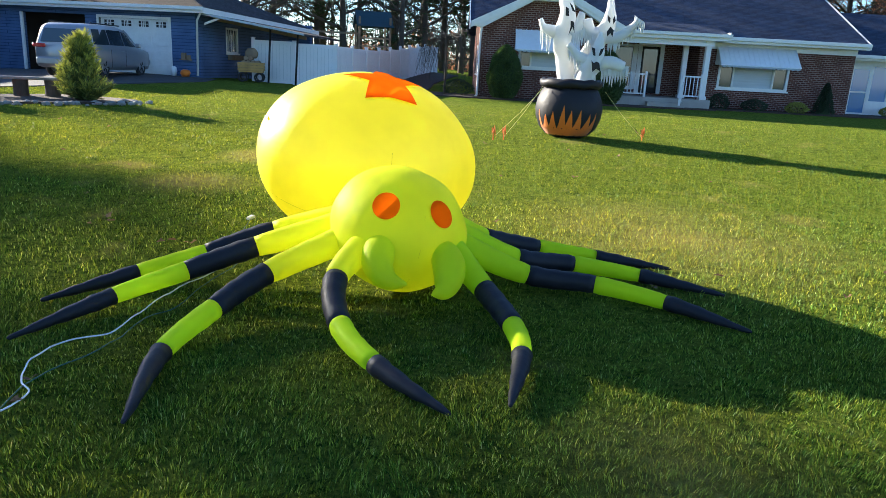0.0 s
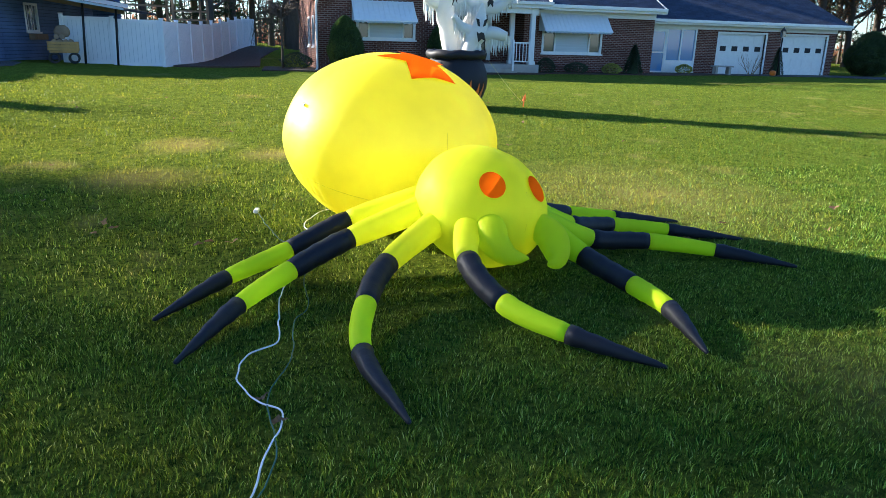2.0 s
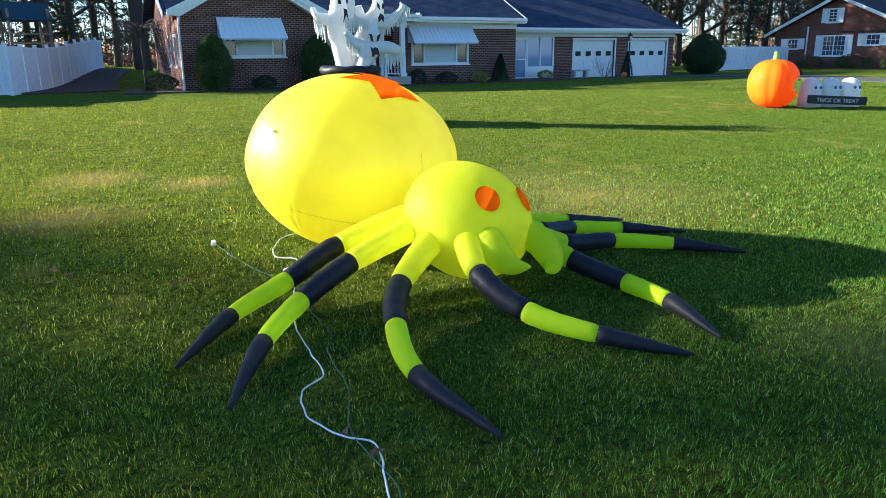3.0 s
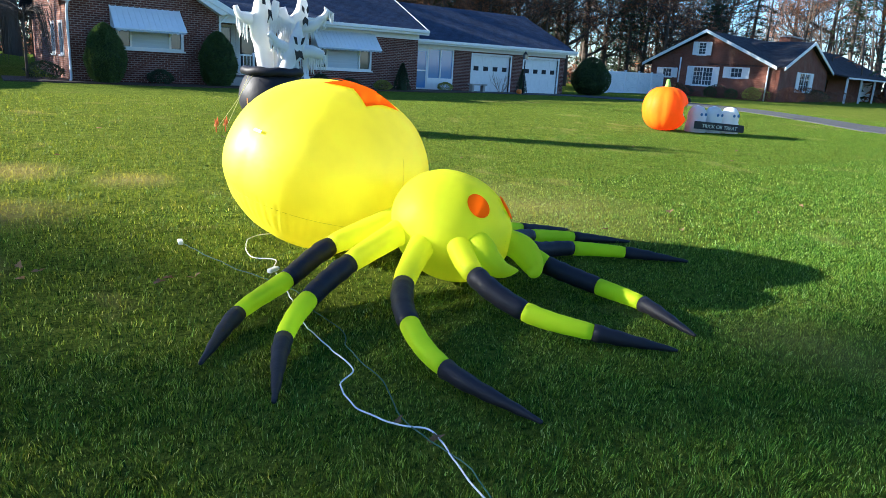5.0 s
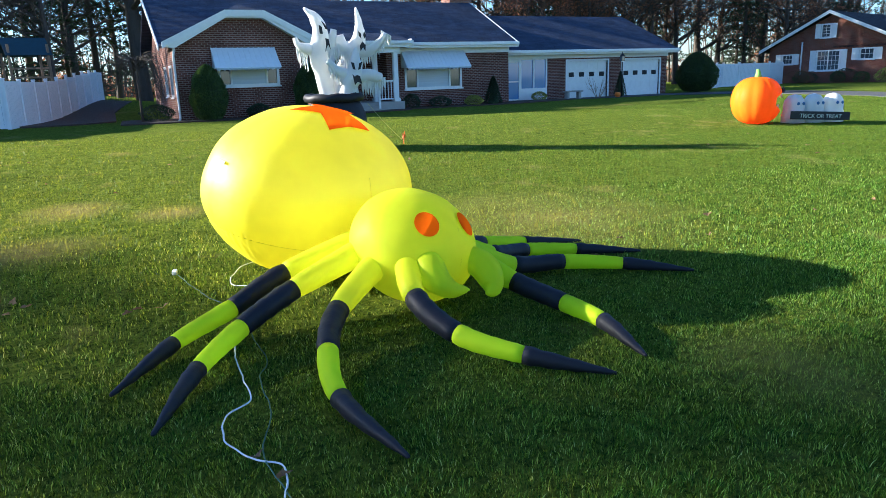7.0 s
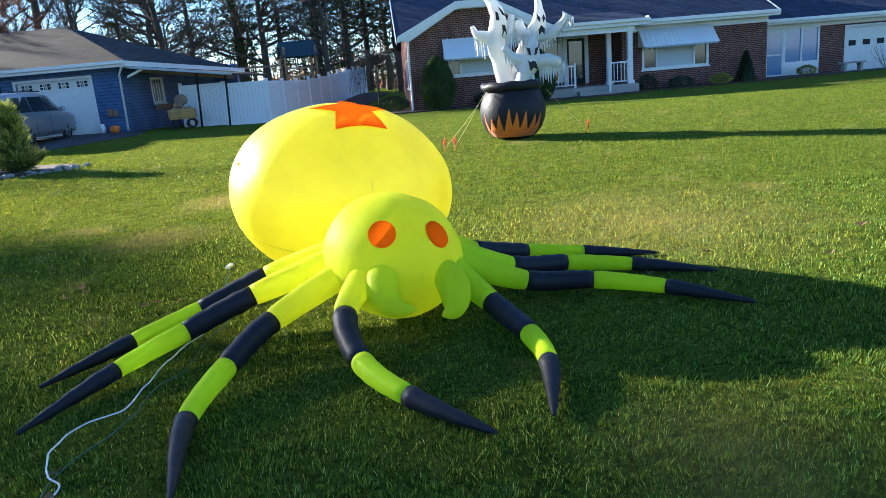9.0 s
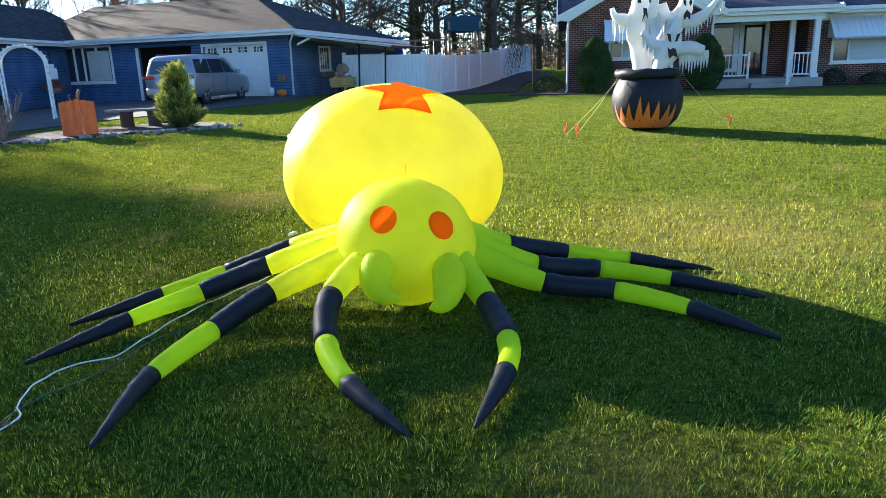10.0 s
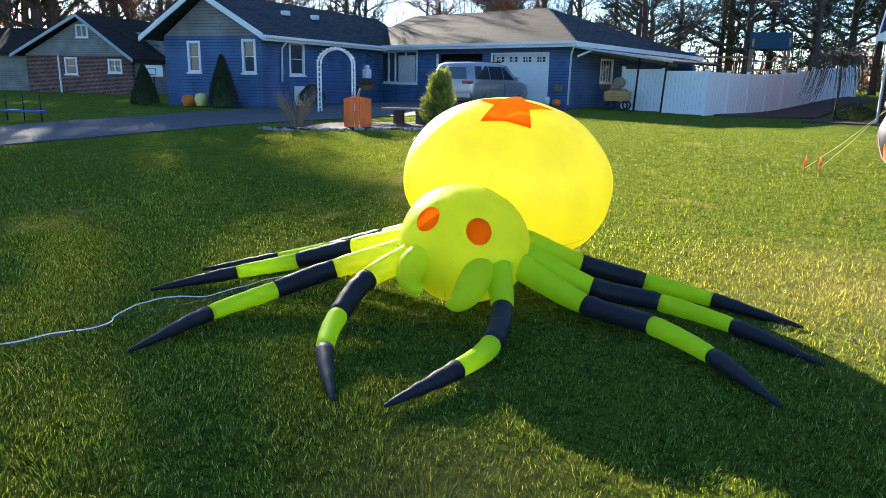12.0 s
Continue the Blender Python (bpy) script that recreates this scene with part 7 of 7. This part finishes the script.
def build_wagon():
    x, y = -7.72, 27.35
    t = thing("wooden_wagon", "yellow wooden cart piled with firewood by the fence", "cart", (x, y, ground_z(x, y)), 10)
    part("bed", boxes((-0.44, 0.44, -0.35, 0.35, 0.36, 0.42), bevel=0.006), M_GOLD_WOOD, t)
    for z in (0.43, 0.53, 0.63):
        part("side_board", boxes((-0.45, 0.45, -0.37, -0.345, z, z + 0.09), bevel=0.004), M_GOLD_WOOD, t)
        part("side_board", boxes((-0.45, 0.45, 0.345, 0.37, z, z + 0.09), bevel=0.004), M_GOLD_WOOD, t)
        part("end_board", boxes((-0.475, -0.45, -0.34, 0.34, z, z + 0.09), bevel=0.004), M_GOLD_WOOD, t)
        part("end_board", boxes((0.45, 0.475, -0.34, 0.34, z, z + 0.09), bevel=0.004), M_GOLD_WOOD, t)
    for wx in (-0.30, 0.30):
        for wy in (-0.36, 0.36):
            bm = bmesh.new()
            tube(bm, [(0.15 * math.cos(2 * math.pi * i / 20), 0, 0.15 * math.sin(2 * math.pi * i / 20)) for i in range(21)], 0.035, 6, cap=False)
            part("wheel", bm, M_RUBBER, t, m=pose(wx, wy, 0.185))
    rnd = random.Random(2)
    for k in range(11):
        bm = bmesh.new()
        r = rnd.uniform(0.07, 0.10)
        row = 0 if k < 5 else 1 if k < 9 else 2
        col = k if k < 5 else k - 5 if k < 9 else k - 9
        lathe(bm, [(0.01, -0.3), (r, -0.3), (r * 0.95, 0.3), (0.01, 0.3)], 9, pose(-0.33 + 0.165 * col + 0.08 * row, 0, 0.56 + 0.16 * row, 90, 0, 0))
        part("log", bm, M_WOOD, t)
    bm = bmesh.new()
    blob(bm, (0.0, 0.1, 1.04), (0.26, 0.2, 0.20), 14, 10)
    for q in bm.verts:
        q.co *= 1 + 0.1 * noise.noise(q.co * 4)
    part("burlap_sack", bm, M_WOOD, t, smooth=True)


build_wagon()


def small_pot(name, label, category, x, y, r, h, material):
    bm = bmesh.new()
    lathe(bm, [(0.02, 0), (r * 0.7, 0), (r, h * 0.5), (r * 0.8, h * 0.9), (r * 0.3, h), (0.02, h)], 14)
    ob = part(name, bm, material, smooth=True)
    ob.matrix_basis = pose(x, y, ground_z(x, y) + 0.03)
    return tagged(ob, label, category)


W0 = pose(-9.7, 27.05, 0, 0, 0, -10)
for u, y, r, h, nm, lb, cat, m in ((-0.75, -0.35, 0.12, 0.34, "lantern_jar", "white jar lantern by the garage door", "lantern", M_WHITE), (-0.25, -0.4, 0.19, 0.26, "clay_pot", "round terracotta pot by the garage corner", "pot", M_FLAME)):
    q = W0 @ Vector((u, y, 0))
    small_pot(nm, lb, cat, q.x, q.y, r, h, m)
ob = part("wall_shelf", boxes((-0.62, -0.18, -0.16, -0.004, 1.15, 1.19), (-0.56, -0.4, -0.14, -0.02, 1.192, 1.42), (-0.34, -0.22, -0.13, -0.02, 1.192, 1.34)), M_WOOD, m=W0)
tagged(ob, "small wooden wall shelf with ornaments on blue siding", "shelf")
small_pot("pumpkin", "small orange pumpkin by the blue gable", "pumpkin", -21.9, 18.2, 0.30, 0.42, M_FLAME)
small_pot("straw_ornament", "small yellow straw ornament by the blue gable", "ornament", -21.3, 18.3, 0.25, 0.5, M_ROPE)


def build_bed_stones():
    rnd = random.Random(8)
    meshes = []
    for k in range(4):
        bm = bmesh.new()
        bmesh.ops.create_icosphere(bm, subdivisions=1, radius=1)
        for v in bm.verts:
            v.co *= 1 + 0.3 * noise.noise(v.co * 1.7 + Vector((k * 5, 0, 0)))
        me = bpy.data.meshes.new("stone")
        bm.to_mesh(me)
        bm.free()
        me.materials.append(M_STONE)
        meshes.append(me)
    edge = [(-11.9, 13.0), (-10.9, 12.95), (-9.9, 13.7), (-8.7, 14.8), (-7.5, 15.4), (-7.1, 16.2)]
    pts = spline([(x, y, 0) for x, y in edge], 18)
    for i, p in enumerate(pts):
        o = new("edging_stone", meshes[i % 4])
        s = rnd.uniform(0.03, 0.08)
        x, y = p.x + rnd.uniform(-0.3, 0.3), p.y + rnd.uniform(-0.25, 0.25)
        o.matrix_basis = pose(x, y, ground_z(x, y) + s * 0.4, 0, 0, rnd.uniform(0, 360)) @ Matrix.Diagonal((s * 1.3, s, s * 0.8, 1))
        tagged(o, "pale irregular stone edging the garden bed", "stone", "edging stones")


build_bed_stones()


def build_blue_seat():
    t = thing("seesaw", "low blue plank seesaw on the far lawn", "play equipment", (-19.2, 10.6, ground_z(-19.2, 10.6)), 25)
    part("plank", boxes((-0.65, 0.65, -0.12, 0.12, 0.25, 0.31), bevel=0.01), M_BLUE_PAINT, t)
    for x in (-0.55, 0.0, 0.55):
        pipe("handle", t, [(x, 0, 0.0), (x, 0, 0.75)], 0.018, M_IRON)


build_blue_seat()


def build_hoop():
    x, y = -30.9, 22.7
    t = thing("basketball_hoop", "white basketball backboard on a dark pole", "basketball hoop", (x, y, 0), 40)
    pipe("pole", t, [(0, 0.3, 0), (0, 0.3, 1.5), (0, 0.05, 1.75)], 0.035, M_IRON)
    part("backboard", boxes((-0.55, 0.55, -0.02, 0.02, 1.36, 1.92), bevel=0.008), M_WHITE, t)
    part("target", boxes((-0.22, 0.22, -0.03, -0.022, 1.46, 1.49), (-0.22, 0.22, -0.03, -0.022, 1.74, 1.77), (-0.22, -0.19, -0.03, -0.022, 1.49, 1.74), (0.19, 0.22, -0.03, -0.022, 1.49, 1.74)), M_INK, t)
    bm = bmesh.new()
    tube(bm, [(0.17 * math.cos(2 * math.pi * i / 20), -0.21 + 0.17 * math.sin(2 * math.pi * i / 20), 1.44) for i in range(21)], 0.012, 6, cap=False)
    part("rim", bm, M_ORANGE_WOOD, t)


build_hoop()


def build_playset():
    x, y = -4.4, 38.5
    z = ground_z(x, y)
    t = thing("play_tower", "wooden play tower with dark canopy behind the fence", "play equipment", (x, y, z), 15)
    for a in (-0.8, 0.8):
        for b in (-0.8, 0.8):
            part("post", boxes((a - 0.05, a + 0.05, b - 0.05, b + 0.05, 0, 3.1)), M_WOOD, t)
    part("deck", boxes((-0.9, 0.9, -0.9, 0.9, 1.3, 1.4)), M_WOOD, t)
    part("railing", boxes((-0.85, 0.85, -0.86, -0.82, 2.0, 2.08), (-0.85, 0.85, -0.86, -0.82, 1.6, 1.68)), M_WOOD, t)
    part("canopy", slab([(-0.95, -0.95, 2.6), (0.95, -0.95, 2.6), (0.95, 0, 3.4), (-0.95, 0, 3.4)], 0.03), M_TEAL, t)
    part("canopy", slab([(0.95, 0.95, 2.6), (-0.95, 0.95, 2.6), (-0.95, 0, 3.4), (0.95, 0, 3.4)], 0.03), M_TEAL, t)
    part("swing_beam", boxes((-4.0, -0.8, -0.05, 0.05, 2.2, 2.3)), M_WOOD, t)


build_playset()


# ---- by the brick house ----
def build_lamp_post():
    x, y = 23.75, 30.2
    t = thing("lamp_post", "black garden lamp post before the garage", "lamp post", (x, y, ground_z(x, y)))
    pipe("post", t, [(0, 0, 0), (0, 0, 1.85)], 0.035, M_IRON)
    part("lantern", boxes((-0.09, 0.09, -0.09, 0.09, 1.88, 2.14)), M_GLASS, t, "glass lantern")
    bm = bmesh.new()
    lathe(bm, [(0.15, 2.14), (0.02, 2.3), (0.015, 2.36)], 8)
    part("cap", bm, M_IRON, t)


build_lamp_post()


def build_stone_bench():
    x, y = 20.9, 30.7
    t = thing("stone_bench", "small pale stone bench before the breezeway", "bench", (x, y, ground_z(x, y)))
    part("seat", boxes((-0.55, 0.55, -0.18, 0.18, 0.38, 0.45), bevel=0.015), M_CONCRETE, t)
    for dx in (-0.38, 0.38):
        part("leg", boxes((dx - 0.07, dx + 0.07, -0.14, 0.14, 0, 0.38), bevel=0.015), M_CONCRETE, t)


build_stone_bench()
small_pot("pumpkin", "small orange pumpkin by the lamp post", "pumpkin", 23.4, 30.1, 0.17, 0.25, M_FLAME)


def power_line(z, sag, y):
    bm = bmesh.new()
    tube(bm, [(20 + 4 * i, y - 0.25 * i, z - sag * math.sin(math.pi * i / 22)) for i in range(23)], 0.02, 5)
    tagged(part("power_line", bm, M_IRON), "dark overhead cable crossing before the woods", "cable", "power lines")


power_line(9.0, 1.2, 46)
power_line(7.4, 1.0, 46)


# ---- cords, plug and leaves on the lawn ----
def cord(name, pts, r, material, label):
    rnd = random.Random(len(pts))
    c = spline([(x, y, 0) for x, y in pts], 8)
    bm = bmesh.new()
    tube(bm, [(p.x + 0.012 * noise.noise((p.x * 9, p.y * 9, 1)), p.y, 0.052 + 0.012 * noise.noise((p.x * 5, p.y * 5, 4))) for p in c], r, 6)
    return tagged(part(name, bm, material, smooth=True), label, "cord")


cord("white_cord", [(-3.4, 0.2), (-2.5, 1.2), (-1.95, 1.9), (-1.82, 2.3), (-1.74, 2.6), (-1.84, 2.72), (-1.92, 2.95), (-1.87, 3.2), (-1.73, 3.33), (-1.71, 3.64), (-1.67, 4.05), (-1.55, 4.5), (-1.42, 5.05)], 0.0042, M_CORD, "white extension cord winding over the grass")
cord("white_cord", [(-1.42, 5.12), (-1.30, 5.35), (-1.42, 5.55), (-1.34, 5.85), (-1.2, 6.1), (-0.95, 6.15)], 0.0042, M_CORD, "white lead running under the yellow abdomen")
cord("green_cord", [(-2.9, 0.2), (-2.2, 1.4), (-1.80, 2.2), (-1.80, 2.72), (-1.67, 3.13), (-1.63, 3.55), (-1.53, 3.82), (-1.53, 4.24), (-1.47, 4.65), (-1.62, 5.2), (-1.70, 5.6), (-1.77, 6.1)], 0.0034, M_GREEN_CORD, "thin green cord lying in the grass")
for x, y, rz in ((-1.42, 5.1, 30), (-1.78, 6.15, 80)):
    t = thing("plug_block", "white plug block at the end of a cord", "plug", (x, y, 0.045), rz, group="plugs")
    part("body", boxes((-0.05, 0.05, -0.02, 0.02, 0.0, 0.03), bevel=0.006), M_CORD, t)
    part("socket_face", boxes((0.05, 0.06, -0.015, 0.015, 0.005, 0.025)), M_TARP, t)


def build_leaves():
    rnd = random.Random(14)
    shapes = []
    for k in range(4):
        bm = bmesh.new()
        rim = []
        for i in range(14):
            a = 2 * math.pi * i / 14
            r = (0.032 + 0.012 * math.cos(a * 5 + k)) * (1.25 if abs(math.cos(a)) > 0.7 else 0.9)
            rim.append(bm.verts.new((r * math.cos(a) * 1.3, r * math.sin(a), 0.014 * math.cos(a * 2 + k) + 0.012)))
        c = bm.verts.new((0, 0, 0.0))
        for i in range(14):
            bm.faces.new((c, rim[i], rim[(i + 1) % 14]))
        me = bpy.data.meshes.new("fallen_leaf")
        bm.to_mesh(me)
        bm.free()
        me.materials.append(M_LEAF)
        shapes.append(me)
    spots = [(-1.82, 2.76), (-2.97, 5.57), (2.12, 5.04), (-2.13, 5.21), (-1.97, 5.16), (-2.85, 5.7), (-2.2, 5.15), (-1.76, 2.55)]
    for _ in range(46):
        spots.append((rnd.uniform(-9, 11), rnd.uniform(3.5, 16)))
    for i, (x, y) in enumerate(spots):
        o = new("fallen_leaf", shapes[i % 4])
        o.matrix_basis = pose(x, y, ground_z(x, y) + 0.045, rnd.uniform(-25, 25), rnd.uniform(-25, 25), rnd.uniform(0, 360)) @ Matrix.Diagonal((rnd.uniform(0.55, 0.85),) * 3 + (1,))
        tagged(o, "curled brown leaf lying on the lawn", "leaf", "fallen leaves")


build_leaves()

# ---- grass ----
def build_grass(name, zones, seed, label, material):
    """Blades of mown turf as one mesh: each bends once and ends in a point."""
    rng = np.random.default_rng(seed)
    X, Y, H, WD = [], [], [], []
    for x0, x1, y0, y1, per, h, w in zones:
        n = int((x1 - x0) * (y1 - y0) * per)
        X.append(rng.uniform(x0, x1, n))
        Y.append(rng.uniform(y0, y1, n))
        H.append(h * rng.uniform(0.55, 1.25, n))
        WD.append(np.full(n, w) * rng.uniform(0.7, 1.3, n))
    X, Y, H, WD = map(np.concatenate, (X, Y, H, WD))
    # turf grows in tufts with gaps between them, and each tuft is combed its own way
    def waves(f, k):
        w = np.zeros(len(X))
        for q in range(5):
            th = 1.3 * k + 2.4 * q
            ff = f * (0.7 + 0.23 * q)
            w += np.sin(ff * (X * np.cos(th) + Y * np.sin(th)) + 1.7 * np.sin(0.61 * ff * (Y * np.cos(th) - X * np.sin(th)) + q) + 5 * k)
        return w / 2.2

    tuft = waves(48, 1)
    keep = rng.uniform(-1.9, 0.9, len(X)) < tuft + 0.35
    comb = 2.2 * waves(17, 2) + 1.4 * waves(4, 4)
    patch = waves(6.5, 3)
    X, Y, H, WD, tuft, comb, patch = (q[keep] for q in (X, Y, H, WD, tuft, comb, patch))
    n = len(X)
    t = np.clip((Y - 3) / 15, 0, 1)
    Z = 0.28 * t * t * (3 - 2 * t) + 0.28 * np.exp(-((X + 12) ** 2 + (Y - 28) ** 2) / 50)
    H = H * (1 + 0.22 * tuft + 0.20 * patch).clip(0.4, 1.7)
    a = rng.uniform(0, 2 * np.pi, n)
    lean = rng.uniform(0.15, 0.9, n) * H
    la = comb + rng.normal(0, 0.8, n)
    sx, sy = np.cos(a) * WD / 2, np.sin(a) * WD / 2
    lx, ly = np.cos(la) * lean, np.sin(la) * lean
    V = np.empty((n, 5, 3), np.float32)
    V[:, 0] = np.stack((X - sx, Y - sy, Z), 1)
    V[:, 1] = np.stack((X + sx, Y + sy, Z), 1)
    V[:, 2] = np.stack((X + 0.35 * lx + sx * 0.8, Y + 0.35 * ly + sy * 0.8, Z + 0.6 * H), 1)
    V[:, 3] = np.stack((X + 0.35 * lx - sx * 0.8, Y + 0.35 * ly - sy * 0.8, Z + 0.6 * H), 1)
    V[:, 4] = np.stack((X + lx, Y + ly, Z + H), 1)
    base = (np.arange(n) * 5)[:, None]
    loops = np.concatenate((base + np.array([0, 1, 2, 3]), base + np.array([3, 2, 4])), 1).ravel()
    starts = (np.arange(n)[:, None] * 7 + np.array([0, 4])).ravel()
    totals = np.tile([4, 3], n)
    me = bpy.data.meshes.new(name)
    me.vertices.add(n * 5)
    me.loops.add(n * 7)
    me.polygons.add(n * 2)
    me.vertices.foreach_set("co", V.ravel())
    me.loops.foreach_set("vertex_index", loops.astype(np.int32))
    me.polygons.foreach_set("loop_start", starts.astype(np.int32))
    me.polygons.foreach_set("loop_total", totals.astype(np.int32))
    me.update(calc_edges=True)
    me.materials.append(material)
    return tagged(new(name, me), label, "grass", kind="stuff")


build_grass("grass", [(-6.5, 4.2, 1.3, 4.2, 11500, 0.027, 0.0033), (-9.5, -6.5, 1.3, 4.2, 4200, 0.028, 0.0045), (4.2, 8.0, 1.3, 4.2, 4200, 0.028, 0.0045), (-13, 17, 4.2, 5.6, 2500, 0.029, 0.0050), (-13, 17, 5.6, 7.5, 1500, 0.029, 0.0054)], 5, "short mown green grass blades with some straw", M_BLADE)
build_grass("distant_grass", [(-13, 23, 5.4, 7.5, 900, 0.029, 0.006), (-13, 23, 7.5, 12, 1100, 0.029, 0.0066), (-13, 31, 12, 22, 230, 0.030, 0.012)], 6, "short mown lawn grass further off", M_TURF)
